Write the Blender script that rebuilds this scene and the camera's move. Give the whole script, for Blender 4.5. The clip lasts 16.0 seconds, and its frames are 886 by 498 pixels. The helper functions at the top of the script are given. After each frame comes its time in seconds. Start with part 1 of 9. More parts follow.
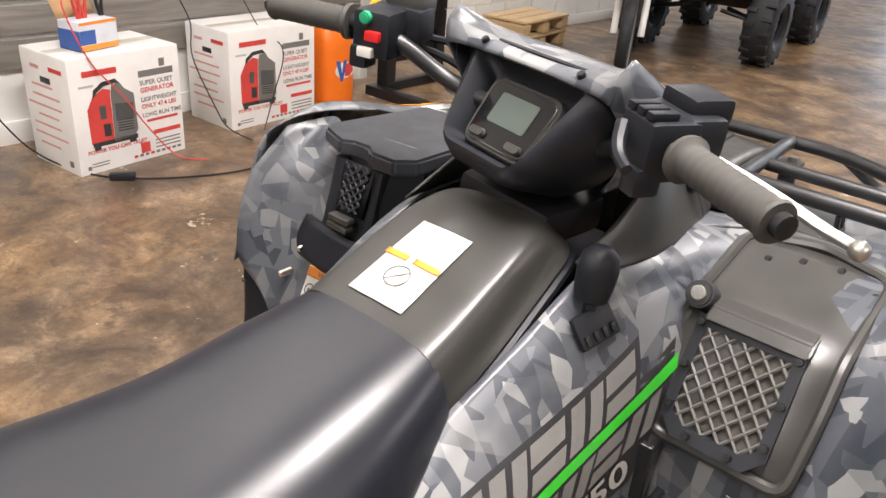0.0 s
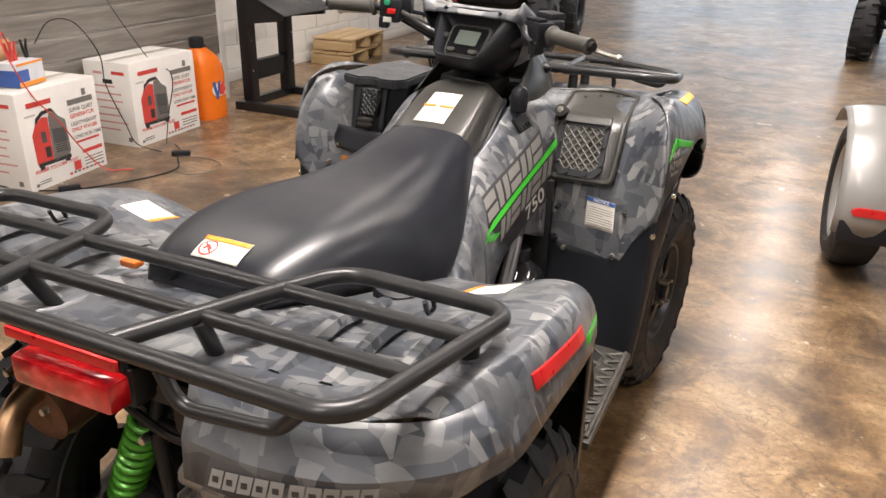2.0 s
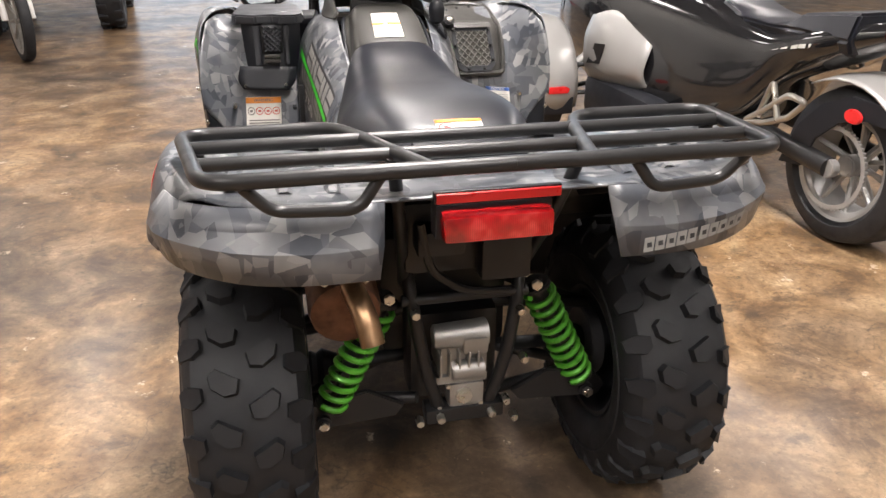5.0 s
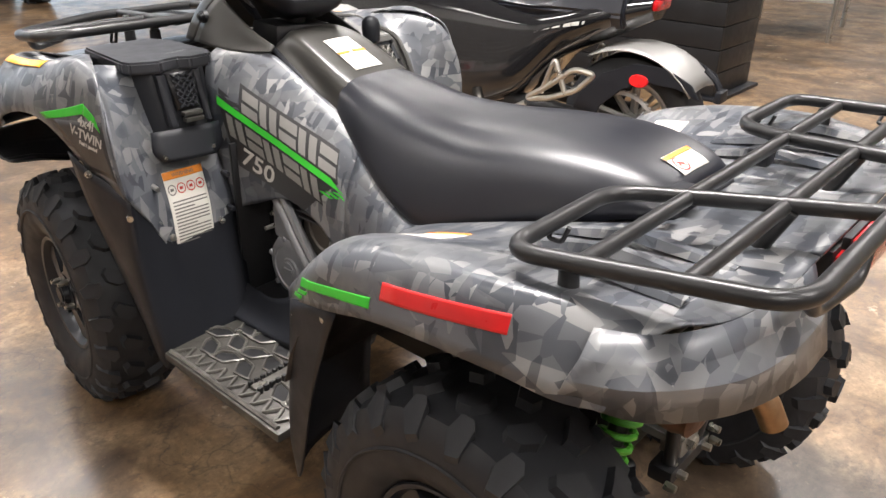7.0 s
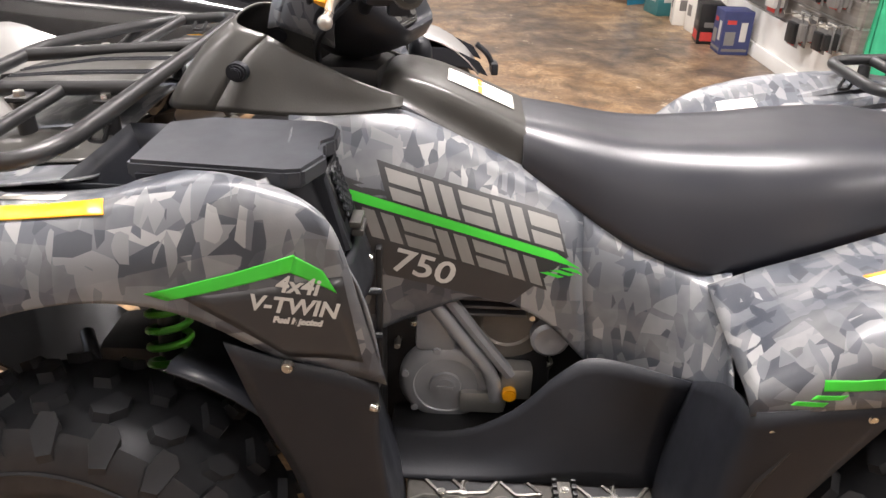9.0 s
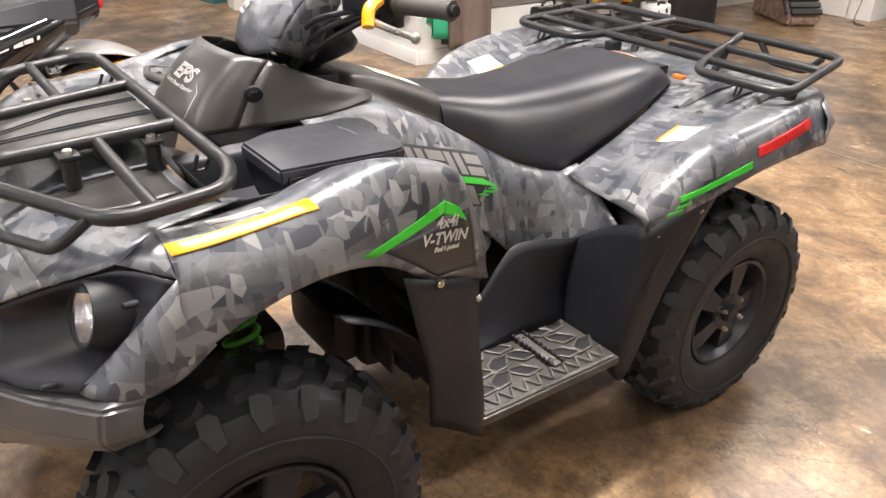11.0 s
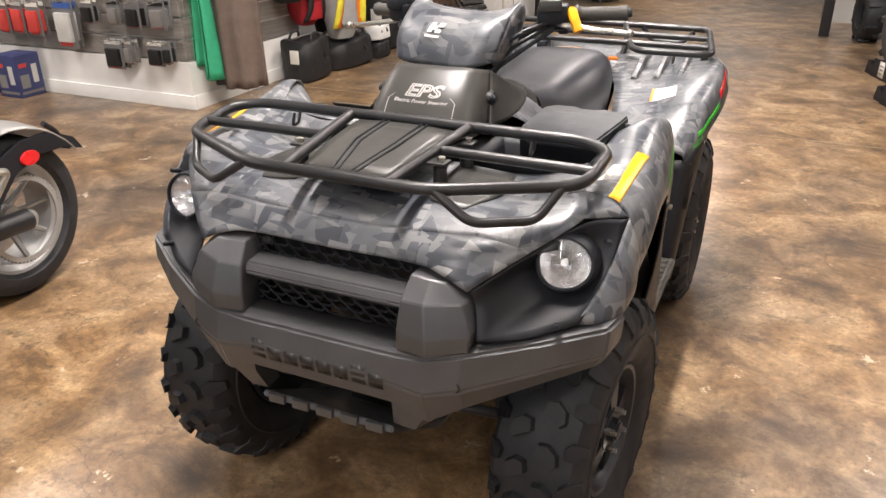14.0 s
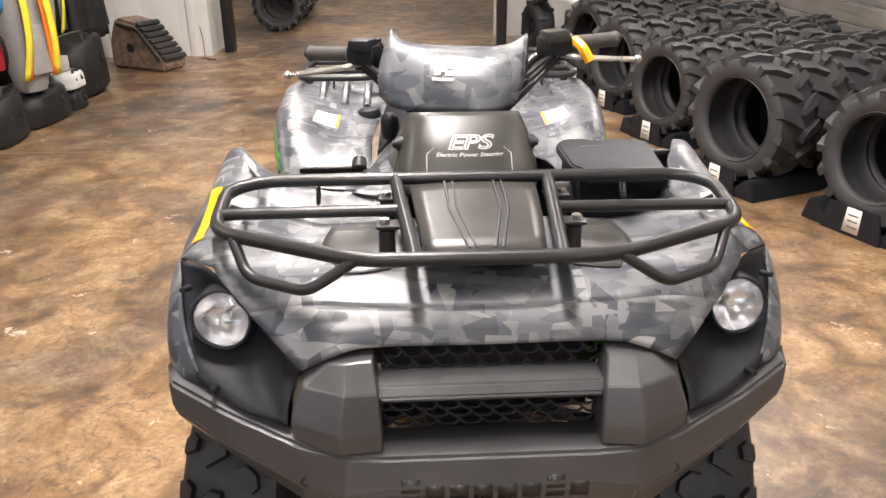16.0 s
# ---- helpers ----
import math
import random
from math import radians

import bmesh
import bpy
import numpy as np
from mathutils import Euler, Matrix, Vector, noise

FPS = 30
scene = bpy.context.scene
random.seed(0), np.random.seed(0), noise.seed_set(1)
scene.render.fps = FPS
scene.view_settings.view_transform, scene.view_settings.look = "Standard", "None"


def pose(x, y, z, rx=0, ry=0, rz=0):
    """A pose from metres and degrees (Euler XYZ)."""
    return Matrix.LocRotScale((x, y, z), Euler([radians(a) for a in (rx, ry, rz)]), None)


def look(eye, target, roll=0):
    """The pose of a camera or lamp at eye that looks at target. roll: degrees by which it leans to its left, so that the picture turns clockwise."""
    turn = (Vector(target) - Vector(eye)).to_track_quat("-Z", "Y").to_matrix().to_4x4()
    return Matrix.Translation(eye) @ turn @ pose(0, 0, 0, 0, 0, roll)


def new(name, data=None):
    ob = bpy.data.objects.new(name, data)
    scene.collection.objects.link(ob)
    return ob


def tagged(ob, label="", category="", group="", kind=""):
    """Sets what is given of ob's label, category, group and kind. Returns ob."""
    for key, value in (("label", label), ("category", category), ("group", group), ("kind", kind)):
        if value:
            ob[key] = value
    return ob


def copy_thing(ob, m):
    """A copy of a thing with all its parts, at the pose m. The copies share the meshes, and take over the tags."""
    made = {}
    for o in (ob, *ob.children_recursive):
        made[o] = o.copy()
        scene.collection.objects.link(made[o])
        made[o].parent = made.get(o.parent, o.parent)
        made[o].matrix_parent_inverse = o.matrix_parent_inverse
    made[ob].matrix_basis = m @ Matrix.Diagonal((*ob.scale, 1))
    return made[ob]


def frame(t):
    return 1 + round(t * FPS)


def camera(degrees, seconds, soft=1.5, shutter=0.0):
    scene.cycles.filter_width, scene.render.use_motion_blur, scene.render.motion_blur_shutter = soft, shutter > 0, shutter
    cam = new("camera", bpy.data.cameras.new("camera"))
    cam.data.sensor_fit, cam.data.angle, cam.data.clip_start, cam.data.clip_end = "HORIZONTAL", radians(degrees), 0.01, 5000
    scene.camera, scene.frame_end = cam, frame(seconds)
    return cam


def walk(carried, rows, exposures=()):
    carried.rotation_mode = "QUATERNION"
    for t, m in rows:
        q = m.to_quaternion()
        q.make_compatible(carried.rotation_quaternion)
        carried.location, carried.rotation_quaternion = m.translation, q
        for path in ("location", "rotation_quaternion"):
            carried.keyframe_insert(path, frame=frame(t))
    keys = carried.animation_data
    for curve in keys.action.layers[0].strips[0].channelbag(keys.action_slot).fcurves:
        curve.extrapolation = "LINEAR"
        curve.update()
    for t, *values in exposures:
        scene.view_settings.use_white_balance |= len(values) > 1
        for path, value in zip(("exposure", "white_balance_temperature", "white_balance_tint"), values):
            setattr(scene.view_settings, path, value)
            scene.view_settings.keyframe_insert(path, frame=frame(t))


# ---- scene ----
cam = camera(59.84, 16.0)
PATH = [
    (0, (0.5146, -0.4923, 1.3719), (-0.6225, 0.8860, 0.4728), 4.68),
    (0.5, (0.6375, -0.7866, 1.3849), (-0.4192, 0.6848, 0.5370), 4.04),
    (1, (0.7998, -1.0786, 1.4046), (-0.1946, 0.4495, 0.5817), 3.47),
    (1.5, (0.8323, -1.3445, 1.4102), (-0.0369, 0.2630, 0.5975), 2.71),
    (2, (0.8112, -1.6398, 1.4156), (0.0444, 0.0205, 0.6057), 1.31),
    (2.5, (0.8109, -1.9428, 1.3721), (0.1717, -0.2468, 0.5262), 0.53),
    (3, (0.7073, -2.2175, 1.3563), (0.2167, -0.4786, 0.4995), 0.58),
    (3.5, (0.5016, -2.3603, 1.3159), (0.1608, -0.5844, 0.4621), 0.25),
    (6, (-0.8987, -1.8403, 1.3158), (0.0369, -0.2917, 0.4633), 0.89),
    (6.5, (-1.0965, -1.6267, 1.3375), (0.0513, -0.2336, 0.4762), 0.77),
    (7, (-1.2216, -1.2726, 1.3376), (0.1277, -0.0864, 0.4589), 0.84),
    (7.5, (-1.3519, -0.8912, 1.3259), (0.1768, 0.0387, 0.4316), 1.24),
    (8, (-1.3801, -0.5459, 1.3191), (0.2872, 0.1047, 0.4278), 1.65),
    (8.5, (-1.3539, -0.2063, 1.3271), (0.3924, 0.1572, 0.4226), 1.47),
    (9, (-1.3546, 0.1252, 1.3331), (0.4194, 0.1507, 0.4112), 1.69),
    (11.5, (-1.5741, 1.2758, 1.4626), (-0.2477, 0.0978, 0.5407), 0.92),
    (12, (-1.6000, 1.5440, 1.4678), (-0.3504, 0.2747, 0.5565), 0.67),
    (12.5, (-1.4917, 1.7193, 1.4645), (-0.3483, 0.3605, 0.5444), 0.81),
    (13, (-1.2684, 1.8705, 1.4731), (-0.2279, 0.4241, 0.5651), 0.59),
    (13.5, (-1.0170, 2.0666, 1.4752), (-0.1119, 0.5186, 0.5895), 0.24),
    (14, (-0.7767, 2.1637, 1.4667), (-0.0296, 0.5177, 0.6098), -0.49),
    (14.5, (-0.5043, 2.1692, 1.4717), (0.0548, 0.4332, 0.6507), -1.27),
    (15, (-0.2581, 2.2296, 1.4824), (0.0646, 0.4245, 0.6830), -0.83),
    (15.5, (-0.0573, 2.2617, 1.4777), (0.0523, 0.4267, 0.6878), -0.61),
    (16, (0.1311, 2.0728, 1.4607), (0.0370, 0.2448, 0.6571), -0.24),
]
walk(cam, [(t, look(eye, target, roll)) for t, eye, target, roll in PATH], [(0, -0.12, 6500, 10), (1.0, -0.24, 6550, 10), (2.0, -0.32, 6750, 10), (3.5, -0.09, 6850, 10), (6.0, 0.0, 6400, 10), (7.0, 0.12, 6400, 8), (8.0, 0.40, 6500, 9), (9.0, 0.34, 6450, 11), (11.5, 0.18, 6550, 10), (13.0, -0.05, 6600, 10), (14.5, -0.06, 6650, 11), (16.0, 0.0, 6650, 11)])

# ---- tools ----
from mathutils.bvhtree import BVHTree


def V(*a):
    return Vector(a)


def finish(me, angle=38):
    me.polygons.foreach_set("use_smooth", [True] * len(me.polygons))
    me.set_sharp_from_angle(angle=radians(angle))


def part(name, bm, mat, parent=None, label="", angle=38, thick=0.0):
    bmesh.ops.recalc_face_normals(bm, faces=bm.faces)
    me = bpy.data.meshes.new(name)
    bm.to_mesh(me)
    bm.free()
    me.materials.append(mat)
    finish(me, angle)
    ob = new(name, me)
    ob.parent = parent
    if thick:
        mod = ob.modifiers.new("thickness", "SOLIDIFY")
        mod.thickness, mod.offset = thick, 0
    if label:
        tagged(ob, label=label)
    return ob


def share(name, ob, m, parent=None):
    """Another object on the mesh of ob."""
    o = new(name, ob.data)
    o.parent = parent
    o.matrix_basis = m
    return o


def thing(name, label, category, group="", at=(0, 0, 0), rz=0):
    ob = new(name)
    ob.matrix_basis = pose(*at, 0, 0, rz)
    return tagged(ob, label, category, group)


def crom(pts, n):
    """Points on a Catmull-Rom curve through pts, n steps per span."""
    p = [Vector(q) for q in pts]
    if n <= 1 or len(p) < 3:
        if len(p) < 3 and n > 1:
            return [p[0].lerp(p[1], i / n) for i in range(n + 1)]
        return p
    e = [p[0] * 2 - p[1]] + p + [p[-1] * 2 - p[-2]]
    out = []
    for i in range(1, len(e) - 2):
        a, b, c, d = e[i - 1], e[i], e[i + 1], e[i + 2]
        for k in range(n):
            t = k / n
            out.append(0.5 * (2 * b + (c - a) * t + (2 * a - 5 * b + 4 * c - d) * t * t + (3 * b - a - 3 * c + d) * t ** 3))
    out.append(p[-1])
    return out


def grid(rows, bm=None, closed=False):
    bm = bm or bmesh.new()
    vs = [[bm.verts.new(p) for p in r] for r in rows]
    for r0, r1 in zip(vs, vs[1:]):
        n = len(r0)
        for i in range(n if closed else n - 1):
            j = (i + 1) % n
            bm.faces.new((r0[i], r0[j], r1[j], r1[i]))
    return bm, vs


def surf(rows, nu=4, nv=4, flip=1, bm=None):
    """A smooth sheet through rows of control points; flip -1 mirrors it in x."""
    rs = [crom([(flip * x, y, z) for x, y, z in r], nv) for r in rows]
    cols = [crom(c, nu) for c in zip(*rs)]
    return grid(list(zip(*cols)), bm)[0]


def loft(rings, bm=None, cap=True):
    bm, vs = grid(rings, bm, True)
    if cap:
        bm.faces.new(vs[0])
        bm.faces.new(vs[-1][::-1])
    return bm


def box(bm, c, s, bevel=0.0, m=None, seg=2):
    got = bmesh.ops.create_cube(bm, size=1.0)["verts"]
    for v in got:
        v.co = Vector((v.co.x * s[0] + c[0], v.co.y * s[1] + c[1], v.co.z * s[2] + c[2]))
    if m is not None:
        bmesh.ops.transform(bm, matrix=m, verts=got)
    if bevel:
        bmesh.ops.bevel(bm, geom=list({e for v in got for e in v.link_edges}), offset=bevel, segments=seg, affect="EDGES", profile=0.6)
    return bm


def cyl(bm, p, q, r, r2=None, seg=16, bevel=0.0):
    p, q = Vector(p), Vector(q)
    d = q - p
    m = Matrix.Translation((p + q) / 2) @ d.to_track_quat("Z", "Y").to_matrix().to_4x4()
    got = bmesh.ops.create_cone(bm, cap_ends=True, segments=seg, radius1=r, radius2=r if r2 is None else r2, depth=d.length, matrix=m)["verts"]
    if bevel:
        es = [e for e in {e for v in got for e in v.link_edges} if any(len(f.verts) > 4 for f in e.link_faces)]
        bmesh.ops.bevel(bm, geom=es, offset=bevel, segments=2, affect="EDGES")
    return bm


def prism(bm, poly, axis, a, b, bevel=0.0):
    """A polygon in the two other axes, drawn out along axis from a to b."""
    def at(u, v, w):
        return {"x": (w, u, v), "y": (u, w, v), "z": (u, v, w)}[axis]
    lo = [bm.verts.new(at(u, v, a)) for u, v in poly]
    hi = [bm.verts.new(at(u, v, b)) for u, v in poly]
    fs = [bm.faces.new(lo[::-1]), bm.faces.new(hi)]
    n = len(poly)
    for i in range(n):
        j = (i + 1) % n
        fs.append(bm.faces.new((lo[i], lo[j], hi[j], hi[i])))
    bmesh.ops.recalc_face_normals(bm, faces=fs)
    if bevel:
        bmesh.ops.bevel(bm, geom=list({e for f in fs for e in f.edges}), offset=bevel, segments=2, affect="EDGES")
    return bm


def fillet(pts, r, n=5, closed=False):
    p = [Vector(q) for q in pts]
    out = [] if closed else [p[0]]
    rng = range(len(p)) if closed else range(1, len(p) - 1)
    for i in rng:
        a, b, c = p[i - 1], p[i], p[(i + 1) % len(p)]
        u, w = a - b, c - b
        k = min(r, u.length * 0.48, w.length * 0.48)
        s, e = b + u.normalized() * k, b + w.normalized() * k
        for j in range(n + 1):
            t = j / n
            out.append((1 - t) ** 2 * s + 2 * t * (1 - t) * b + t * t * e)
    if not closed:
        out.append(p[-1])
    return out


def tube(bm, pts, r, bend=0.03, seg=10, closed=False, n=5, taper=None):
    path = fillet(pts, bend, n, closed) if bend else [Vector(q) for q in pts]
    k = len(path)
    rings, side = [], None
    for i, p in enumerate(path):
        a = path[i - 1] if (i or closed) else p
        b = path[(i + 1) % k] if (i < k - 1 or closed) else p
        d = (b - a).normalized()
        if side is None:
            side = d.orthogonal().normalized()
        side = (side - d * side.dot(d)).normalized()
        up = d.cross(side)
        rr = r if taper is None else r + (taper - r) * i / (k - 1)
        rings.append([p + rr * (math.cos(t) * side + math.sin(t) * up) for t in (2 * math.pi * j / seg for j in range(seg))])
    bm = bm or bmesh.new()
    if closed:
        rings.append(rings[0])
        bm2, vs = grid(rings[:-1], bm, True)
        n0, n1 = vs[-1], vs[0]
        for j in range(seg):
            bm.faces.new((n0[j], n0[(j + 1) % seg], n1[(j + 1) % seg], n1[j]))
        return bm
    return loft(rings, bm)


def lathe(bm, prof, m, seg=32):
    """prof: (radius, height) along the z axis of m."""
    rings = [[m @ V(r * math.cos(2 * math.pi * j / seg), r * math.sin(2 * math.pi * j / seg), h) for j in range(seg)] for r, h in prof]
    if prof[0] == prof[-1]:
        return grid(rings, bm, True)[0]
    return loft(rings, bm)


def tree_of(ob):
    return BVHTree.FromPolygons([v.co.copy() for v in ob.data.vertices], [tuple(p.vertices) for p in ob.data.polygons])


def drape(bm, tree, way, off=0.002, cuts=0):
    """Lay a flat mesh on a surface, along way, off metres proud of it."""
    way = Vector(way).normalized()
    if cuts:
        bmesh.ops.triangulate(bm, faces=bm.faces)
        for _ in range(cuts):
            bmesh.ops.subdivide_edges(bm, edges=[e for e in bm.edges if e.calc_length() > 0.03], cuts=1)
            bmesh.ops.triangulate(bm, faces=bm.faces)
    for v in bm.verts:
        hit = tree.ray_cast(v.co - way * 0.2, way, 0.5)[0]
        if hit:
            v.co = hit - way * off
        else:
            near = tree.find_nearest(v.co)[0]
            if near:
                v.co = near - way * off
    return bm


def sheet(a, b, c, d, n=6, bm=None):
    """A flat four-cornered sheet, n x n faces."""
    a, b, c, d = (Vector(q) for q in (a, b, c, d))
    return grid([[a.lerp(b, i / n).lerp(d.lerp(c, i / n), j / n) for i in range(n + 1)] for j in range(n + 1)], bm)[0]


def words(text, size, m, shear=0.0, bold=0.0, align="CENTER", wide=1.0):
    """Lettering as a flat mesh, standing at m (x along the line, y up)."""
    cu = bpy.data.curves.new("words", "FONT")
    cu.body, cu.size, cu.shear, cu.offset, cu.align_x, cu.align_y = text, size, shear, bold, align, "CENTER"
    cu.resolution_u = 3
    ob = bpy.data.objects.new("words", cu)
    scene.collection.objects.link(ob)
    bpy.context.view_layer.update()
    me = bpy.data.meshes.new_from_object(ob.evaluated_get(bpy.context.evaluated_depsgraph_get()))
    bpy.data.objects.remove(ob)
    bpy.data.curves.remove(cu)
    bm = bmesh.new()
    bm.from_mesh(me)
    bpy.data.meshes.remove(me)
    bmesh.ops.transform(bm, matrix=m @ Matrix.Diagonal((wide, 1, 1, 1)), verts=bm.verts)
    return bm


def basis(o, right, up):
    r = Vector(right).normalized()
    u = (Vector(up) - r * Vector(up).dot(r)).normalized()
    n = r.cross(u)
    return Matrix(((r.x, u.x, n.x, o[0]), (r.y, u.y, n.y, o[1]), (r.z, u.z, n.z, o[2]), (0, 0, 0, 1)))


# ---- world, light ----
world = bpy.data.worlds.new("day")
scene.world = world
world.use_nodes = True
wn = world.node_tree
sky = wn.nodes.new("ShaderNodeTexSky")
sky.sky_type, sky.sun_disc = "NISHITA", False
sky.sun_elevation, sky.sun_rotation = radians(42), radians(30)
wn.links.new(sky.outputs[0], wn.nodes["Background"].inputs[0])
wn.nodes["Background"].inputs[1].default_value = 0.10

CEIL = 4.2


def lamp(at, size, power, colour=(1.0, 0.93, 0.90)):
    la = bpy.data.lights.new("fixture_light", "AREA")
    la.shape, la.size, la.size_y, la.energy, la.color = "RECTANGLE", size[0], size[1], power, colour
    ob = new("fixture_light", la)
    ob.location = at
    return ob


# place and power of each unseen fitting; powers tuned, the eastern three added as fill
FIXTURES = {(0.36, 0.15): 365, (0.6, -3.9): 140, (0.6, 4.7): 100, (0.8, 9.4): 136, (0.8, 13.5): 136, (0.8, -8.6): 136, (0.6, -12.4): 100, (5.0, -0.6): 130, (5.0, 4.4): 120, (9.8, 0.8): 120, (-2.6, -3.8): 130, (-2.6, 1.3): 36, (-2.6, 6.0): 70}
for (fx, fy), power in FIXTURES.items():
    lamp((fx, fy, CEIL - 0.14), (0.30, 2.4), power)

# ---- materials ----


def material(name):
    m = bpy.data.materials.new(name)
    m.use_nodes = True
    return m, m.node_tree, m.node_tree.nodes["Principled BSDF"]


def node(t, kind, **kw):
    n = t.nodes.new(kind)
    for k, v in kw.items():
        n.inputs[k.replace("_", " ")].default_value = v
    return n


def coords(t, scale=(1, 1, 1), rot=(0, 0, 0), kind="Object"):
    c, m = t.nodes.new("ShaderNodeTexCoord"), t.nodes.new("ShaderNodeMapping")
    m.inputs["Scale"].default_value, m.inputs["Rotation"].default_value = scale, [radians(a) for a in rot]
    t.links.new(c.outputs[kind], m.inputs[0])
    return m.outputs[0]


def noise_tex(t, vec, scale, detail=3.0, rough=0.55, distort=0.0):
    n = node(t, "ShaderNodeTexNoise", Scale=scale, Detail=detail, Roughness=rough, Distortion=distort)
    t.links.new(vec, n.inputs["Vector"])
    return n.outputs["Fac"]


def ramp(t, fac, stops, hard=False):
    r = t.nodes.new("ShaderNodeValToRGB")
    r.color_ramp.interpolation = "CONSTANT" if hard else "LINEAR"
    e = r.color_ramp.elements
    while len(e) < len(stops):
        e.new(0.5)
    for el, (p, c) in zip(e, stops):
        el.position, el.color = p, (*(c if hasattr(c, "__len__") else (c, c, c)), 1)
    t.links.new(fac, r.inputs[0])
    return r.outputs[0]


def mixc(t, fac, a, b, how="MIX"):
    m = t.nodes.new("ShaderNodeMix")
    m.data_type, m.blend_type = "RGBA", how
    for sock, val in ((m.inputs["Factor"], fac), (m.inputs["A"], a), (m.inputs["B"], b)):
        if isinstance(val, bpy.types.NodeSocket):
            t.links.new(val, sock)
        elif hasattr(val, "__len__"):
            sock.default_value = (*val, 1)
        else:
            sock.default_value = val
    return m.outputs["Result"]


def bump(t, p, height, strength, distance):
    b = node(t, "ShaderNodeBump", Strength=strength, Distance=distance)
    t.links.new(height, b.inputs["Height"])
    t.links.new(b.outputs[0], p.inputs["Normal"])
    return b


def plain(name, colour, rough=0.5, metal=0.0, grain=(0, 0, 0), vary=0.12, spot=9.0, coat=0.0):
    """Paint, plastic or metal: a base colour with slight wear, a roughness that varies, and grain (scale, strength, depth)."""
    m, t, p = material(name)
    vec = coords(t)
    n = noise_tex(t, vec, spot, 4)
    dark = tuple(c * (1 - vary) for c in colour)
    light = tuple(min(1, c * (1 + vary)) for c in colour)
    t.links.new(ramp(t, n, [(0.3, dark), (0.7, light)]), p.inputs["Base Color"])
    t.links.new(ramp(t, noise_tex(t, vec, spot * 2.3, 3), [(0.3, max(0.02, rough * 0.85)), (0.7, min(1, rough * 1.15))]), p.inputs["Roughness"])
    p.inputs["Metallic"].default_value = metal
    p.inputs["Coat Weight"].default_value = coat
    if grain[0]:
        bump(t, p, noise_tex(t, vec, grain[0], 2), grain[1], grain[2])
    return m


def camo_paint():
    m, t, p = material("camouflage_film")
    tones = [(0.0, (0.027, 0.032, 0.043)), (0.24, (0.056, 0.063, 0.077)), (0.50, (0.099, 0.105, 0.118)), (0.74, (0.160, 0.163, 0.170)), (0.92, (0.245, 0.245, 0.245))]

    def shards(scale, stretch, rot):
        v = node(t, "ShaderNodeTexVoronoi", Scale=scale)
        t.links.new(coords(t, stretch, rot), v.inputs["Vector"])
        s = t.nodes.new("ShaderNodeSeparateColor")
        t.links.new(v.outputs["Color"], s.inputs[0])
        return s.outputs
    a = shards(17, (0.6, 0.7, 2.0), (35, 40, 20))
    b = shards(23, (2.1, 0.7, 0.6), (-35, 15, 50))
    c = shards(31, (0.6, 2.1, 0.8), (10, -40, -35))
    ca, cb, cc = ramp(t, a[0], tones, True), ramp(t, b[0], tones, True), ramp(t, c[0], tones, True)
    colour = mixc(t, ramp(t, b[1], [(0, 0.0), (0.5, 1.0)], True), ca, cb)
    colour = mixc(t, ramp(t, c[1], [(0, 0.0), (0.60, 1.0)], True), colour, cc)
    # soft airbrushed patches inside the shards
    soft = ramp(t, noise_tex(t, coords(t, (1, 1, 1), (20, 30, 10)), 11, 3), [(0.35, (0.062, 0.067, 0.077)), (0.65, (0.21, 0.21, 0.207))])
    colour = mixc(t, ramp(t, a[1], [(0, 0.12), (0.6, 0.45)], True), colour, soft)
    t.links.new(colour, p.inputs["Base Color"])
    t.links.new(ramp(t, noise_tex(t, coords(t), 14, 3), [(0.3, 0.30), (0.7, 0.42)]), p.inputs["Roughness"])
    p.inputs["Coat Weight"].default_value, p.inputs["Coat Roughness"].default_value = 0.15, 0.26
    bump(t, p, noise_tex(t, coords(t), 420, 1), 0.05, 0.001)
    return m


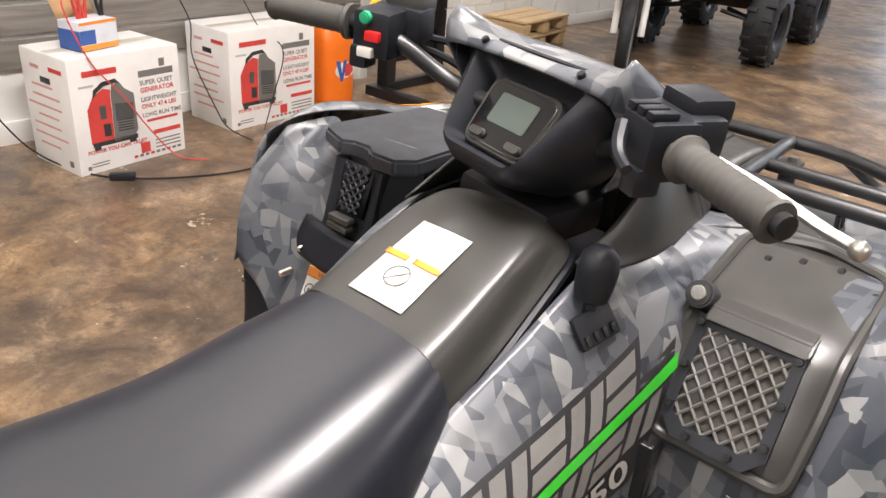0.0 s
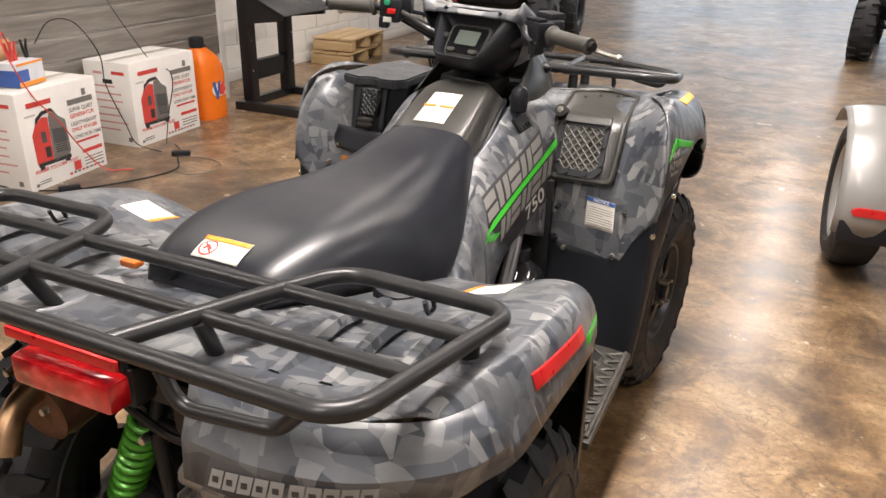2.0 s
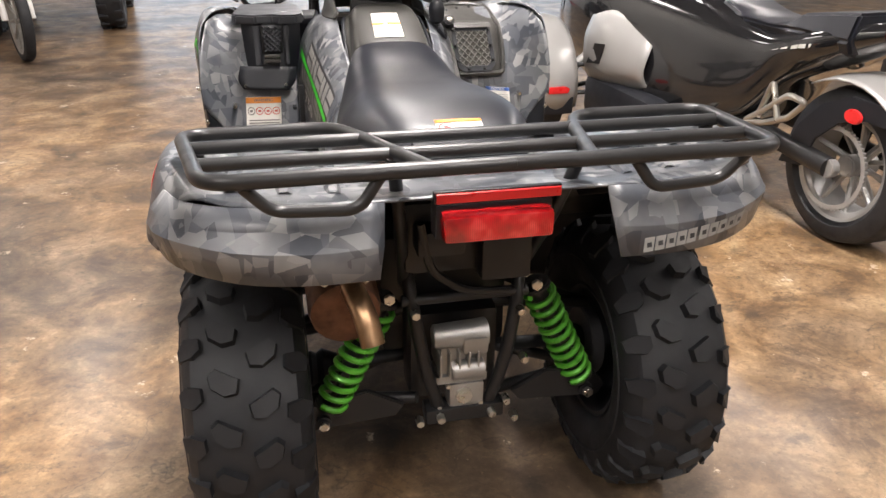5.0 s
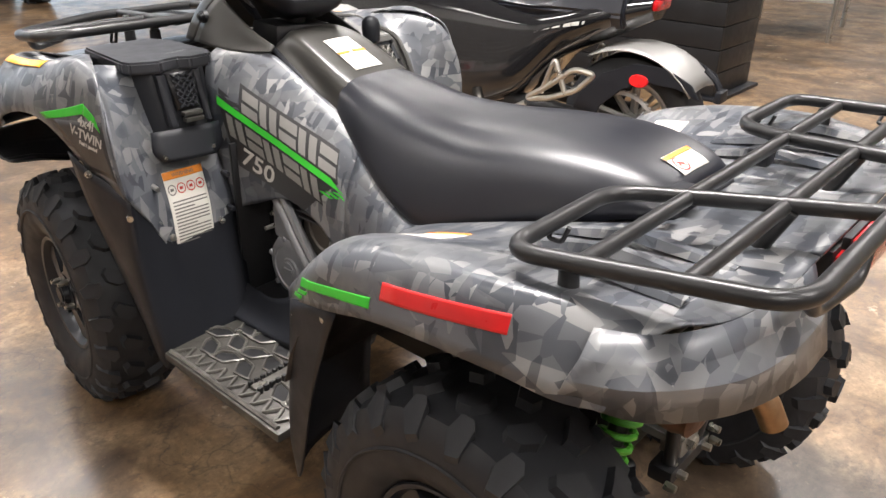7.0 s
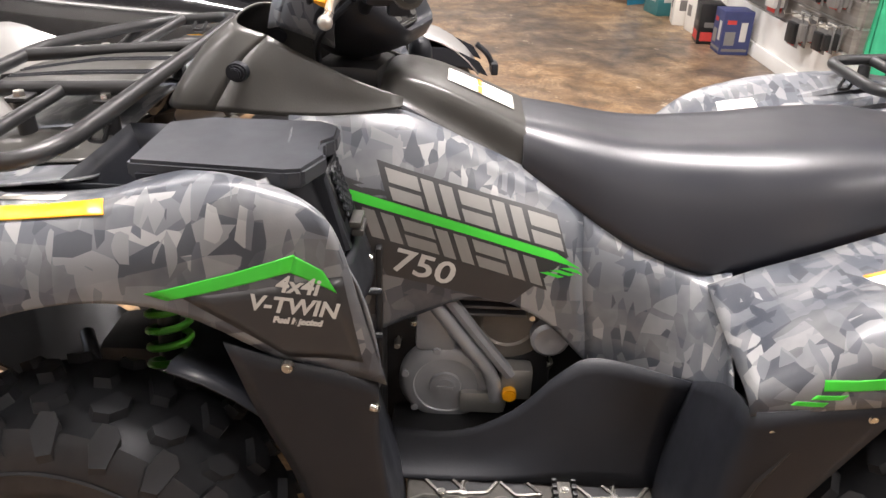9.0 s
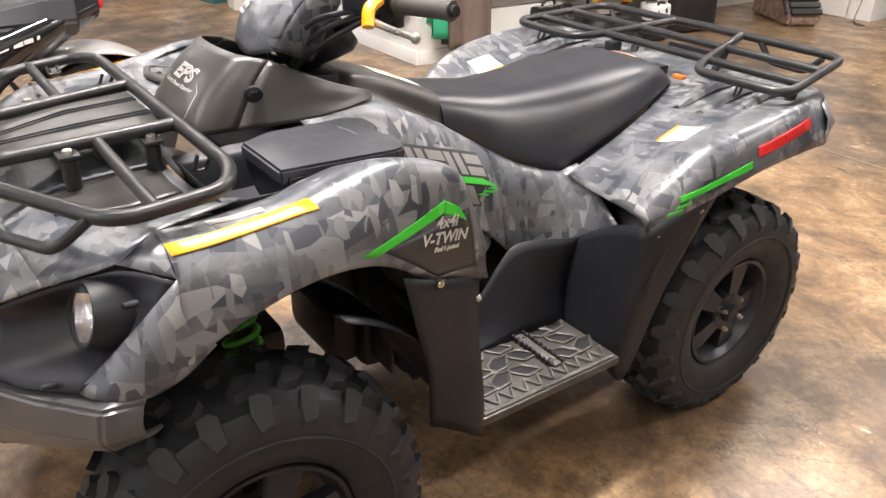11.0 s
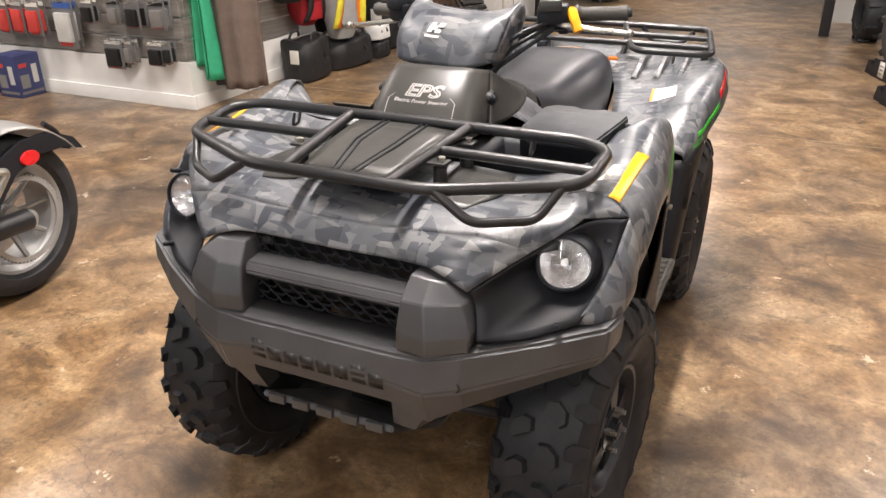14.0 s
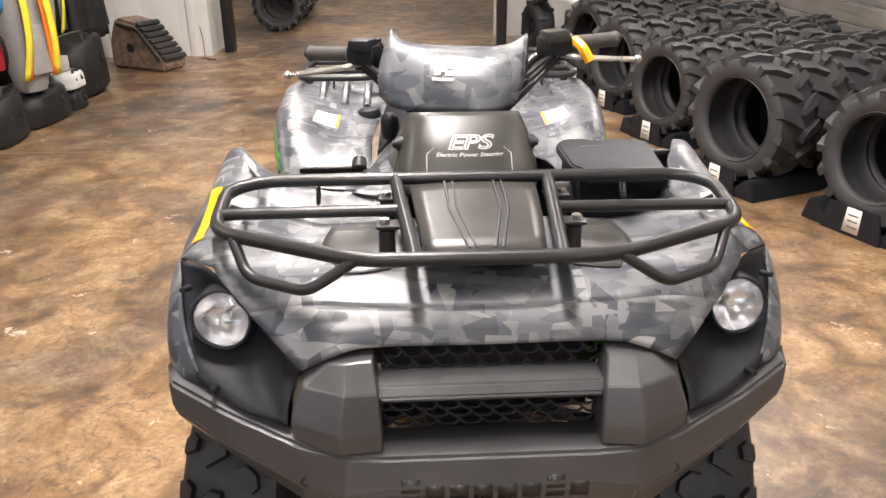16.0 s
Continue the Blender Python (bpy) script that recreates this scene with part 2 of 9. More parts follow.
def floor_stain():
    m, t, p = material("stained_concrete")
    vec = coords(t)
    big = noise_tex(t, vec, 0.6, 5, 0.62, 0.2)
    mid = noise_tex(t, vec, 3.8, 9, 0.68, 0.5)
    fine = noise_tex(t, vec, 15, 6, 0.7)
    tan = ramp(t, mid, [(0.33, (0.100, 0.064, 0.036)), (0.44, (0.215, 0.120, 0.050)), (0.56, (0.378, 0.240, 0.122)), (0.72, (0.54, 0.388, 0.220))])
    brown = ramp(t, mid, [(0.36, (0.040, 0.028, 0.020)), (0.52, (0.135, 0.092, 0.058)), (0.68, (0.31, 0.218, 0.138))])
    col = mixc(t, ramp(t, big, [(0.42, 0.0), (0.60, 1.0)]), tan, brown)
    col = mixc(t, ramp(t, fine, [(0.38, 0.0), (0.5, 0.34), (0.60, 0.0)]), col, (0.06, 0.040, 0.026))
    grit = noise_tex(t, vec, 55, 4, 0.7)
    col = mixc(t, ramp(t, grit, [(0.32, 0.55), (0.46, 0.0)]), col, (0.055, 0.038, 0.026))
    col = mixc(t, ramp(t, grit, [(0.62, 0.0), (0.74, 0.30)]), col, (0.52, 0.35, 0.18))
    spots = noise_tex(t, coords(t, (1, 1.4, 1), (0, 0, 25)), 6.5, 7, 0.72, 0.1)
    col = mixc(t, ramp(t, spots, [(0.56, 0.0), (0.64, 0.52)]), col, (0.040, 0.031, 0.024))
    chips = noise_tex(t, coords(t, (1, 1, 1), (0, 0, 40)), 5.2, 7, 0.72)
    col = mixc(t, ramp(t, chips, [(0.635, 0.0), (0.665, 0.75)]), col, (0.56, 0.46, 0.34))
    cracks = node(t, "ShaderNodeTexVoronoi", Scale=0.9)
    cracks.feature = "DISTANCE_TO_EDGE"
    wob = t.nodes.new("ShaderNodeVectorMath")
    wob.operation = "ADD"
    wn2 = node(t, "ShaderNodeTexNoise", Scale=3.0, Detail=5.0)
    t.links.new(vec, wn2.inputs["Vector"])
    t.links.new(vec, wob.inputs[0])
    t.links.new(wn2.outputs["Color"], wob.inputs[1])
    t.links.new(wob.outputs[0], cracks.inputs["Vector"])
    col = mixc(t, ramp(t, cracks.outputs["Distance"], [(0.0, 0.55), (0.006, 0.0)]), col, (0.05, 0.035, 0.025))
    t.links.new(col, p.inputs["Base Color"])
    t.links.new(ramp(t, noise_tex(t, vec, 3.3, 6, 0.65), [(0.3, 0.36), (0.7, 0.56)]), p.inputs["Roughness"])
    p.inputs["Coat Weight"].default_value, p.inputs["Coat Roughness"].default_value = 0.42, 0.25
    b = bump(t, p, fine, 0.10, 0.002)
    undul = node(t, "ShaderNodeBump", Strength=0.10, Distance=0.01)
    t.links.new(noise_tex(t, vec, 5.0, 3), undul.inputs["Height"])
    t.links.new(undul.outputs[0], p.inputs["Coat Normal"])
    t.links.new(undul.outputs[0], b.inputs["Normal"])
    return m


def boards(name, colours, along=(1, 12, 40), rough=0.5):
    """Printed wood grain that runs along y."""
    m, t, p = material(name)
    vec = coords(t, along)
    g = noise_tex(t, vec, 1.6, 6, 0.6, 0.5)
    oi = t.nodes.new("ShaderNodeObjectInfo")
    col = ramp(t, g, [(0.3, colours[0]), (0.5, colours[1]), (0.72, colours[2])])
    col = mixc(t, ramp(t, oi.outputs["Random"], [(0, 0.0), (1, 0.35)]), col, colours[0])
    t.links.new(col, p.inputs["Base Color"])
    p.inputs["Roughness"].default_value = rough
    bump(t, p, g, 0.15, 0.002)
    return m


def clear(name, colour=(1, 1, 1), rough=0.02):
    m, t, p = material(name)
    p.inputs["Base Color"].default_value = (*colour, 1)
    p.inputs["Transmission Weight"].default_value = 1.0
    p.inputs["Roughness"].default_value = rough
    return m


def lens_red(name, colour):
    m, t, p = material(name)
    w = node(t, "ShaderNodeTexWave", Scale=90.0, Distortion=0.0)
    t.links.new(coords(t), w.inputs["Vector"])
    # bright and deep red patches paint the light seen inside the lens
    col = ramp(t, noise_tex(t, coords(t), 22, 2), [(0.35, tuple(c * 0.45 for c in colour)), (0.55, colour), (0.7, (min(1, colour[0] * 1.5), 0.06, 0.06))])
    t.links.new(mixc(t, ramp(t, w.outputs["Fac"], [(0.2, 0.0), (0.8, 0.35)]), col, tuple(c * 0.5 for c in colour)), p.inputs["Base Color"])
    p.inputs["Roughness"].default_value = 0.12
    p.inputs["Coat Weight"].default_value = 1.0
    bump(t, p, w.outputs["Fac"], 0.3, 0.001)
    return m


def glow(name, colour, strength):
    m, t, p = material(name)
    p.inputs["Base Color"].default_value = (*colour, 1)
    p.inputs["Emission Color"].default_value = (*colour, 1)
    p.inputs["Emission Strength"].default_value = strength
    return m


CAMO = camo_paint()
BLACK = plain("black_plastic", (0.0120, 0.0131, 0.0168), 0.44, 0, (260, 0.10, 0.001))
BLACK.node_tree.nodes["Principled BSDF"].inputs["Specular IOR Level"].default_value = 0.32
CHAR = plain("charcoal_plastic", (0.041, 0.0395, 0.036), 0.34, 0, (300, 0.10, 0.001))
VINYL = plain("seat_vinyl", (0.0075, 0.0086, 0.0140), 0.37, 0, (0, 0, 0), 0.1, 2.0)
VINYL.node_tree.nodes["Principled BSDF"].inputs["Specular IOR Level"].default_value = 0.75
RUBBER = plain("tyre_rubber", (0.0112, 0.0122, 0.0150), 0.62, 0, (90, 0.2, 0.001), 0.25)
TUBE = plain("powder_coat_black", (0.024, 0.024, 0.025), 0.34, 0.25)
GRAPH = plain("bumper_graphite", (0.100, 0.101, 0.105), 0.34, 0.45, (420, 0.12, 0.0008))
RIM = plain("rim_satin_black", (0.024, 0.026, 0.031), 0.33, 0.4)
ZINC = plain("zinc_bolt", (0.62, 0.60, 0.55), 0.28, 1.0)
ALLOY = plain("cast_alloy", (0.36, 0.355, 0.34), 0.45, 0.8, (160, 0.2, 0.001))
DARKALLOY = plain("dark_engine_paint", (0.10, 0.10, 0.105), 0.45, 0.5, (160, 0.2, 0.001))
FRAME = plain("frame_black", (0.012, 0.012, 0.013), 0.42, 0.1)
RUST = plain("heat_rust", (0.13, 0.066, 0.040), 0.55, 0.7, (60, 0.3, 0.001), 0.45, 22)
BRONZE = plain("exhaust_bronze", (0.40, 0.25, 0.14), 0.35, 0.9, (0, 0, 0), 0.3, 25)
SPRING = plain("spring_green", (0.09, 0.36, 0.035), 0.3, 0.2, (0, 0, 0), 0.1)
GREEN = plain("green_film", (0.045, 0.50, 0.035), 0.36)
DECAL = plain("decal_black", (0.030, 0.030, 0.032), 0.36)
LETTER = plain("decal_grey", (0.20, 0.195, 0.184), 0.40)
PALE = plain("decal_pale", (0.50, 0.49, 0.46), 0.4)
REDTAPE = plain("red_reflector", (0.62, 0.018, 0.02), 0.3)
YELLOW = plain("yellow_reflector", (0.86, 0.37, 0.005), 0.35)
ORANGE = plain("orange_print", (0.80, 0.27, 0.03), 0.5)
PAPER = plain("white_label", (0.72, 0.70, 0.64), 0.45, 0, (0, 0, 0), 0.05)
INK = plain("grey_print", (0.16, 0.15, 0.14), 0.6)
REDINK = plain("red_print", (0.55, 0.05, 0.04), 0.6)
BLUEINK = plain("blue_print", (0.04, 0.10, 0.33), 0.6)
GREENINK = plain("green_plastic", (0.02, 0.33, 0.16), 0.45)
STEEL = plain("bright_lever", (0.48, 0.46, 0.42), 0.3, 0.9)
GRIP = plain("grip_rubber", (0.055, 0.052, 0.046), 0.65, 0, (140, 0.3, 0.001))
TAIL = lens_red("tail_lens", (0.50, 0.008, 0.012))
LCD = plain("lcd_glass", (0.075, 0.092, 0.08), 0.35, 0, (0, 0, 0), 0.06)
SCREEN = plain("dial_black", (0.006, 0.006, 0.007), 0.1)
GLASS = clear("lamp_glass")
MIRROR = plain("reflector_chrome", (0.74, 0.74, 0.76), 0.24, 1.0, (55, 0.30, 0.002))
SILVER = plain("silver_paint", (0.33, 0.325, 0.315), 0.38, 0.35, (0, 0, 0), 0.03, 3, 0.25)
GLOSS = plain("gloss_black", (0.010, 0.010, 0.011), 0.12, 0, (0, 0, 0), 0.1, 9, 0.7)
FLOOR = floor_stain()
WHITE = plain("white_paint", (0.74, 0.73, 0.70), 0.5, 0, (60, 0.1, 0.002), 0.05, 3)
GREYWALL = plain("grey_wall_paint", (0.50, 0.49, 0.47), 0.6, 0, (60, 0.1, 0.002), 0.05, 3)
SLAT = boards("slatwall_print", [(0.13, 0.115, 0.10), (0.21, 0.19, 0.17), (0.30, 0.275, 0.25)], (1, 1.2, 16))
SLATX = boards("slatwall_print_side", [(0.16, 0.145, 0.13), (0.24, 0.22, 0.20), (0.32, 0.30, 0.275)], (1.2, 1, 16))
ALU = plain("slot_aluminium", (0.55, 0.55, 0.53), 0.4, 0.7)
CARTON = plain("white_carton", (0.74, 0.72, 0.69), 0.6, 0, (30, 0.1, 0.002), 0.06, 6)
KRAFT = plain("brown_carton", (0.42, 0.25, 0.12), 0.7, 0, (30, 0.1, 0.002))
JUG = plain("orange_plastic", (0.80, 0.17, 0.012), 0.32, 0, (0, 0, 0), 0.06)
PINE = boards("pine_timber", [(0.40, 0.26, 0.13), (0.55, 0.40, 0.22), (0.65, 0.50, 0.30)], (1, 1, 14))
CARPET = plain("red_mat", (0.42, 0.025, 0.035), 0.8)

# ---- the showroom ----
def slab(name, lo, hi, mat, label="", bevel=0.0):
    bm = bmesh.new()
    box(bm, [(a + b) / 2 for a, b in zip(lo, hi)], [b - a for a, b in zip(lo, hi)], bevel)
    ob = part(name, bm, mat)
    return tagged(ob, label, "", "", "structure")


slab("floor", (-6, -16, -0.12), (13, 20, 0), FLOOR, "brown acid-stained concrete floor with a polished sealer")
# the ceiling is out of view; its dark tone keeps bounced light low
slab("ceiling", (-6, -16, CEIL), (13, 20, CEIL + 0.12), plain("dark_ceiling", (0.13, 0.125, 0.12), 0.8, 0, (40, 0.2, 0.003)), "unseen ceiling, set dark grey to hold down fill light")
slab("wall_west", (-3.50, -16, 0), (-3.34, 3.12, CEIL), WHITE, "white painted wall behind the slat panels")
slab("wall_west_far", (-3.86, 3.12, 0), (-3.70, 20, CEIL), WHITE, "white painted block wall")
slab("wall_return", (-3.86, 2.99, 0), (-3.505, 3.115, CEIL), WHITE, "white painted wall return")
slab("wall_north", (-6, 20, 0), (13, 20.16, 0.5), WHITE, "low white wall under the shop window")
slab("wall_north_head", (-6, 20, 3.3), (13, 20.16, CEIL), WHITE, "white wall over the shop window")
slab("wall_east", (13, -16, 0), (13.16, 20, CEIL), GREYWALL, "grey painted wall")
slab("wall_south", (-6, -16.16, 0), (13, -16, CEIL), GREYWALL, "grey back wall of the store room")
slab("baseboard", (-3.34, -0.9, 0), (-3.315, 3.12, 0.11), WHITE, "white painted baseboard", 0.004)
slab("baseboard_far", (-3.70, 3.13, 0), (-3.68, 12, 0.10), WHITE, "white painted baseboard", 0.004)


def slat_panel(name, face, a, b, z0, z1, axis, mat, pitch=0.152, back=0.03, parent=None, label=""):
    """Slat panel: boards of the wall with bright slots between; face is the coordinate of its front."""
    root = new(name)
    tagged(root, label, "", "", "structure")
    z = z0
    first = {}
    sgn = 1 if face > 0 and axis == "x" else -1
    while z < z1 - 0.02:
        h = min(pitch, z1 - z) - 0.014
        key = round(h, 3)
        if key not in first:
            bm = bmesh.new()
            if axis == "x":
                prism(bm, [(-back / 2, -h / 2), (back / 2, -h / 2), (back / 2, h / 2 - 0.008), (back / 2 - 0.008, h / 2), (-back / 2, h / 2)], "y", a, b)
            else:
                prism(bm, [(-back / 2, -h / 2), (back / 2, -h / 2), (back / 2, h / 2 - 0.008), (back / 2 - 0.008, h / 2), (-back / 2, h / 2)], "x", a, b)
            first[key] = part("slat", bm, mat, root)
            first[key].matrix_basis = pose(face, 0, z + h / 2) if axis == "x" else pose(0, face, z + h / 2)
        else:
            share("slat", first[key], pose(face, 0, z + h / 2) if axis == "x" else pose(0, face, z + h / 2), root)
        z += pitch
    bm = bmesh.new()
    k = 0
    z = z0
    while z < z1 - 0.02:
        h = min(pitch, z1 - z)
        c = (face - 0.004, (a + b) / 2, z + h - 0.007) if axis == "x" else ((a + b) / 2, face - 0.004, z + h - 0.007)
        s = (back - 0.012, b - a, 0.012) if axis == "x" else (b - a, back - 0.012, 0.012)
        box(bm, c, s)
        z += pitch
    part("slot_rail", bm, ALU, root, "bright aluminium slot rails")
    return root


slat_panel("slat_wall_west", -3.322, -16, 3.09, 0.36, 2.6, "x", SLAT, label="grey wood-print slat wall panel over a white knee wall")
# white block wall: recessed joints between the blocks
bm = bmesh.new()
for k in range(10):
    z = 0.10 + 0.203 * k
    for j in range(20):
        y = 3.16 + 0.406 * j + (0.203 if k % 2 else 0)
        box(bm, (-3.697, y + 0.2, z + 0.1), (0.014, 0.396, 0.193), 0.003, None, 1)
ob = part("block_face", bm, WHITE, None, "", 30)
tagged(ob, "white painted concrete block facing with shallow joints", "", "", "structure")
slab("white_post", (-3.52, 3.10, 0), (-3.30, 3.16, CEIL), WHITE, "white painted trim at the end of the slat wall", 0.004)

# knee wall with slat panel to the right of the bike, and its end face
slab("knee_wall", (3.12, -3.5, 0), (9.07, -2.1, 0.335), WHITE, "white painted knee wall under the slat display")
slab("knee_wall_base", (3.1, -2.1, 0), (9.07, -2.08, 0.10), WHITE, "white baseboard of the knee wall", 0.004)
slab("knee_wall_base_end", (3.1, -3.5, 0), (3.12, -2.102, 0.10), WHITE, "white baseboard of the knee wall", 0.004)
slab("display_wall", (3.18, -3.5, 0.335), (9.0, -2.160, CEIL), GREYWALL, "grey core of the display wall")
slat_panel("slat_wall_display", -2.125, 3.16, 9.0, 0.345, 2.4, "y", SLATX, label="grey slat wall panel hung with packaged accessories")
slat_panel("slat_wall_end", 3.145, -3.5, -2.14, 0.345, 2.4, "x", SLAT, label="grey slat wall panel at the end of the display")
slab("gear_wall", (3.46, -6.72, 0), (3.61, -3.5, CEIL), GREYWALL, "grey wall behind the luggage and gear")
# rear wall with a white door, and the wide opening to the store room
slab("rear_wall", (2.3, -6.85, 0), (3.61, -6.72, CEIL), WHITE, "white rear wall with a panelled door")
slab("rear_wall_return", (2.22, -8, 0), (2.3, -6.72, CEIL), WHITE, "white wall return beside the opening")
slab("rear_wall_west", (-3.34, -8.1, 0), (-1.05, -7.95, CEIL), GREYWALL, "grey wall beside the opening")
slab("rear_wall_east", (2.3, -8.1, 0), (13, -7.95, CEIL), GREYWALL, "grey wall behind the display")
slab("opening_head", (-1.05, -8.1, 2.9), (2.3, -7.95, CEIL), GREYWALL, "grey wall over the store room opening")
for i, x in enumerate((2.08, -1.02)):
    slab("opening_post_%d" % (i + 1), (x - 0.05, -7.13, 0), (x + 0.05, -6.93, 2.9), FRAME, "black steel post of the opening", 0.004)

door = tagged(new("door_1"), "closed white six-panel door in the rear wall", "", "", "structure")
bm = bmesh.new()
box(bm, (2.87, -6.705, 1.02), (0.84, 0.035, 2.03), 0.003)
part("door_leaf", bm, WHITE, door)
for px in (2.67, 3.06):
    for pz, ph in ((0.42, 0.55), (1.15, 0.62), (1.75, 0.30)):
        bm = bmesh.new()
        box(bm, (px, -6.688, pz), (0.26, 0.016, ph), 0.007)
        part("door_panel", bm, WHITE, door)
bm = bmesh.new()
for lo, hi in (((2.38, -6.72, 0), (2.44, -6.69, 2.12)), ((3.30, -6.72, 0), (3.36, -6.69, 2.12)), ((2.38, -6.72, 2.06), (3.36, -6.69, 2.12))):
    box(bm, [(a + b) / 2 for a, b in zip(lo, hi)], [b - a for a, b in zip(lo, hi)], 0.004)
part("door_frame", bm, WHITE, door)

# shop window at the north end
win = tagged(new("window_1"), "wide shop window with dark mullions", "", "", "structure")
for i in range(10):
    bm = bmesh.new()
    box(bm, (-6 + 19 * i / 9, 20.06, 1.9), (0.08, 0.10, 2.8), 0.004)
    part("mullion", bm, FRAME, win)
back = glow("daylight_outside", (0.74, 0.86, 1.0), 2.6)
bm = sheet((-8, 22, 0), (15, 22, 0), (15, 22, 5), (-8, 22, 5), 1)
tagged(part("backdrop", bm, back), "bright daylight outside the shop window", "", "", "structure")

# long saw joint and paint remnants in the floor
bm = bmesh.new()
box(bm, (0.5, -3.0, 0.001), (9, 0.006, 0.003))
tagged(part("floor_joint", bm, plain("joint_filler", (0.30, 0.24, 0.17), 0.7)), "thin pale joint line across the floor", "", "", "structure")

# lamps at the ceiling
tube_white = glow("lamp_diffuser", (1.0, 0.95, 0.86), 4.0)
for fx, fy in FIXTURES:
    fix = thing("ceiling_light", "long white ceiling light fitting with a bright diffuser", "light", "ceiling lights", (fx, fy, 0))
    bm = bmesh.new()
    box(bm, (0, 0, CEIL - 0.045), (0.36, 2.5, 0.09), 0.01)
    part("housing", bm, WHITE, fix)
    bm = bmesh.new()
    box(bm, (0, 0, CEIL - 0.10), (0.28, 2.4, 0.02), 0.005)
    part("diffuser", bm, tube_white, fix)

# ---- the quad bike ----
quad = thing("quad_bike", "grey camouflage utility quad bike with black steel racks", "quad bike")
BOTH = ((-1, "left"), (1, "right"))


def tyre_mesh(R, width, seg=96, lugs=22):
    """The carcass of a knobbly tyre round the x axis, and its tread blocks with the turn of the first."""
    h = width / 2
    prof = [(0.160, -h * 0.70), (0.172, -h * 0.86), (0.205, -h * 0.98), (0.245, -h * 1.0), (R - 0.038, -h * 0.93), (R - 0.020, -h * 0.80), (R - 0.013, -h * 0.45),
            (R - 0.011, 0), (R - 0.013, h * 0.45), (R - 0.020, h * 0.80), (R - 0.038, h * 0.93), (0.245, h * 1.0), (0.205, h * 0.98), (0.172, h * 0.86), (0.160, h * 0.70), (0.150, h * 0.6), (0.150, -h * 0.6)]
    bm = bmesh.new()
    rings = [[V(x, r * math.cos(a), r * math.sin(a)) for a in (2 * math.pi * k / seg for k in range(seg))] for r, x in prof]
    rings.append(rings[0])
    bm, vs = grid(rings[:-1], bm, True)
    for k in range(seg):
        bm.faces.new((vs[-1][k], vs[-1][(k + 1) % seg], vs[0][(k + 1) % seg], vs[0][k]))

    def crown(s):
        a = abs(s)
        if a < 0.8:
            return s * h, R - 0.012 - 0.010 * (a / 0.8) ** 2.2
        k = (a - 0.8) / 0.35
        return math.copysign(h * (0.8 + 0.155 * min(k, 1) + 0.03 * max(0, k - 0.5)), s), R - 0.022 - 0.042 * k

    def lug(pts, height):
        bm = bmesh.new()
        base, top, a0 = [], [], 0.0
        cs = sum(p[0] for p in pts) / len(pts)
        ca = sum(p[1] for p in pts) / len(pts)
        for s, da in pts:
            x, r = crown(s)
            a = a0 + da
            base.append(bm.verts.new((x, (r - 0.004) * math.cos(a), (r - 0.004) * math.sin(a))))
            s2, d2 = cs + (s - cs) * 0.86, ca + (da - ca) * 0.84
            x2, r2 = crown(s2)
            k = 1.0 if abs(s2) < 0.85 else 0.75
            x2 += math.copysign(0.006, s2) if abs(s2) > 0.85 else 0
            top.append(bm.verts.new((x2, (r2 + height * k) * math.cos(a0 + d2), (r2 + height * k) * math.sin(a0 + d2))))
        n = len(pts)
        bm.faces.new(top)
        for i in range(n):
            j = (i + 1) % n
            bm.faces.new((base[i], base[j], top[j], top[i]))
        return bm
    st = 2 * math.pi / lugs
    blocks = []
    for side in (-1, 1):
        o = st / 2 if side > 0 else 0
        blocks.append((lug([(side * 0.04, 0.26 * st), (side * 0.09, 0.56 * st), (side * 0.30, 0.60 * st), (side * 0.52, 0.40 * st), (side * 0.56, 0.12 * st), (side * 0.44, -0.02 * st), (side * 0.22, 0.14 * st)], 0.018), o))
        blocks.append((lug([(side * 0.60, 0.34 * st), (side * 0.74, 0.50 * st), (side * 1.12, 0.46 * st), (side * 1.18, 0.12 * st), (side * 0.86, -0.02 * st), (side * 0.62, 0.06 * st)], 0.018), o + 0.28 * st))
    # raised rib and lettering band on the side walls
    for s in (-1, 1):
        rr = [(0.232, s * (h + 0.001)), (0.236, s * (h + 0.004)), (0.240, s * (h + 0.001))]
        grid([[V(x, r * math.cos(a), r * math.sin(a)) for a in (2 * math.pi * k / 64 for k in range(64))] for r, x in rr], bm, True)
    return bm, blocks


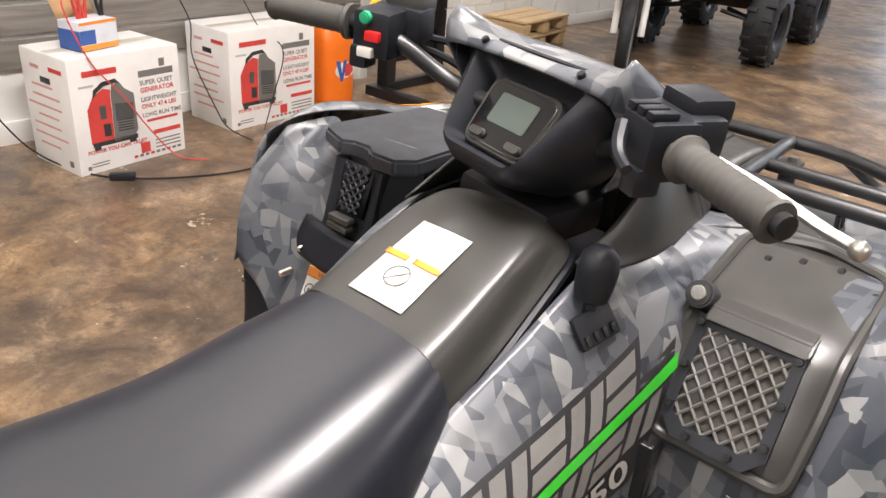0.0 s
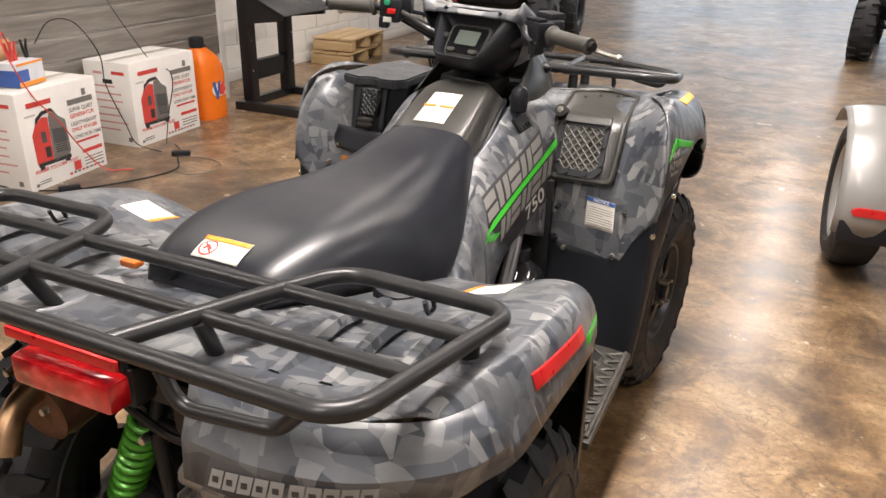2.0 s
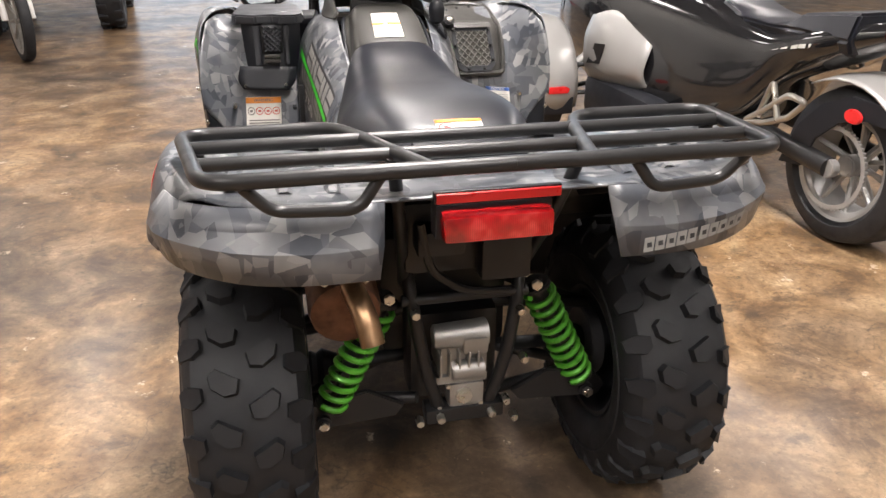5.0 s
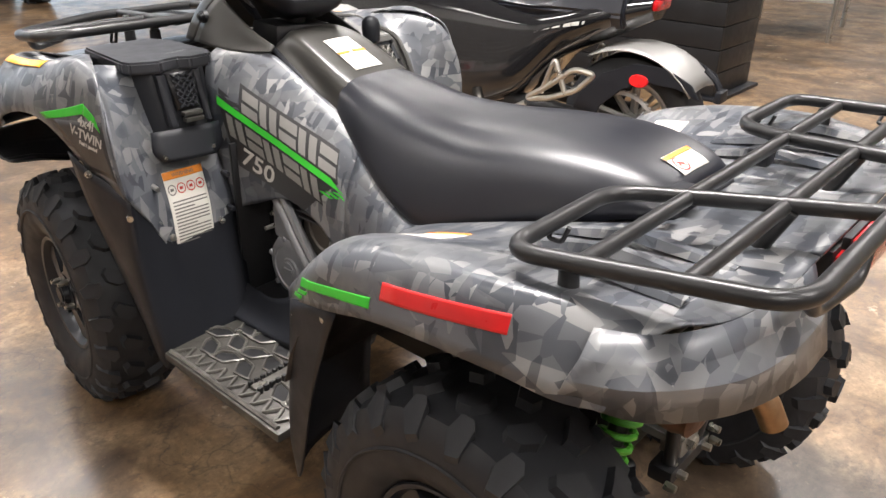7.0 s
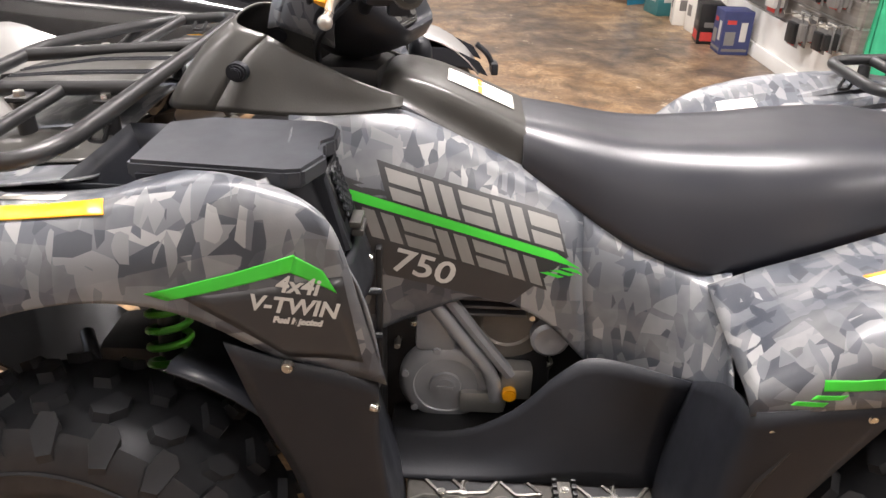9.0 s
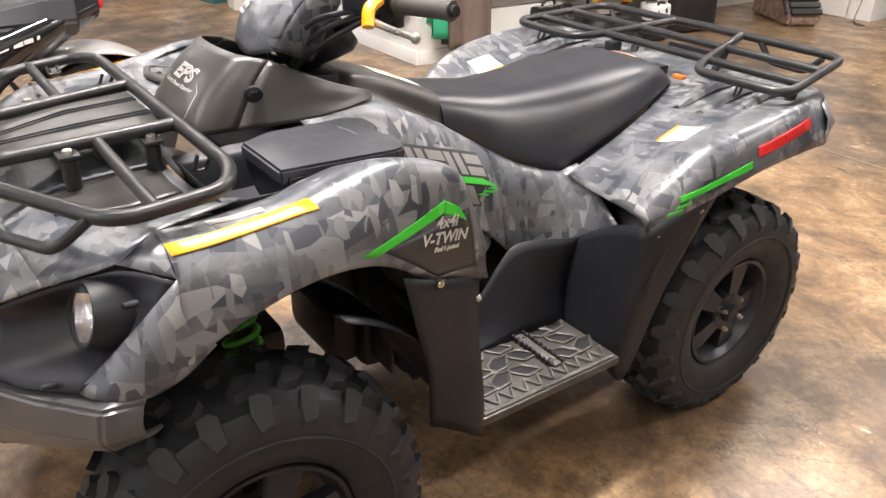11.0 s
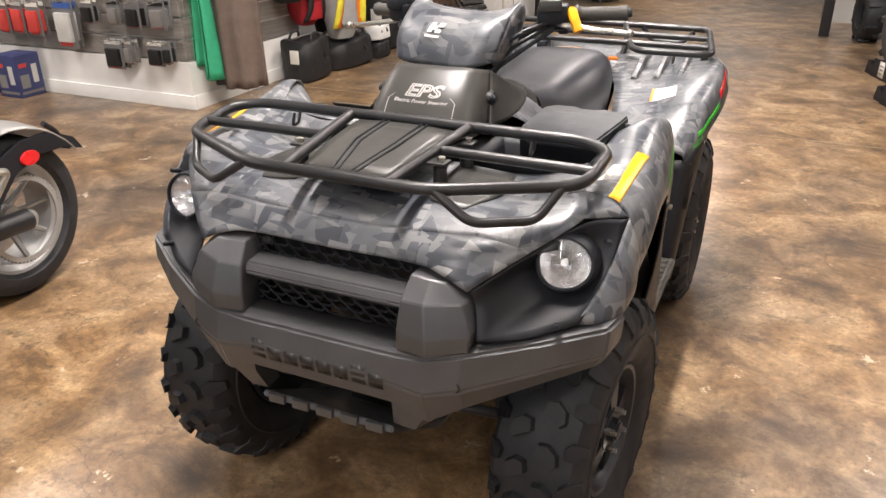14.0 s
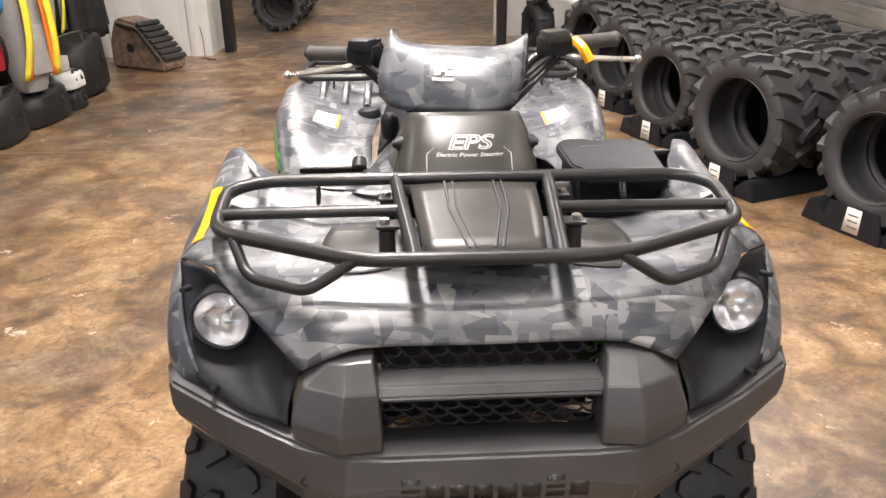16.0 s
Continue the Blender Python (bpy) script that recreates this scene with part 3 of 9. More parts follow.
def rim_mesh(out, width):
    """Wheel disc with five twin spokes; out is the side (-1 or 1) that faces outwards."""
    bm = bmesh.new()
    h = width / 2
    m = Matrix.Rotation(radians(90), 4, "Y")
    lathe(bm, [(0.149, -h * 0.78), (0.158, -h * 0.80), (0.160, -h * 0.76), (0.146, -h * 0.7), (0.138, -h * 0.5), (0.135, h * 0.5), (0.146, h * 0.7), (0.160, h * 0.76), (0.158, h * 0.80), (0.149, h * 0.78),
               (0.142, h * 0.66), (0.128, h * 0.45), (0.126, -h * 0.45), (0.142, -h * 0.66), (0.149, -h * 0.78)], m, 48)
    f = out * h * 0.58
    spokes = []
    hub_bm = bm
    for k in range(5):
        bm = bmesh.new()
        r = Matrix.Rotation(2 * math.pi * k / 5 + 0.3, 4, "X")
        pts = [(0.020, 0.045), (0.034, 0.13), (0.016, 0.142), (-0.016, 0.142), (-0.034, 0.13), (-0.020, 0.045)]
        a = [bm.verts.new(r @ V(f + out * (0.014 if z < 0.1 else 0.004), y, z)) for y, z in pts]
        b = [bm.verts.new(r @ V(f - out * 0.022, y, z)) for y, z in pts]
        bm.faces.new(a)
        bm.faces.new(b[::-1])
        for i in range(6):
            bm.faces.new((a[i], a[(i + 1) % 6], b[(i + 1) % 6], b[i]))
        bmesh.ops.recalc_face_normals(bm, faces=bm.faces)
        spokes.append(bm)
    bm = hub_bm
    cyl(bm, (f - out * 0.03, 0, 0), (f + out * 0.016, 0, 0), 0.062, 0.056, 32, 0.004)
    return bm, spokes


def wheel(at, width, out, turn=0.0, lugs=22):
    disc, spokes = rim_mesh(out, width)
    rim = part("wheel", disc, RIM, quad, "satin black five-spoke wheel")
    for bm in spokes:
        part("spoke", bm, RIM, rim)
    rim.matrix_basis = pose(*at, 0, 0, turn)
    body, blocks = tyre_mesh(0.318, width, 96, lugs)
    t = part("tyre", body, RUBBER, quad, "black knobbly off-road tyre")
    t.matrix_basis = rim.matrix_basis.copy()
    for bm, first in blocks:
        lug = part("tread_lug", bm, RUBBER, t)
        for k in range(lugs):
            m = Matrix.Rotation(first + 2 * math.pi * k / lugs, 4, "X")
            if k:
                share("tread_lug", lug, m, t)
            else:
                lug.matrix_basis = m
    h = width / 2
    f = out * h * 0.58
    bm = bmesh.new()
    cyl(bm, (f + out * 0.012, 0, 0), (f + out * 0.036, 0, 0), 0.030, 0.027, 24, 0.005)
    part("hub_cap", bm, BLACK, rim)
    for k in range(4):
        a = 2 * math.pi * k / 4 + 0.5
        bm = bmesh.new()
        c = V(0, 0.046 * math.cos(a), 0.046 * math.sin(a))
        cyl(bm, (f + out * 0.012, c.y, c.z), (f + out * 0.034, c.y, c.z), 0.0095, 0.008, 6, 0.001)
        cyl(bm, (f + out * 0.030, c.y, c.z), (f + out * 0.040, c.y, c.z), 0.0055, None, 10)
        part("lug_nut", bm, ZINC, rim)
    return rim


for s, _ in BOTH:
    wheel((0.444 if s > 0 else -0.456, 0.672, 0.307), 0.212, s, -6.0)
    wheel((s * 0.440, -0.684, 0.306), 0.236, s, 0.0, 21)

# -- fenders and bodywork, built for one side and mirrored --
REAR_F = [
    [(-0.235, -0.30, 0.700), (-0.33, -0.295, 0.690), (-0.44, -0.285, 0.690), (-0.500, -0.285, 0.680), (-0.512, -0.290, 0.655)],
    [(-0.240, -0.37, 0.735), (-0.35, -0.37, 0.742), (-0.475, -0.365, 0.765), (-0.530, -0.365, 0.745), (-0.545, -0.37, 0.695)],
    [(-0.235, -0.46, 0.765), (-0.36, -0.46, 0.785), (-0.478, -0.45, 0.820), (-0.540, -0.45, 0.805), (-0.562, -0.46, 0.722)],
    [(-0.205, -0.60, 0.800), (-0.36, -0.60, 0.822), (-0.490, -0.60, 0.855), (-0.552, -0.60, 0.848), (-0.582, -0.60, 0.765)],
    [(-0.150, -0.78, 0.832), (-0.34, -0.78, 0.845), (-0.490, -0.78, 0.872), (-0.548, -0.78, 0.868), (-0.578, -0.79, 0.776)],
    [(-0.130, -0.94, 0.850), (-0.32, -0.94, 0.858), (-0.462, -0.90, 0.872), (-0.528, -0.86, 0.868), (-0.570, -0.88, 0.772)],
    [(-0.165, -1.035, 0.868), (-0.29, -1.035, 0.868), (-0.41, -1.015, 0.868), (-0.495, -0.965, 0.866), (-0.548, -0.935, 0.772)],
]
REAR_FLAP = [
    [(-0.188, -1.035, 0.868), (-0.29, -1.035, 0.868), (-0.41, -1.015, 0.868), (-0.495, -0.965, 0.866), (-0.530, -0.90, 0.864)],
    [(-0.190, -1.046, 0.842), (-0.29, -1.046, 0.838), (-0.415, -1.028, 0.832), (-0.515, -0.972, 0.832), (-0.556, -0.90, 0.834)],
    [(-0.194, -1.066, 0.806), (-0.30, -1.066, 0.802), (-0.425, -1.044, 0.806), (-0.532, -0.974, 0.812), (-0.566, -0.89, 0.805)],
    [(-0.204, -1.080, 0.756), (-0.31, -1.076, 0.754), (-0.420, -1.042, 0.752), (-0.518, -0.975, 0.760), (-0.566, -0.88, 0.776)],
]
panels = {}
for s, side in BOTH:
    f = -s
    panels["rear_fender", s] = part("rear_fender", surf(REAR_F, 5, 5, f), CAMO, quad, "angular grey camouflage rear fender", 50, 0.004)
    panels["rear_flap", s] = part("rear_flap", surf(REAR_FLAP, 1, 4, f), CAMO, quad, "camouflage rear fender corner with a crease", 12, 0.004)

# rear deck with raised ribs, between the fenders
DECK = [
    [(-0.235, -0.62, 0.800), (-0.12, -0.70, 0.812), (0, -0.72, 0.815), (0.12, -0.70, 0.812), (0.235, -0.62, 0.800)],
    [(-0.190, -0.80, 0.835), (-0.10, -0.80, 0.836), (0, -0.80, 0.836), (0.10, -0.80, 0.836), (0.190, -0.80, 0.835)],
    [(-0.170, -0.95, 0.850), (-0.09, -0.95, 0.852), (0, -0.95, 0.852), (0.09, -0.95, 0.852), (0.170, -0.95, 0.850)],
    [(-0.168, -1.035, 0.868), (-0.09, -1.035, 0.868), (0, -1.035, 0.868), (0.09, -1.035, 0.868), (0.168, -1.035, 0.868)],
]
deck = part("rear_deck", surf(DECK, 4, 3), CAMO, quad, "camouflage rear deck", 40, 0.004)
for x in (-0.42, -0.34, -0.26, 0.26, 0.34, 0.42):
    bm = bmesh.new()
    rows = []
    for k in range(9):
        y = -0.66 - 0.30 * k / 8
        z = 0.830 + 0.032 * min(1, k / 4) + (0.018 if abs(x) > 0.4 else 0.006 if abs(x) > 0.3 else 0)
        lift = 0.008 * math.sin(math.pi * k / 8)
        rows.append([(x - 0.014, y, z - 0.006), (x - 0.007, y, z + lift), (x + 0.007, y, z + lift), (x + 0.014, y, z - 0.006)])
    grid(rows, bm)
    part("deck_rib", bm, CAMO, quad)

FRONT_OUT = [
    [(-0.472, 0.440, 0.958), (-0.512, 0.355, 0.958), (-0.538, 0.292, 0.940), (-0.550, 0.262, 0.905), (-0.555, 0.235, 0.815), (-0.548, 0.205, 0.705)],
    [(-0.452, 0.460, 0.956), (-0.504, 0.410, 0.966), (-0.542, 0.372, 0.957), (-0.563, 0.345, 0.905), (-0.572, 0.330, 0.815), (-0.566, 0.330, 0.735)],
    [(-0.435, 0.510, 0.938), (-0.499, 0.480, 0.950), (-0.540, 0.460, 0.942), (-0.568, 0.450, 0.900), (-0.582, 0.450, 0.855), (-0.584, 0.450, 0.815)],
    [(-0.420, 0.560, 0.918), (-0.495, 0.560, 0.928), (-0.538, 0.560, 0.920), (-0.568, 0.560, 0.888), (-0.584, 0.560, 0.848), (-0.586, 0.560, 0.825)],
    [(-0.415, 0.670, 0.910), (-0.480, 0.670, 0.921), (-0.522, 0.670, 0.912), (-0.560, 0.670, 0.875), (-0.580, 0.670, 0.825), (-0.582, 0.672, 0.800)],
    [(-0.405, 0.750, 0.912), (-0.455, 0.750, 0.922), (-0.507, 0.752, 0.915), (-0.545, 0.751, 0.880), (-0.565, 0.765, 0.800), (-0.570, 0.755, 0.760)],
]
FRONT_LEG = [
    [(-0.545, 0.751, 0.882), (-0.565, 0.757, 0.840), (-0.572, 0.742, 0.795), (-0.570, 0.715, 0.770)],
    [(-0.532, 0.800, 0.835), (-0.556, 0.800, 0.800), (-0.570, 0.785, 0.765), (-0.572, 0.765, 0.740)],
    [(-0.510, 0.855, 0.775), (-0.534, 0.848, 0.755), (-0.552, 0.830, 0.735), (-0.558, 0.808, 0.720)],
    [(-0.485, 0.905, 0.716), (-0.508, 0.890, 0.715), (-0.532, 0.862, 0.714), (-0.545, 0.836, 0.713)],
]
for s, side in BOTH:
    f = -s
    panels["front_fender", s] = part("front_fender", surf(FRONT_OUT, 5, 5, f), CAMO, quad, "grey camouflage front fender", 50, 0.004)
    panels["fender_leg", s] = part("fender_nose", surf(FRONT_LEG, 4, 4, f), CAMO, quad, "camouflage fender edge beside the headlight", 50, 0.004)

HOOD = [
    [(-0.420, 0.600, 0.930), (-0.30, 0.620, 0.895), (-0.16, 0.640, 0.905), (0, 0.640, 0.915), (0.16, 0.640, 0.905), (0.30, 0.620, 0.895), (0.420, 0.600, 0.930)],
    [(-0.455, 0.750, 0.922), (-0.32, 0.750, 0.892), (-0.17, 0.760, 0.900), (0, 0.760, 0.905), (0.17, 0.760, 0.900), (0.32, 0.750, 0.892), (0.455, 0.750, 0.922)],
    [(-0.470, 0.815, 0.895), (-0.34, 0.850, 0.888), (-0.18, 0.855, 0.888), (0, 0.850, 0.880), (0.18, 0.855, 0.888), (0.34, 0.850, 0.888), (0.470, 0.815, 0.895)],
    [(-0.395, 0.905, 0.852), (-0.31, 0.915, 0.868), (-0.18, 0.920, 0.862), (0, 0.915, 0.856), (0.18, 0.920, 0.862), (0.31, 0.915, 0.868), (0.395, 0.905, 0.852)],
]
HOOD_TIP = [
    [(-0.395, 0.905, 0.852), (-0.31, 0.915, 0.868), (-0.18, 0.920, 0.862), (0, 0.915, 0.856), (0.18, 0.920, 0.862), (0.31, 0.915, 0.868), (0.395, 0.905, 0.852)],
    [(-0.345, 0.955, 0.820), (-0.27, 0.962, 0.842), (-0.16, 0.955, 0.842), (0, 0.950, 0.836), (0.16, 0.955, 0.842), (0.27, 0.962, 0.842), (0.345, 0.955, 0.820)],
    [(-0.303, 0.989, 0.790), (-0.25, 0.985, 0.812), (-0.19, 0.970, 0.818), (0, 0.965, 0.814), (0.19, 0.970, 0.818), (0.25, 0.985, 0.812), (0.303, 0.989, 0.790)],
]
part("front_cowl", surf(HOOD, 5, 4), CAMO, quad, "camouflage front cowl", 50, 0.004)
part("cowl_nose", surf(HOOD_TIP, 4, 4), CAMO, quad, "camouflage nose over the grille", 50, 0.004)
EDGE = [
    [(-0.470, 0.815, 0.895), (-0.455, 0.750, 0.922)],
    [(-0.510, 0.780, 0.888), (-0.507, 0.752, 0.915)],
    [(-0.545, 0.751, 0.882), (-0.545, 0.751, 0.882)],
]
for s, side in BOTH:
    part("cowl_corner", surf(EDGE, 3, 2, -s), CAMO, quad, "", 50, 0.004)
# hollow storage tub behind the front rack, and the closed cowl on the other side
bm = bmesh.new()
rings = []
for k, (ins, z) in enumerate(((0, 0.925), (0.012, 0.90), (0.03, 0.845), (0.05, 0.840))):
    rings.append([V(-x, y, z) for x, y in ((0.165 + ins, 0.455 + ins), (0.42 - ins, 0.455 + ins), (0.42 - ins, 0.63 - ins), (0.165 + ins, 0.63 - ins))])
bm, vs = grid(rings, bm, True)
bm.faces.new(vs[-1])
part("storage_tub", bm, BLACK, quad, "", 30, 0.003)
COWL_R = [
    [(0.120, 0.420, 0.950), (0.235, 0.555, 0.940), (0.33, 0.548, 0.946), (0.432, 0.518, 0.952)],
    [(0.120, 0.540, 0.930), (0.235, 0.590, 0.915), (0.33, 0.590, 0.914), (0.426, 0.570, 0.938)],
    [(0.150, 0.645, 0.904), (0.235, 0.635, 0.896), (0.33, 0.628, 0.894), (0.420, 0.604, 0.928)],
]
part("cowl_rear", surf(COWL_R, 4, 4), CAMO, quad, "", 50, 0.004)
COWL_FILL = [
    [(0.150, 0.320, 0.950), (0.200, 0.350, 0.925), (0.238, 0.375, 0.880)],
    [(0.132, 0.450, 0.952), (0.190, 0.465, 0.940), (0.238, 0.470, 0.924)],
    [(0.125, 0.560, 0.930), (0.190, 0.570, 0.932), (0.238, 0.565, 0.940)],
]
part("cowl_fillet", surf(COWL_FILL, 4, 4), CAMO, quad, "", 50, 0.004)
# charcoal plates let into the cowl under the rack
for s, _ in BOTH:
    bm = surf([[(0.150, 0.655, 0.912), (0.215, 0.655, 0.901), (0.275, 0.650, 0.900)],
               [(0.155, 0.760, 0.908), (0.225, 0.760, 0.900), (0.285, 0.755, 0.898)],
               [(0.160, 0.840, 0.896), (0.205, 0.850, 0.894), (0.240, 0.850, 0.892)]], 4, 4, s)
    part("cowl_plate", bm, CHAR, quad, "charcoal plate let into the cowl", 50, 0.003)

# side panels over the engine
SIDE = [
    [(-0.140, 0.400, 0.955), (-0.200, 0.385, 0.930), (-0.240, 0.350, 0.865), (-0.256, 0.315, 0.770), (-0.252, 0.280, 0.640), (-0.248, 0.262, 0.590)],
    [(-0.135, 0.240, 0.958), (-0.178, 0.230, 0.925), (-0.222, 0.225, 0.850), (-0.236, 0.215, 0.770), (-0.236, 0.200, 0.670), (-0.234, 0.190, 0.618)],
    [(-0.130, 0.110, 0.905), (-0.168, 0.105, 0.876), (-0.208, 0.100, 0.808), (-0.222, 0.095, 0.745), (-0.224, 0.090, 0.690), (-0.224, 0.080, 0.655)],
    [(-0.120, 0.000, 0.850), (-0.158, -0.005, 0.825), (-0.198, -0.010, 0.765), (-0.214, -0.015, 0.710), (-0.218, -0.020, 0.660), (-0.220, -0.030, 0.615)],
    [(-0.135, -0.090, 0.800), (-0.170, -0.095, 0.775), (-0.196, -0.095, 0.725), (-0.212, -0.100, 0.660), (-0.222, -0.110, 0.590), (-0.228, -0.115, 0.535)],
]
SIDE2 = [
    [(-0.135, -0.090, 0.800), (-0.170, -0.095, 0.775), (-0.196, -0.095, 0.725), (-0.212, -0.100, 0.660), (-0.222, -0.110, 0.590), (-0.228, -0.115, 0.535)],
    [(-0.165, -0.190, 0.745), (-0.192, -0.190, 0.725), (-0.212, -0.190, 0.690), (-0.226, -0.195, 0.640), (-0.240, -0.200, 0.585), (-0.255, -0.205, 0.530)],
    [(-0.200, -0.290, 0.705), (-0.228, -0.290, 0.695), (-0.250, -0.288, 0.670), (-0.275, -0.285, 0.635), (-0.300, -0.285, 0.595), (-0.320, -0.285, 0.560)],
    [(-0.225, -0.340, 0.720), (-0.255, -0.335, 0.712), (-0.300, -0.325, 0.690), (-0.350, -0.315, 0.665), (-0.400, -0.305, 0.640), (-0.440, -0.298, 0.620)],
]
for s, side in BOTH:
    panels["side", s] = part("side_panel", surf(SIDE, 5, 5, -s), CAMO, quad, "camouflage side panel with green and grey lettering", 50, 0.003)
    part("side_panel_rear", surf(SIDE2, 5, 5, -s), CAMO, quad, "", 50, 0.003)
# rear-facing splash panels behind the front wheels
SPLASH = [
    [(-0.235, 0.375, 0.960), (-0.33, 0.362, 0.962), (-0.43, 0.365, 0.950), (-0.50, 0.385, 0.948), (-0.535, 0.310, 0.936)],
    [(-0.240, 0.355, 0.860), (-0.33, 0.345, 0.860), (-0.43, 0.328, 0.860), (-0.512, 0.285, 0.865), (-0.552, 0.240, 0.850)],
    [(-0.245, 0.312, 0.740), (-0.33, 0.300, 0.740), (-0.43, 0.288, 0.740), (-0.510, 0.250, 0.740), (-0.550, 0.212, 0.725)],
    [(-0.250, 0.275, 0.640), (-0.33, 0.262, 0.635), (-0.42, 0.252, 0.635), (-0.480, 0.240, 0.645), (-0.520, 0.225, 0.665)],
    [(-0.252, 0.262, 0.560), (-0.33, 0.250, 0.535), (-0.40, 0.243, 0.535), (-0.455, 0.236, 0.560), (-0.500, 0.228, 0.640)],
]
SPLASH_R = [
    [(-0.232, 0.560, 0.942), (-0.33, 0.550, 0.948), (-0.43, 0.520, 0.954), (-0.50, 0.420, 0.960), (-0.535, 0.330, 0.950)],
    [(-0.236, 0.415, 0.912), (-0.33, 0.420, 0.915), (-0.43, 0.400, 0.922), (-0.505, 0.330, 0.928), (-0.545, 0.272, 0.912)],
    [(-0.240, 0.335, 0.840), (-0.33, 0.340, 0.840), (-0.43, 0.322, 0.842), (-0.512, 0.272, 0.845), (-0.552, 0.228, 0.832)],
    [(-0.245, 0.292, 0.740), (-0.33, 0.285, 0.740), (-0.43, 0.275, 0.740), (-0.510, 0.250, 0.740), (-0.550, 0.212, 0.725)],
] + SPLASH[3:]
for s, side in BOTH:
    panels["splash", s] = part("splash_panel", surf(SPLASH_R if s > 0 else SPLASH, 4, 4, -s), CAMO, quad, "camouflage inner fender panel with a warning label", 50, 0.003)
MUD_F = [
    [(-0.250, 0.268, 0.600), (-0.34, 0.256, 0.590), (-0.44, 0.247, 0.600), (-0.52, 0.232, 0.680), (-0.545, 0.225, 0.705), (-0.572, 0.330, 0.740), (-0.578, 0.405, 0.770)],
    [(-0.250, 0.250, 0.480), (-0.34, 0.235, 0.480), (-0.45, 0.225, 0.500), (-0.525, 0.215, 0.560), (-0.548, 0.225, 0.585), (-0.565, 0.300, 0.620), (-0.570, 0.375, 0.650)],
    [(-0.262, 0.215, 0.370), (-0.34, 0.205, 0.365), (-0.45, 0.195, 0.365), (-0.525, 0.190, 0.400), (-0.545, 0.205, 0.430), (-0.555, 0.265, 0.480), (-0.552, 0.335, 0.520)],
    [(-0.262, 0.205, 0.330), (-0.34, 0.195, 0.315), (-0.45, 0.185, 0.300), (-0.520, 0.180, 0.290), (-0.535, 0.200, 0.300), (-0.535, 0.250, 0.330), (-0.525, 0.310, 0.360)],
]
MUD_R = [
    [(-0.318, -0.280, 0.566), (-0.40, -0.292, 0.625), (-0.47, -0.292, 0.655), (-0.515, -0.298, 0.665), (-0.545, -0.375, 0.700), (-0.558, -0.470, 0.722)],
    [(-0.300, -0.265, 0.470), (-0.39, -0.270, 0.500), (-0.47, -0.272, 0.520), (-0.518, -0.285, 0.530), (-0.538, -0.345, 0.570), (-0.548, -0.420, 0.620)],
    [(-0.290, -0.245, 0.350), (-0.39, -0.245, 0.350), (-0.47, -0.248, 0.350), (-0.516, -0.262, 0.350), (-0.528, -0.310, 0.400), (-0.535, -0.360, 0.480)],
    [(-0.290, -0.250, 0.300), (-0.39, -0.252, 0.290), (-0.47, -0.255, 0.270), (-0.510, -0.268, 0.240), (-0.520, -0.290, 0.260), (-0.525, -0.315, 0.330)],
]
for s, side in BOTH:
    panels["mud_f", s] = part("front_mudguard", surf(MUD_F, 4, 4, -s), BLACK, quad, "black plastic mudguard behind the front wheel", 50, 0.004)
    panels["mud_r", s] = part("rear_mudguard", surf(MUD_R, 4, 4, -s), BLACK, quad, "black plastic mudguard before the rear wheel", 50, 0.004)
    # wheel arch liners
    bm = bmesh.new()
    rows = [[V(s * x, 0.642 - 0.385 * math.cos(a), 0.335 + (0.375 + 0.02 * (x > 0.5)) * math.sin(a)) for x in (0.26, 0.34, 0.44, 0.52, 0.545)] for a in (radians(14 + 52 * k / 8) for k in range(9))]
    part("front_arch_liner", grid(rows, bm)[0], BLACK, quad, "black plastic liner behind the front wheel", 60, 0.003)
    bm = bmesh.new()
    rows = [[V(s * x, -0.66 + 0.375 * math.cos(a), 0.42 + 0.365 * math.sin(a)) for x in (0.24, 0.40, 0.54)] for a in (radians(12 + 100 * k / 10) for k in range(11))]
    part("arch_liner", grid(rows, bm)[0], FRAME, quad, "", 60, 0.003)
    # lower side cover and footboard
    LOW = [
        [(-0.262, 0.250, 0.400), (-0.300, 0.240, 0.360), (-0.330, 0.235, 0.340)],
        [(-0.275, 0.110, 0.405), (-0.300, 0.110, 0.360), (-0.330, 0.110, 0.340)],
        [(-0.275, 0.010, 0.455), (-0.300, 0.010, 0.380), (-0.330, 0.010, 0.340)],
        [(-0.265, -0.070, 0.535), (-0.298, -0.070, 0.430), (-0.330, -0.070, 0.340)],
        [(-0.262, -0.135, 0.565), (-0.298, -0.135, 0.450), (-0.330, -0.135, 0.340)],
        [(-0.318, -0.280, 0.562), (-0.308, -0.262, 0.450), (-0.330, -0.245, 0.340)],
    ]
    part("lower_cover", surf(LOW, 4, 4, -s), BLACK, quad, "black plastic cover under the engine", 50, 0.003)

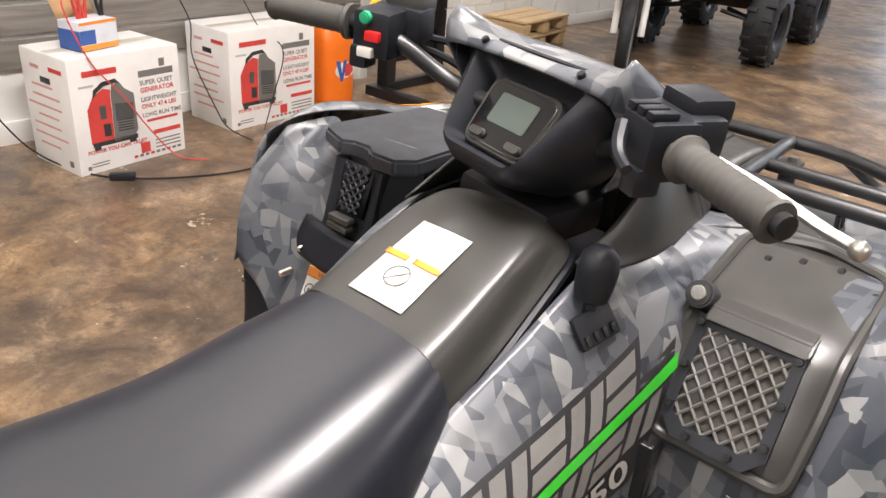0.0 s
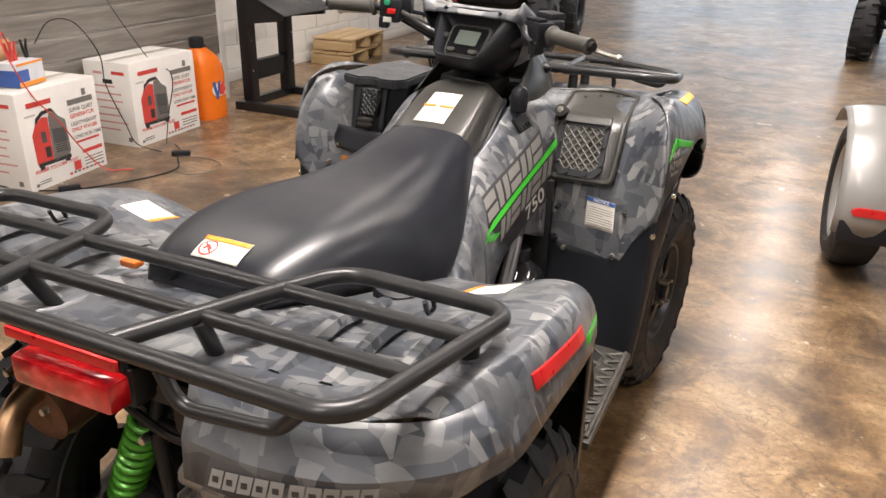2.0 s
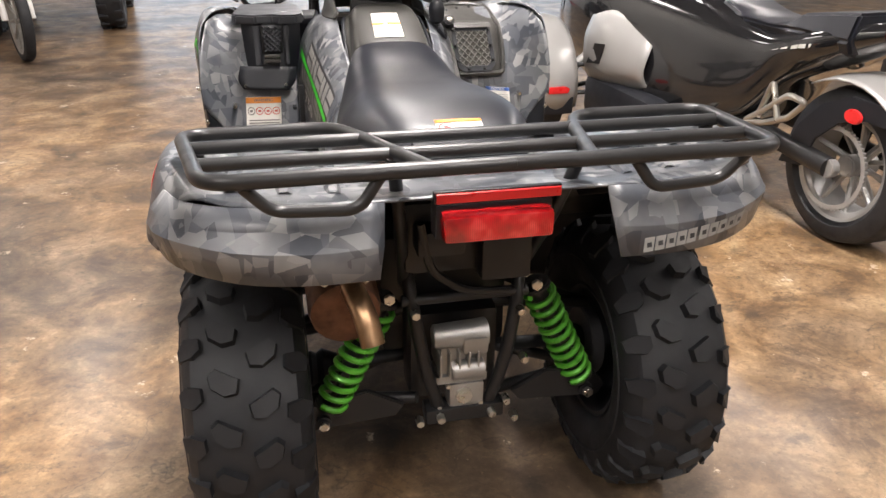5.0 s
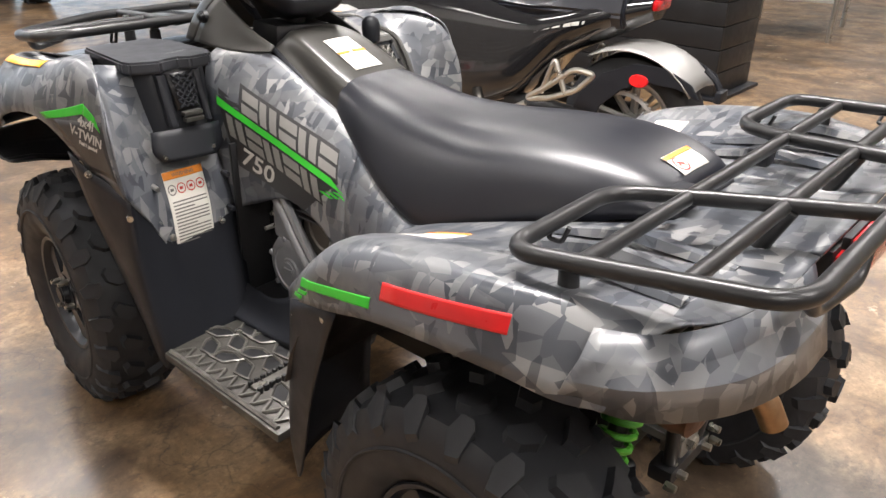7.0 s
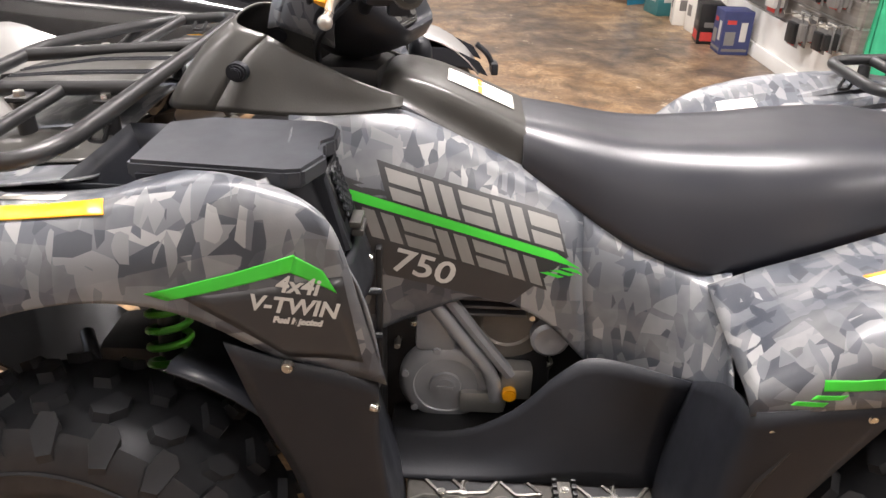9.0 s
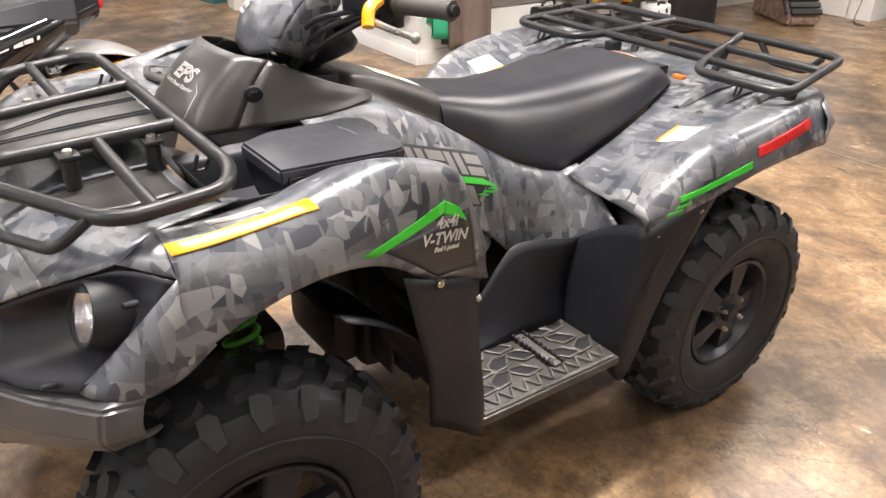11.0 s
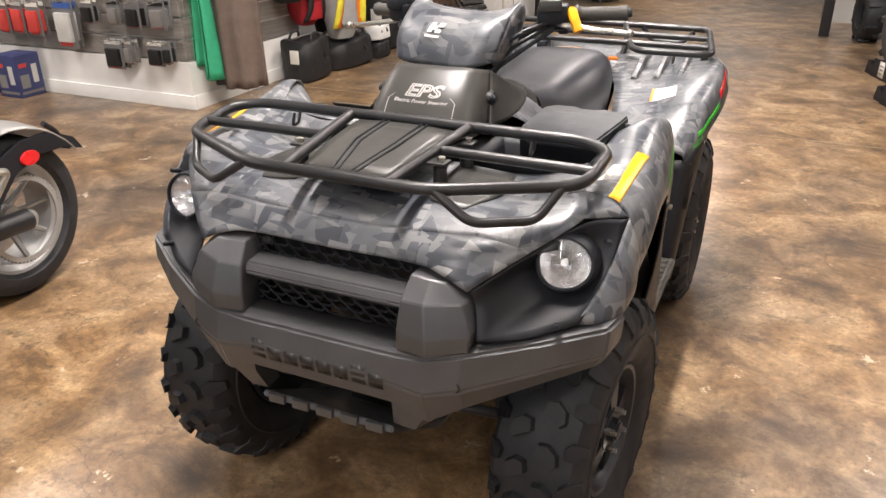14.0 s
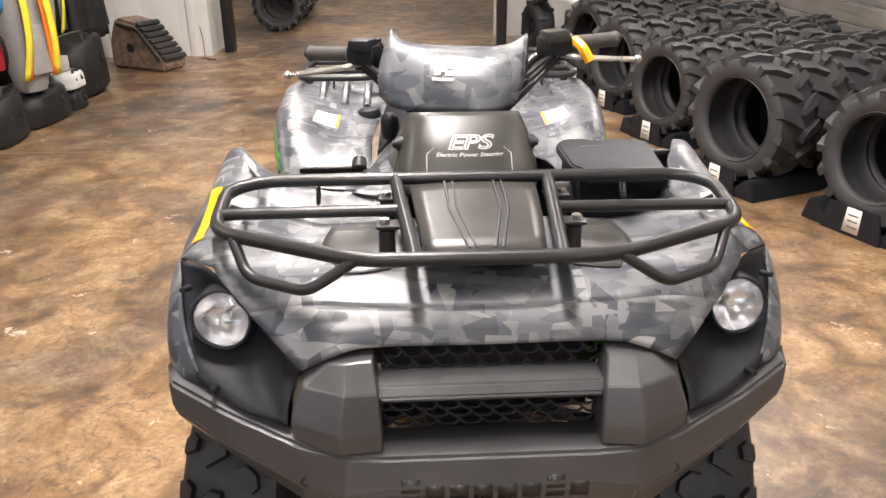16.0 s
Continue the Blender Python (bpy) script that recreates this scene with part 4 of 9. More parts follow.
TREAD = plain("worn_tread", (0.125, 0.119, 0.108), 0.40, 0.5, (120, 0.4, 0.001), 0.45, 34)
FOOT = plain("footboard_plastic", (0.060, 0.056, 0.050), 0.45, 0.3, (80, 0.4, 0.001), 0.4, 26)
for s, side in BOTH:
    bm = bmesh.new()
    box(bm, (s * 0.415, -0.025, 0.325), (0.235, 0.43, 0.022), 0.006)
    fb = part("footboard", bm, FOOT, quad, "worn footboard with a raised tread pattern and drain holes")
    # cast pattern: drain holes framed by raised ribs, a zigzag along the outer edge and a toothed bar across
    holes = []
    for lane, x0 in enumerate((0.338, 0.392, 0.444)):
        for k in range(6):
            y0 = -0.200 + 0.066 * k + (0.033 if lane == 1 else 0)
            if abs(y0 + 0.085) > 0.036 and y0 < 0.165:
                lean = 0.012 if (k + lane) % 2 else -0.012
                holes.append([(x0 - 0.016, y0 - 0.020 + lean), (x0 + 0.014, y0 - 0.022 - lean), (x0 + 0.018, y0 + 0.014 - lean), (x0 - 0.006, y0 + 0.022), (x0 - 0.020, y0 + 0.010 + lean)])
    for poly in holes:
        cx, cy = (sum(p[i] for p in poly) / 5 for i in (0, 1))
        # dark solid pieces stand in for the shaded depth of the holes
        part("drain_hole", prism(bmesh.new(), [(s * p[0], p[1]) for p in poly], "z", 0.331, 0.3372), FRAME, fb)
        ring = [V(s * (cx + (p[0] - cx) * 1.28), cy + (p[1] - cy) * 1.28, 0.3385) for p in poly]
        part("tread_ridge", tube(None, ring, 0.0036, 0.004, 5, True, 2), TREAD, fb, "worn bright tread ridge")
    path = [V(s * (0.512 if k % 2 else 0.474), -0.225 + 0.0205 * k, 0.340) for k in range(20)]
    part("edge_zigzag", tube(None, path, 0.0045, 0.003, 5, False, 2), TREAD, fb, "worn bright zigzag rib")
    for lo in (0.308, 0.520):
        part("edge_bar", tube(None, [V(s * lo, -0.225, 0.339), V(s * lo, 0.175, 0.339)], 0.006, 0, 6), TREAD, fb)
    bar = part("cross_bar", box(bmesh.new(), (s * 0.400, -0.085, 0.340), (0.155, 0.024, 0.010), 0.003), TREAD, fb)
    for row in (-0.102, -0.068):
        for k in range(10):
            part("tooth", box(bmesh.new(), (s * (0.328 + 0.016 * k), row, 0.343), (0.010, 0.009, 0.016), 0.002), FRAME, bar)
    for px, py in ((0.350, -0.085), (0.455, -0.085), (0.365, 0.130)):
        part("rivet", cyl(bmesh.new(), (s * px, py, 0.338), (s * px, py, 0.349), 0.010, 0.008, 10, 0.002), ZINC, fb)

# -- seat and tank cover --


def half_rings(stations, n=6):
    """Closed cross sections from half profiles (x, z) listed from the crown down to the lower edge."""
    rings = []
    for y, prof in stations:
        h = crom([(x, y, z) for x, z in prof], n)
        rings.append([V(-p.x, p.y, p.z) for p in h[::-1]] + h[1:])
    cols = [crom(c, 4) for c in zip(*rings)]
    return list(zip(*cols))


SEAT = [
    (0.012, [(0, 0.926), (0.073, 0.922), (0.108, 0.902), (0.124, 0.866), (0.121, 0.845)]),
    (-0.07, [(0, 0.914), (0.082, 0.909), (0.130, 0.878), (0.150, 0.818), (0.146, 0.790)]),
    (-0.19, [(0, 0.896), (0.094, 0.890), (0.150, 0.846), (0.186, 0.758), (0.180, 0.728)]),
    (-0.33, [(0, 0.897), (0.105, 0.892), (0.170, 0.842), (0.212, 0.730), (0.206, 0.692)]),
    (-0.47, [(0, 0.910), (0.114, 0.906), (0.180, 0.866), (0.212, 0.775), (0.206, 0.735)]),
    (-0.61, [(0, 0.918), (0.112, 0.914), (0.168, 0.884), (0.192, 0.825), (0.186, 0.790)]),
    (-0.71, [(0, 0.908), (0.102, 0.904), (0.146, 0.882), (0.164, 0.848), (0.156, 0.822)]),
    (-0.775, [(0, 0.887), (0.086, 0.882), (0.122, 0.866), (0.138, 0.850), (0.130, 0.832)]),
    (-0.800, [(0, 0.850), (0.07, 0.848), (0.105, 0.844), (0.118, 0.840), (0.115, 0.834)]),
]


bm = loft(half_rings(SEAT))
seat = part("seat", bm, VINYL, quad, "black vinyl seat with a soft sheen", 60)
seat_tree = tree_of(seat)
TANK = [
    (0.008, [(0, 0.925), (0.072, 0.922), (0.102, 0.908), (0.114, 0.868), (0.118, 0.848)]),
    (0.05, [(0, 0.943), (0.074, 0.939), (0.101, 0.926), (0.112, 0.886), (0.119, 0.868)]),
    (0.11, [(0, 0.968), (0.073, 0.964), (0.097, 0.953), (0.108, 0.914), (0.118, 0.900)]),
    (0.17, [(0, 0.990), (0.070, 0.986), (0.092, 0.976), (0.104, 0.944), (0.115, 0.932)]),
    (0.225, [(0, 1.000), (0.060, 0.997), (0.082, 0.988), (0.098, 0.966), (0.110, 0.957)]),
    (0.255, [(0, 0.992), (0.044, 0.990), (0.066, 0.982), (0.088, 0.968), (0.098, 0.960)]),
    (0.272, [(0, 0.974), (0.030, 0.973), (0.050, 0.970), (0.072, 0.966), (0.080, 0.960)]),
]
tank = part("tank_cover", loft(half_rings(TANK)), CHAR, quad, "charcoal plastic tank cover with a white label", 60)
tank_tree = tree_of(tank)
for s, _ in BOTH:
    bm = tube(None, [(s * (p[4][0] + 0.006), y, p[4][1] - 0.004) for y, p in TANK[:6]], 0.006, 0.03, 6)
    part("trim_bead", bm, BLACK, tank)

# -- labels on the bike --


def sticker(name, corners, tree, way, parent, mat=PAPER, off=0.002, n=6):
    return part(name, drape(sheet(*corners, n), tree, way, off), mat, parent, "", 60, 0.0006)


def mirror_x(pts, s):
    return [(s * x, y, z) for x, y, z in pts]


def strip(a, b, w, up):
    """Corners of a thin bar from a to b, w wide along up."""
    a, b, up = Vector(a), Vector(b), Vector(up).normalized() * w / 2
    return (a - up, b - up, b + up, a + up)


lab = sticker("warning_label", [(-0.049, 0.025, 0.94), (0.035, 0.025, 0.94), (0.033, 0.145, 0.98), (-0.044, 0.145, 0.98)], tank_tree, (0, 0.35, -1), tank)
sticker("orange_band", [(-0.048, 0.080, 0.97), (-0.014, 0.080, 0.97), (-0.014, 0.089, 0.97), (-0.048, 0.089, 0.97)], tank_tree, (0, 0.35, -1), lab, ORANGE, 0.004)
sticker("orange_band", [(-0.004, 0.080, 0.97), (0.034, 0.080, 0.97), (0.034, 0.089, 0.97), (-0.004, 0.089, 0.97)], tank_tree, (0, 0.35, -1), lab, ORANGE, 0.004)
bm = bmesh.new()
tube(bm, [(-0.007 + 0.016 * math.cos(a), 0.056 + 0.016 * math.sin(a), 0.97) for a in (2 * math.pi * k / 20 for k in range(20))], 0.0012, 0, 4, True)
tube(bm, [(-0.018, 0.045, 0.97), (0.004, 0.067, 0.97)], 0.0012, 0, 4)
part("ring_mark", drape(bm, tank_tree, (0, 0.35, -1), 0.0035), INK, lab)
bm = bmesh.new()
for k in range(7):
    sheet((-0.036, 0.096 + 0.006 * k, 0.98), (0.022, 0.096 + 0.006 * k, 0.98), (0.022, 0.0985 + 0.006 * k, 0.98), (-0.036, 0.0985 + 0.006 * k, 0.98), 3, bm)
part("small_print", drape(bm, tank_tree, (0, 0.35, -1), 0.0035), plain("pale_print", (0.62, 0.59, 0.52), 0.5), lab)

lab = sticker("warning_label", [(-0.044, -0.781, 0.92), (0.050, -0.781, 0.92), (0.050, -0.731, 0.93), (-0.043, -0.731, 0.93)], seat_tree, (0, 0.2, -1), seat)
sticker("orange_band", [(-0.043, -0.741, 0.92), (0.050, -0.741, 0.92), (0.050, -0.731, 0.92), (-0.043, -0.731, 0.92)], seat_tree, (0, 0.2, -1), lab, ORANGE, 0.0035)
bm = bmesh.new()
tube(bm, [(-0.022 + 0.016 * math.cos(a), -0.761 + 0.016 * math.sin(a), 0.93) for a in (2 * math.pi * k / 20 for k in range(20))], 0.0017, 0, 4, True)
tube(bm, [(-0.033, -0.750, 0.93), (-0.011, -0.772, 0.93)], 0.0016, 0, 4)
tube(bm, [(-0.029, -0.765, 0.93), (-0.024, -0.757, 0.93), (-0.016, -0.765, 0.93)], 0.004, 0, 4)
part("ring_mark", drape(bm, seat_tree, (0, 0.2, -1), 0.003), REDINK, lab)

# labels on the splash panels
for s, side in BOTH:
    tr = tree_of(panels["splash", s])
    if s < 0:
        c = [(-0.431, 0.23, 0.550), (-0.324, 0.23, 0.543), (-0.314, 0.26, 0.716), (-0.422, 0.26, 0.720)]
    else:
        c = [(0.350, 0.24, 0.646), (0.432, 0.24, 0.639), (0.426, 0.26, 0.717), (0.347, 0.24, 0.724)]
    lab = sticker("warning_label", c, tr, (0, 1, 0), panels["splash", s])
    a, b, cc, d = (Vector(q) for q in c)

    def at(u, v, off=0.0):
        return a.lerp(b, u).lerp(d.lerp(cc, u), v)
    top = 0.90 if s < 0 else 0.86
    sticker("heading_band", [at(0, top), at(1, top), at(1, 1), at(0, 1)], tr, (0, 1, 0), lab, ORANGE if s < 0 else BLUEINK, 0.0035)
    bm = words("WARNING" if s < 0 else "NOTICE", 0.012, basis(at(0.5, (1 + top) / 2), at(1, 0.9) - at(0, 0.9), (0, 0, 1)), 0, 0.0002)
    part("heading", drape(bm, tr, (0, 1, 0), 0.005), INK if s < 0 else PAPER, lab)
    bm = bmesh.new()
    rowsn = 13 if s < 0 else 9
    for k in range(rowsn):
        v = 0.05 + (0.60 if s < 0 else 0.72) * k / rowsn
        e = 0.94 if (k * 7) % 5 else 0.6
        sheet(at(0.08, v), at(e, v), at(e, v + 0.018), at(0.08, v + 0.018), 2, bm)
    part("small_print", drape(bm, tr, (0, 1, 0), 0.0035), INK, lab)
    if s < 0:
        for k in range(4):
            bm = bmesh.new()
            o = at(0.15 + 0.235 * k, 0.77)
            tube(bm, [o + V(0.0105 * math.cos(t), 0, 0.0105 * math.sin(t)) for t in (2 * math.pi * i / 16 for i in range(16))], 0.0014, 0, 4, True)
            box(bm, o, (0.009, 0.002, 0.006))
            part("ring_mark", drape(bm, tr, (0, 1, 0), 0.0035), REDINK if k else INK, lab)
    for bx, bz in ((0.46, 0.70), (0.47, 0.62), (0.27, 0.60), (0.275, 0.69)):
        bm = bmesh.new()
        cyl(bm, (s * bx, 0.262, bz), (s * bx, 0.238, bz), 0.007, 0.006, 8, 0.001)
        part("push_rivet", bm, ZINC if bx > 0.4 else BLACK, panels["splash", s])

# fender labels and reflectors
for s, side in BOTH:
    fen = panels["rear_fender", s]
    tr = tree_of(fen)
    lab = sticker("warning_label", mirror_x([(-0.352, -0.478, 0.8), (-0.436, -0.482, 0.8), (-0.428, -0.564, 0.83), (-0.346, -0.566, 0.83)], -s), tr, (0, 0, -1), fen)
    sticker("orange_band", mirror_x([(-0.352, -0.478, 0.8), (-0.362, -0.479, 0.8), (-0.356, -0.566, 0.83), (-0.346, -0.566, 0.83)], -s), tr, (0, 0, -1), lab, ORANGE, 0.0035)
    w = (-s, 0, 0)
    ref = sticker("red_reflector", mirror_x([(-0.57, -0.586, 0.797), (-0.57, -0.803, 0.829), (-0.57, -0.803, 0.855), (-0.57, -0.586, 0.823)], -s), tr, w, fen, REDTAPE, 0.004)
    sticker("green_stripe", mirror_x([(-0.57, -0.362, 0.722), (-0.57, -0.565, 0.775), (-0.57, -0.565, 0.792), (-0.57, -0.362, 0.737)], -s), tr, w, fen, GREEN, 0.003)
    for k in range(2):
        y0 = -0.345 + 0.02 * k - 0.005
        sticker("green_dash", mirror_x([(-0.56, y0, 0.706 - 0.016 * k), (-0.56, y0 - 0.035, 0.716 - 0.016 * k), (-0.56, y0 - 0.040, 0.724 - 0.016 * k), (-0.56, y0 - 0.005, 0.714 - 0.016 * k)], -s), tr, w, fen, GREEN, 0.003)
    fen = panels["front_fender", s]
    tr = tree_of(fen)
    sticker("yellow_reflector", mirror_x([(-0.542, 0.520, 0.918), (-0.513, 0.748, 0.893), (-0.497, 0.752, 0.909), (-0.524, 0.528, 0.939)], -s), tr, (-s, 0, -1.3), fen, YELLOW, 0.004, 8)
    if s < 0:
        sticker("white_tag", [(-0.486, 0.590, 0.95), (-0.508, 0.590, 0.95), (-0.490, 0.675, 0.94), (-0.466, 0.675, 0.94)], tr, (0.3, 0, -1), fen, PAPER, 0.003)
    dec = sticker("black_decal", mirror_x([(-0.57, 0.440, 0.836), (-0.57, 0.330, 0.744), (-0.57, 0.235, 0.738), (-0.57, 0.258, 0.862)], -s), tr, w, fen, DECAL, 0.002, 8)
    sticker("green_stripe", mirror_x([(-0.57, 0.455, 0.833), (-0.57, 0.318, 0.869), (-0.57, 0.314, 0.891), (-0.57, 0.477, 0.842)], -s), tr, w, fen, GREEN, 0.0035, 8)
    sticker("green_stripe", mirror_x([(-0.57, 0.320, 0.868), (-0.57, 0.265, 0.840), (-0.57, 0.281, 0.869), (-0.57, 0.314, 0.889)], -s), tr, w, fen, GREEN, 0.0035, 8)
    right = V(0, 1, -0.06) if s > 0 else V(0, -1, -0.16)
    for text, y, z, size, mt in (("4x4i", 0.312, 0.850, 0.030, PALE), ("V-TWIN", 0.318, 0.822, 0.030, PALE), ("Fuel Injected", 0.314, 0.801, 0.0115, PALE)):
        bm = words(text, size, basis((s * 0.57, y, z), right, (0, 0, 1)), 0.15, 0.0009, "CENTER", 1.0)
        part("lettering", drape(bm, tr, w, 0.004, 1), mt, fen, "pale grey lettering")

# side panel marks: rows of plain slanted blocks with slits, a number and a green bar
for s, side in BOTH:
    sp = panels["side", s]
    tr = tree_of(sp)
    w = (-s, 0, 0)
    d = V(0, -0.396, -0.134).normalized()
    up = V(0, 0.134, 0.396).normalized() if s < 0 else V(0, 0.134, 0.396).normalized()
    o = V(s * 0.22, 0.305, 0.847)

    def on(u, v):
        return o + d * u + V(0, 0.25, 0.97) * v
    dec = part("black_decal", drape(sheet(on(0.04, -0.135), on(0.26, -0.125), on(0.40, 0.01), on(0.0, 0.03), 10), tr, w, 0.0018), DECAL, sp, "", 60)
    bm = sheet(on(0, -0.006), on(0.418, -0.006), on(0.375, 0.010), on(0.0, 0.012), 10)
    part("green_bar", drape(bm, tr, w, 0.0035), GREEN, sp)
    for k in range(3):
        u = 0.335 + 0.022 * k
        bm = sheet(on(u, -0.036 + 0.010 * k), on(u + 0.035, -0.036 + 0.010 * k), on(u + 0.048, -0.030 + 0.010 * k), on(u + 0.018, -0.030 + 0.010 * k), 2)
        part("green_dash", drape(bm, tr, w, 0.0035), GREEN, sp)

    def block(u, v, wd, ht, slits):
        """A slanted block with slits."""
        bm = bmesh.new()
        k = 0.35 * ht
        for a0, a1, b0, b1 in slits:
            sheet(on(u + wd * a0 + k * b0 * 0, v + ht * b0), on(u + wd * a1, v + ht * b0), on(u + wd * a1 - 0.25 * k * (b1 - b0), v + ht * b1), on(u + wd * a0 - 0.25 * k * (b1 - b0), v + ht * b1), 3, bm)
        part("slit_block", drape(bm, tr, w, 0.0034), LETTER, sp)
    left = s < 0
    halves = [(0, 1, 0, 0.42), (0, 1, 0.56, 1)]
    pillars = [(0, 0.40, 0, 1), (0.58, 1, 0, 1)]
    for row, u0, v0 in (((halves, pillars, halves, pillars, halves), 0.090, 0.016), ((pillars, halves, pillars, halves, pillars), 0.035, -0.062)):
        bm = sheet(on(u0 - 0.010, v0 - 0.006), on(u0 + 0.308, v0 - 0.006), on(u0 + 0.302, v0 + 0.057), on(u0 - 0.014, v0 + 0.057), 10)
        part("decal_backing", drape(bm, tr, w, 0.0026), DECAL, sp, "", 60)
        for k, sl in enumerate(row):
            block(u0 + 0.062 * k, v0, 0.054, 0.050, sl)
    bm = words("750", 0.058, basis(on(0.115, -0.098), d if left else -d, V(0, 0.25, 0.97)), 0.0, 0.001, "CENTER", 1.25)
    part("lettering", drape(bm, tr, w, 0.0035, 1), PALE, sp, "pale grey number")

# rear flap lettering as a row of plain slanted blocks, in an outline plate
fl = panels["rear_flap", 1]
tr = tree_of(fl)
BADGE = plain("badge_grey", (0.25, 0.245, 0.235), 0.4)
a, b = V(0.238, -1.05, 0.760), V(0.455, -0.975, 0.776)
for k in range(10):
    u = 0.02 + 0.096 * k + (0.02 if k > 4 else 0)
    p, q, r = a.lerp(b, u), a.lerp(b, u + 0.085), V(0.004, 0, 0)
    bm = sheet(p, q, q + V(0, 0, 0.024) + r, p + V(0, 0, 0.024) + r, 3)
    blk = part("badge_mark", drape(bm, tr, (0, 1, 0), 0.003), BADGE, fl, "grey outlined badge block")
    p, q = a.lerp(b, u + 0.022), a.lerp(b, u + 0.063)
    bm = sheet(p + V(0, 0, 0.008) + r / 2, q + V(0, 0, 0.008) + r / 2, q + V(0, 0, 0.016) + r / 2, p + V(0, 0, 0.016) + r / 2, 2)
    part("badge_inset", drape(bm, tr, (0, 1, 0), 0.0045), DECAL, blk)

# -- front end --
GRAPH_ROWS = [
    [(0, 0.985, 0.668), (0.17, 0.985, 0.668), (0.235, 0.975, 0.680), (0.31, 0.965, 0.694), (0.44, 0.895, 0.712), (0.525, 0.836, 0.722), (0.540, 0.812, 0.724)],
    [(0, 1.050, 0.657), (0.17, 1.050, 0.657), (0.235, 1.052, 0.664), (0.31, 1.032, 0.676), (0.44, 0.962, 0.694), (0.536, 0.888, 0.708), (0.556, 0.832, 0.714)],
    [(0, 1.060, 0.600), (0.17, 1.060, 0.600), (0.24, 1.060, 0.590), (0.31, 1.040, 0.605), (0.44, 0.970, 0.638), (0.533, 0.895, 0.655), (0.551, 0.840, 0.664)],
    [(0, 1.048, 0.545), (0.17, 1.048, 0.545), (0.235, 1.040, 0.510), (0.31, 1.015, 0.550), (0.44, 0.947, 0.598), (0.522, 0.880, 0.622), (0.540, 0.828, 0.638)],
    [(0, 1.000, 0.540), (0.17, 1.000, 0.540), (0.235, 0.990, 0.505), (0.30, 0.970, 0.548), (0.43, 0.902, 0.598), (0.514, 0.846, 0.624), (0.532, 0.806, 0.640)],
]
full_rows = [[(-x, y, z) for x, y, z in r[:0:-1]] + r for r in GRAPH_ROWS]
bm = grid(full_rows)[0]
bmesh.ops.recalc_face_normals(bm, faces=bm.faces)
bmesh.ops.bevel(bm, geom=[e for e in bm.edges if e.is_manifold and e.calc_face_angle(0) > 0.35], offset=0.006, segments=2, affect="EDGES")
bumper = part("front_bumper", bm, GRAPH, quad, "graphite grey moulded front bumper", 9, 0.006)
tr = tree_of(bumper)
# dark colour paints the shade that pressed-in marks would hold
MARK = plain("bumper_mark_shade", (0.035, 0.034, 0.033), 0.3, 0.4)
for k in range(8):
    x = 0.150 - 0.0395 * k
    hh = 0.044 if k in (0, 6) else 0.032
    bm = sheet((x, 1.1, 0.578), (x - 0.031, 1.1, 0.578), (x - 0.031, 1.1, 0.578 + hh), (x, 1.1, 0.578 + hh), 2)
    part("raised_mark", drape(bm, tr, (0, -1, 0), 0.002), MARK, bumper, "", 60, 0.004)
for s, _ in BOTH:
    bm = bmesh.new()
    cyl(bm, (s * 0.302, 1.020, 0.612), (s * 0.302, 1.0425, 0.612), 0.011, 0.011, 16)
    part("bumper_hole", bm, FRAME, bumper)
    # leg of the bumper and tower beside the grille
    bm = bmesh.new()
    rings = [[V(s * x, y, z) for x, y in ((0.165, 1.045), (0.245, 1.035), (0.270, 0.985), (0.170, 0.985))] for z in (0.555,)]
    rings.append([V(s * 0.165, 1.040, 0.520), V(s * 0.232, 1.035, 0.515), V(s * 0.255, 0.985, 0.515), V(s * 0.170, 0.985, 0.520)])
    rings.append([V(s * 0.155, 1.020, 0.470), V(s * 0.200, 1.015, 0.462), V(s * 0.220, 0.975, 0.462), V(s * 0.155, 0.975, 0.470)])
    loft(rings, bm)
    part("bumper_leg", bm, GRAPH, bumper)
    bm = bmesh.new()
    rings = [
        [V(s * 0.178, 1.040, 0.664), V(s * 0.245, 1.052, 0.668), V(s * 0.318, 1.024, 0.682), V(s * 0.325, 0.960, 0.690), V(s * 0.178, 0.960, 0.668)],
        [V(s * 0.178, 1.040, 0.700), V(s * 0.245, 1.054, 0.705), V(s * 0.322, 1.022, 0.715), V(s * 0.328, 0.960, 0.720), V(s * 0.178, 0.960, 0.700)],
        [V(s * 0.182, 1.025, 0.765), V(s * 0.235, 1.035, 0.770), V(s * 0.300, 1.008, 0.772), V(s * 0.315, 0.955, 0.775), V(s * 0.182, 0.955, 0.765)],
        [V(s * 0.190, 0.992, 0.806), V(s * 0.235, 0.998, 0.806), V(s * 0.262, 0.992, 0.802), V(s * 0.275, 0.950, 0.806), V(s * 0.190, 0.950, 0.806)],
    ]
    loft(rings, bm)
    bmesh.ops.bevel(bm, geom=list(bm.edges), offset=0.0025, segments=1, affect="EDGES")
    part("grille_tower", bm, GRAPH, quad, "faceted graphite grille surround", 12)
bm = bmesh.new()
prism(bm, [(0.955, 0.742), (1.012, 0.738), (1.018, 0.750), (1.008, 0.768), (0.955, 0.772)], "x", -0.182, 0.182, 0.004)
part("grille_bar", bm, GRAPH, quad, "graphite bar between the two grilles")


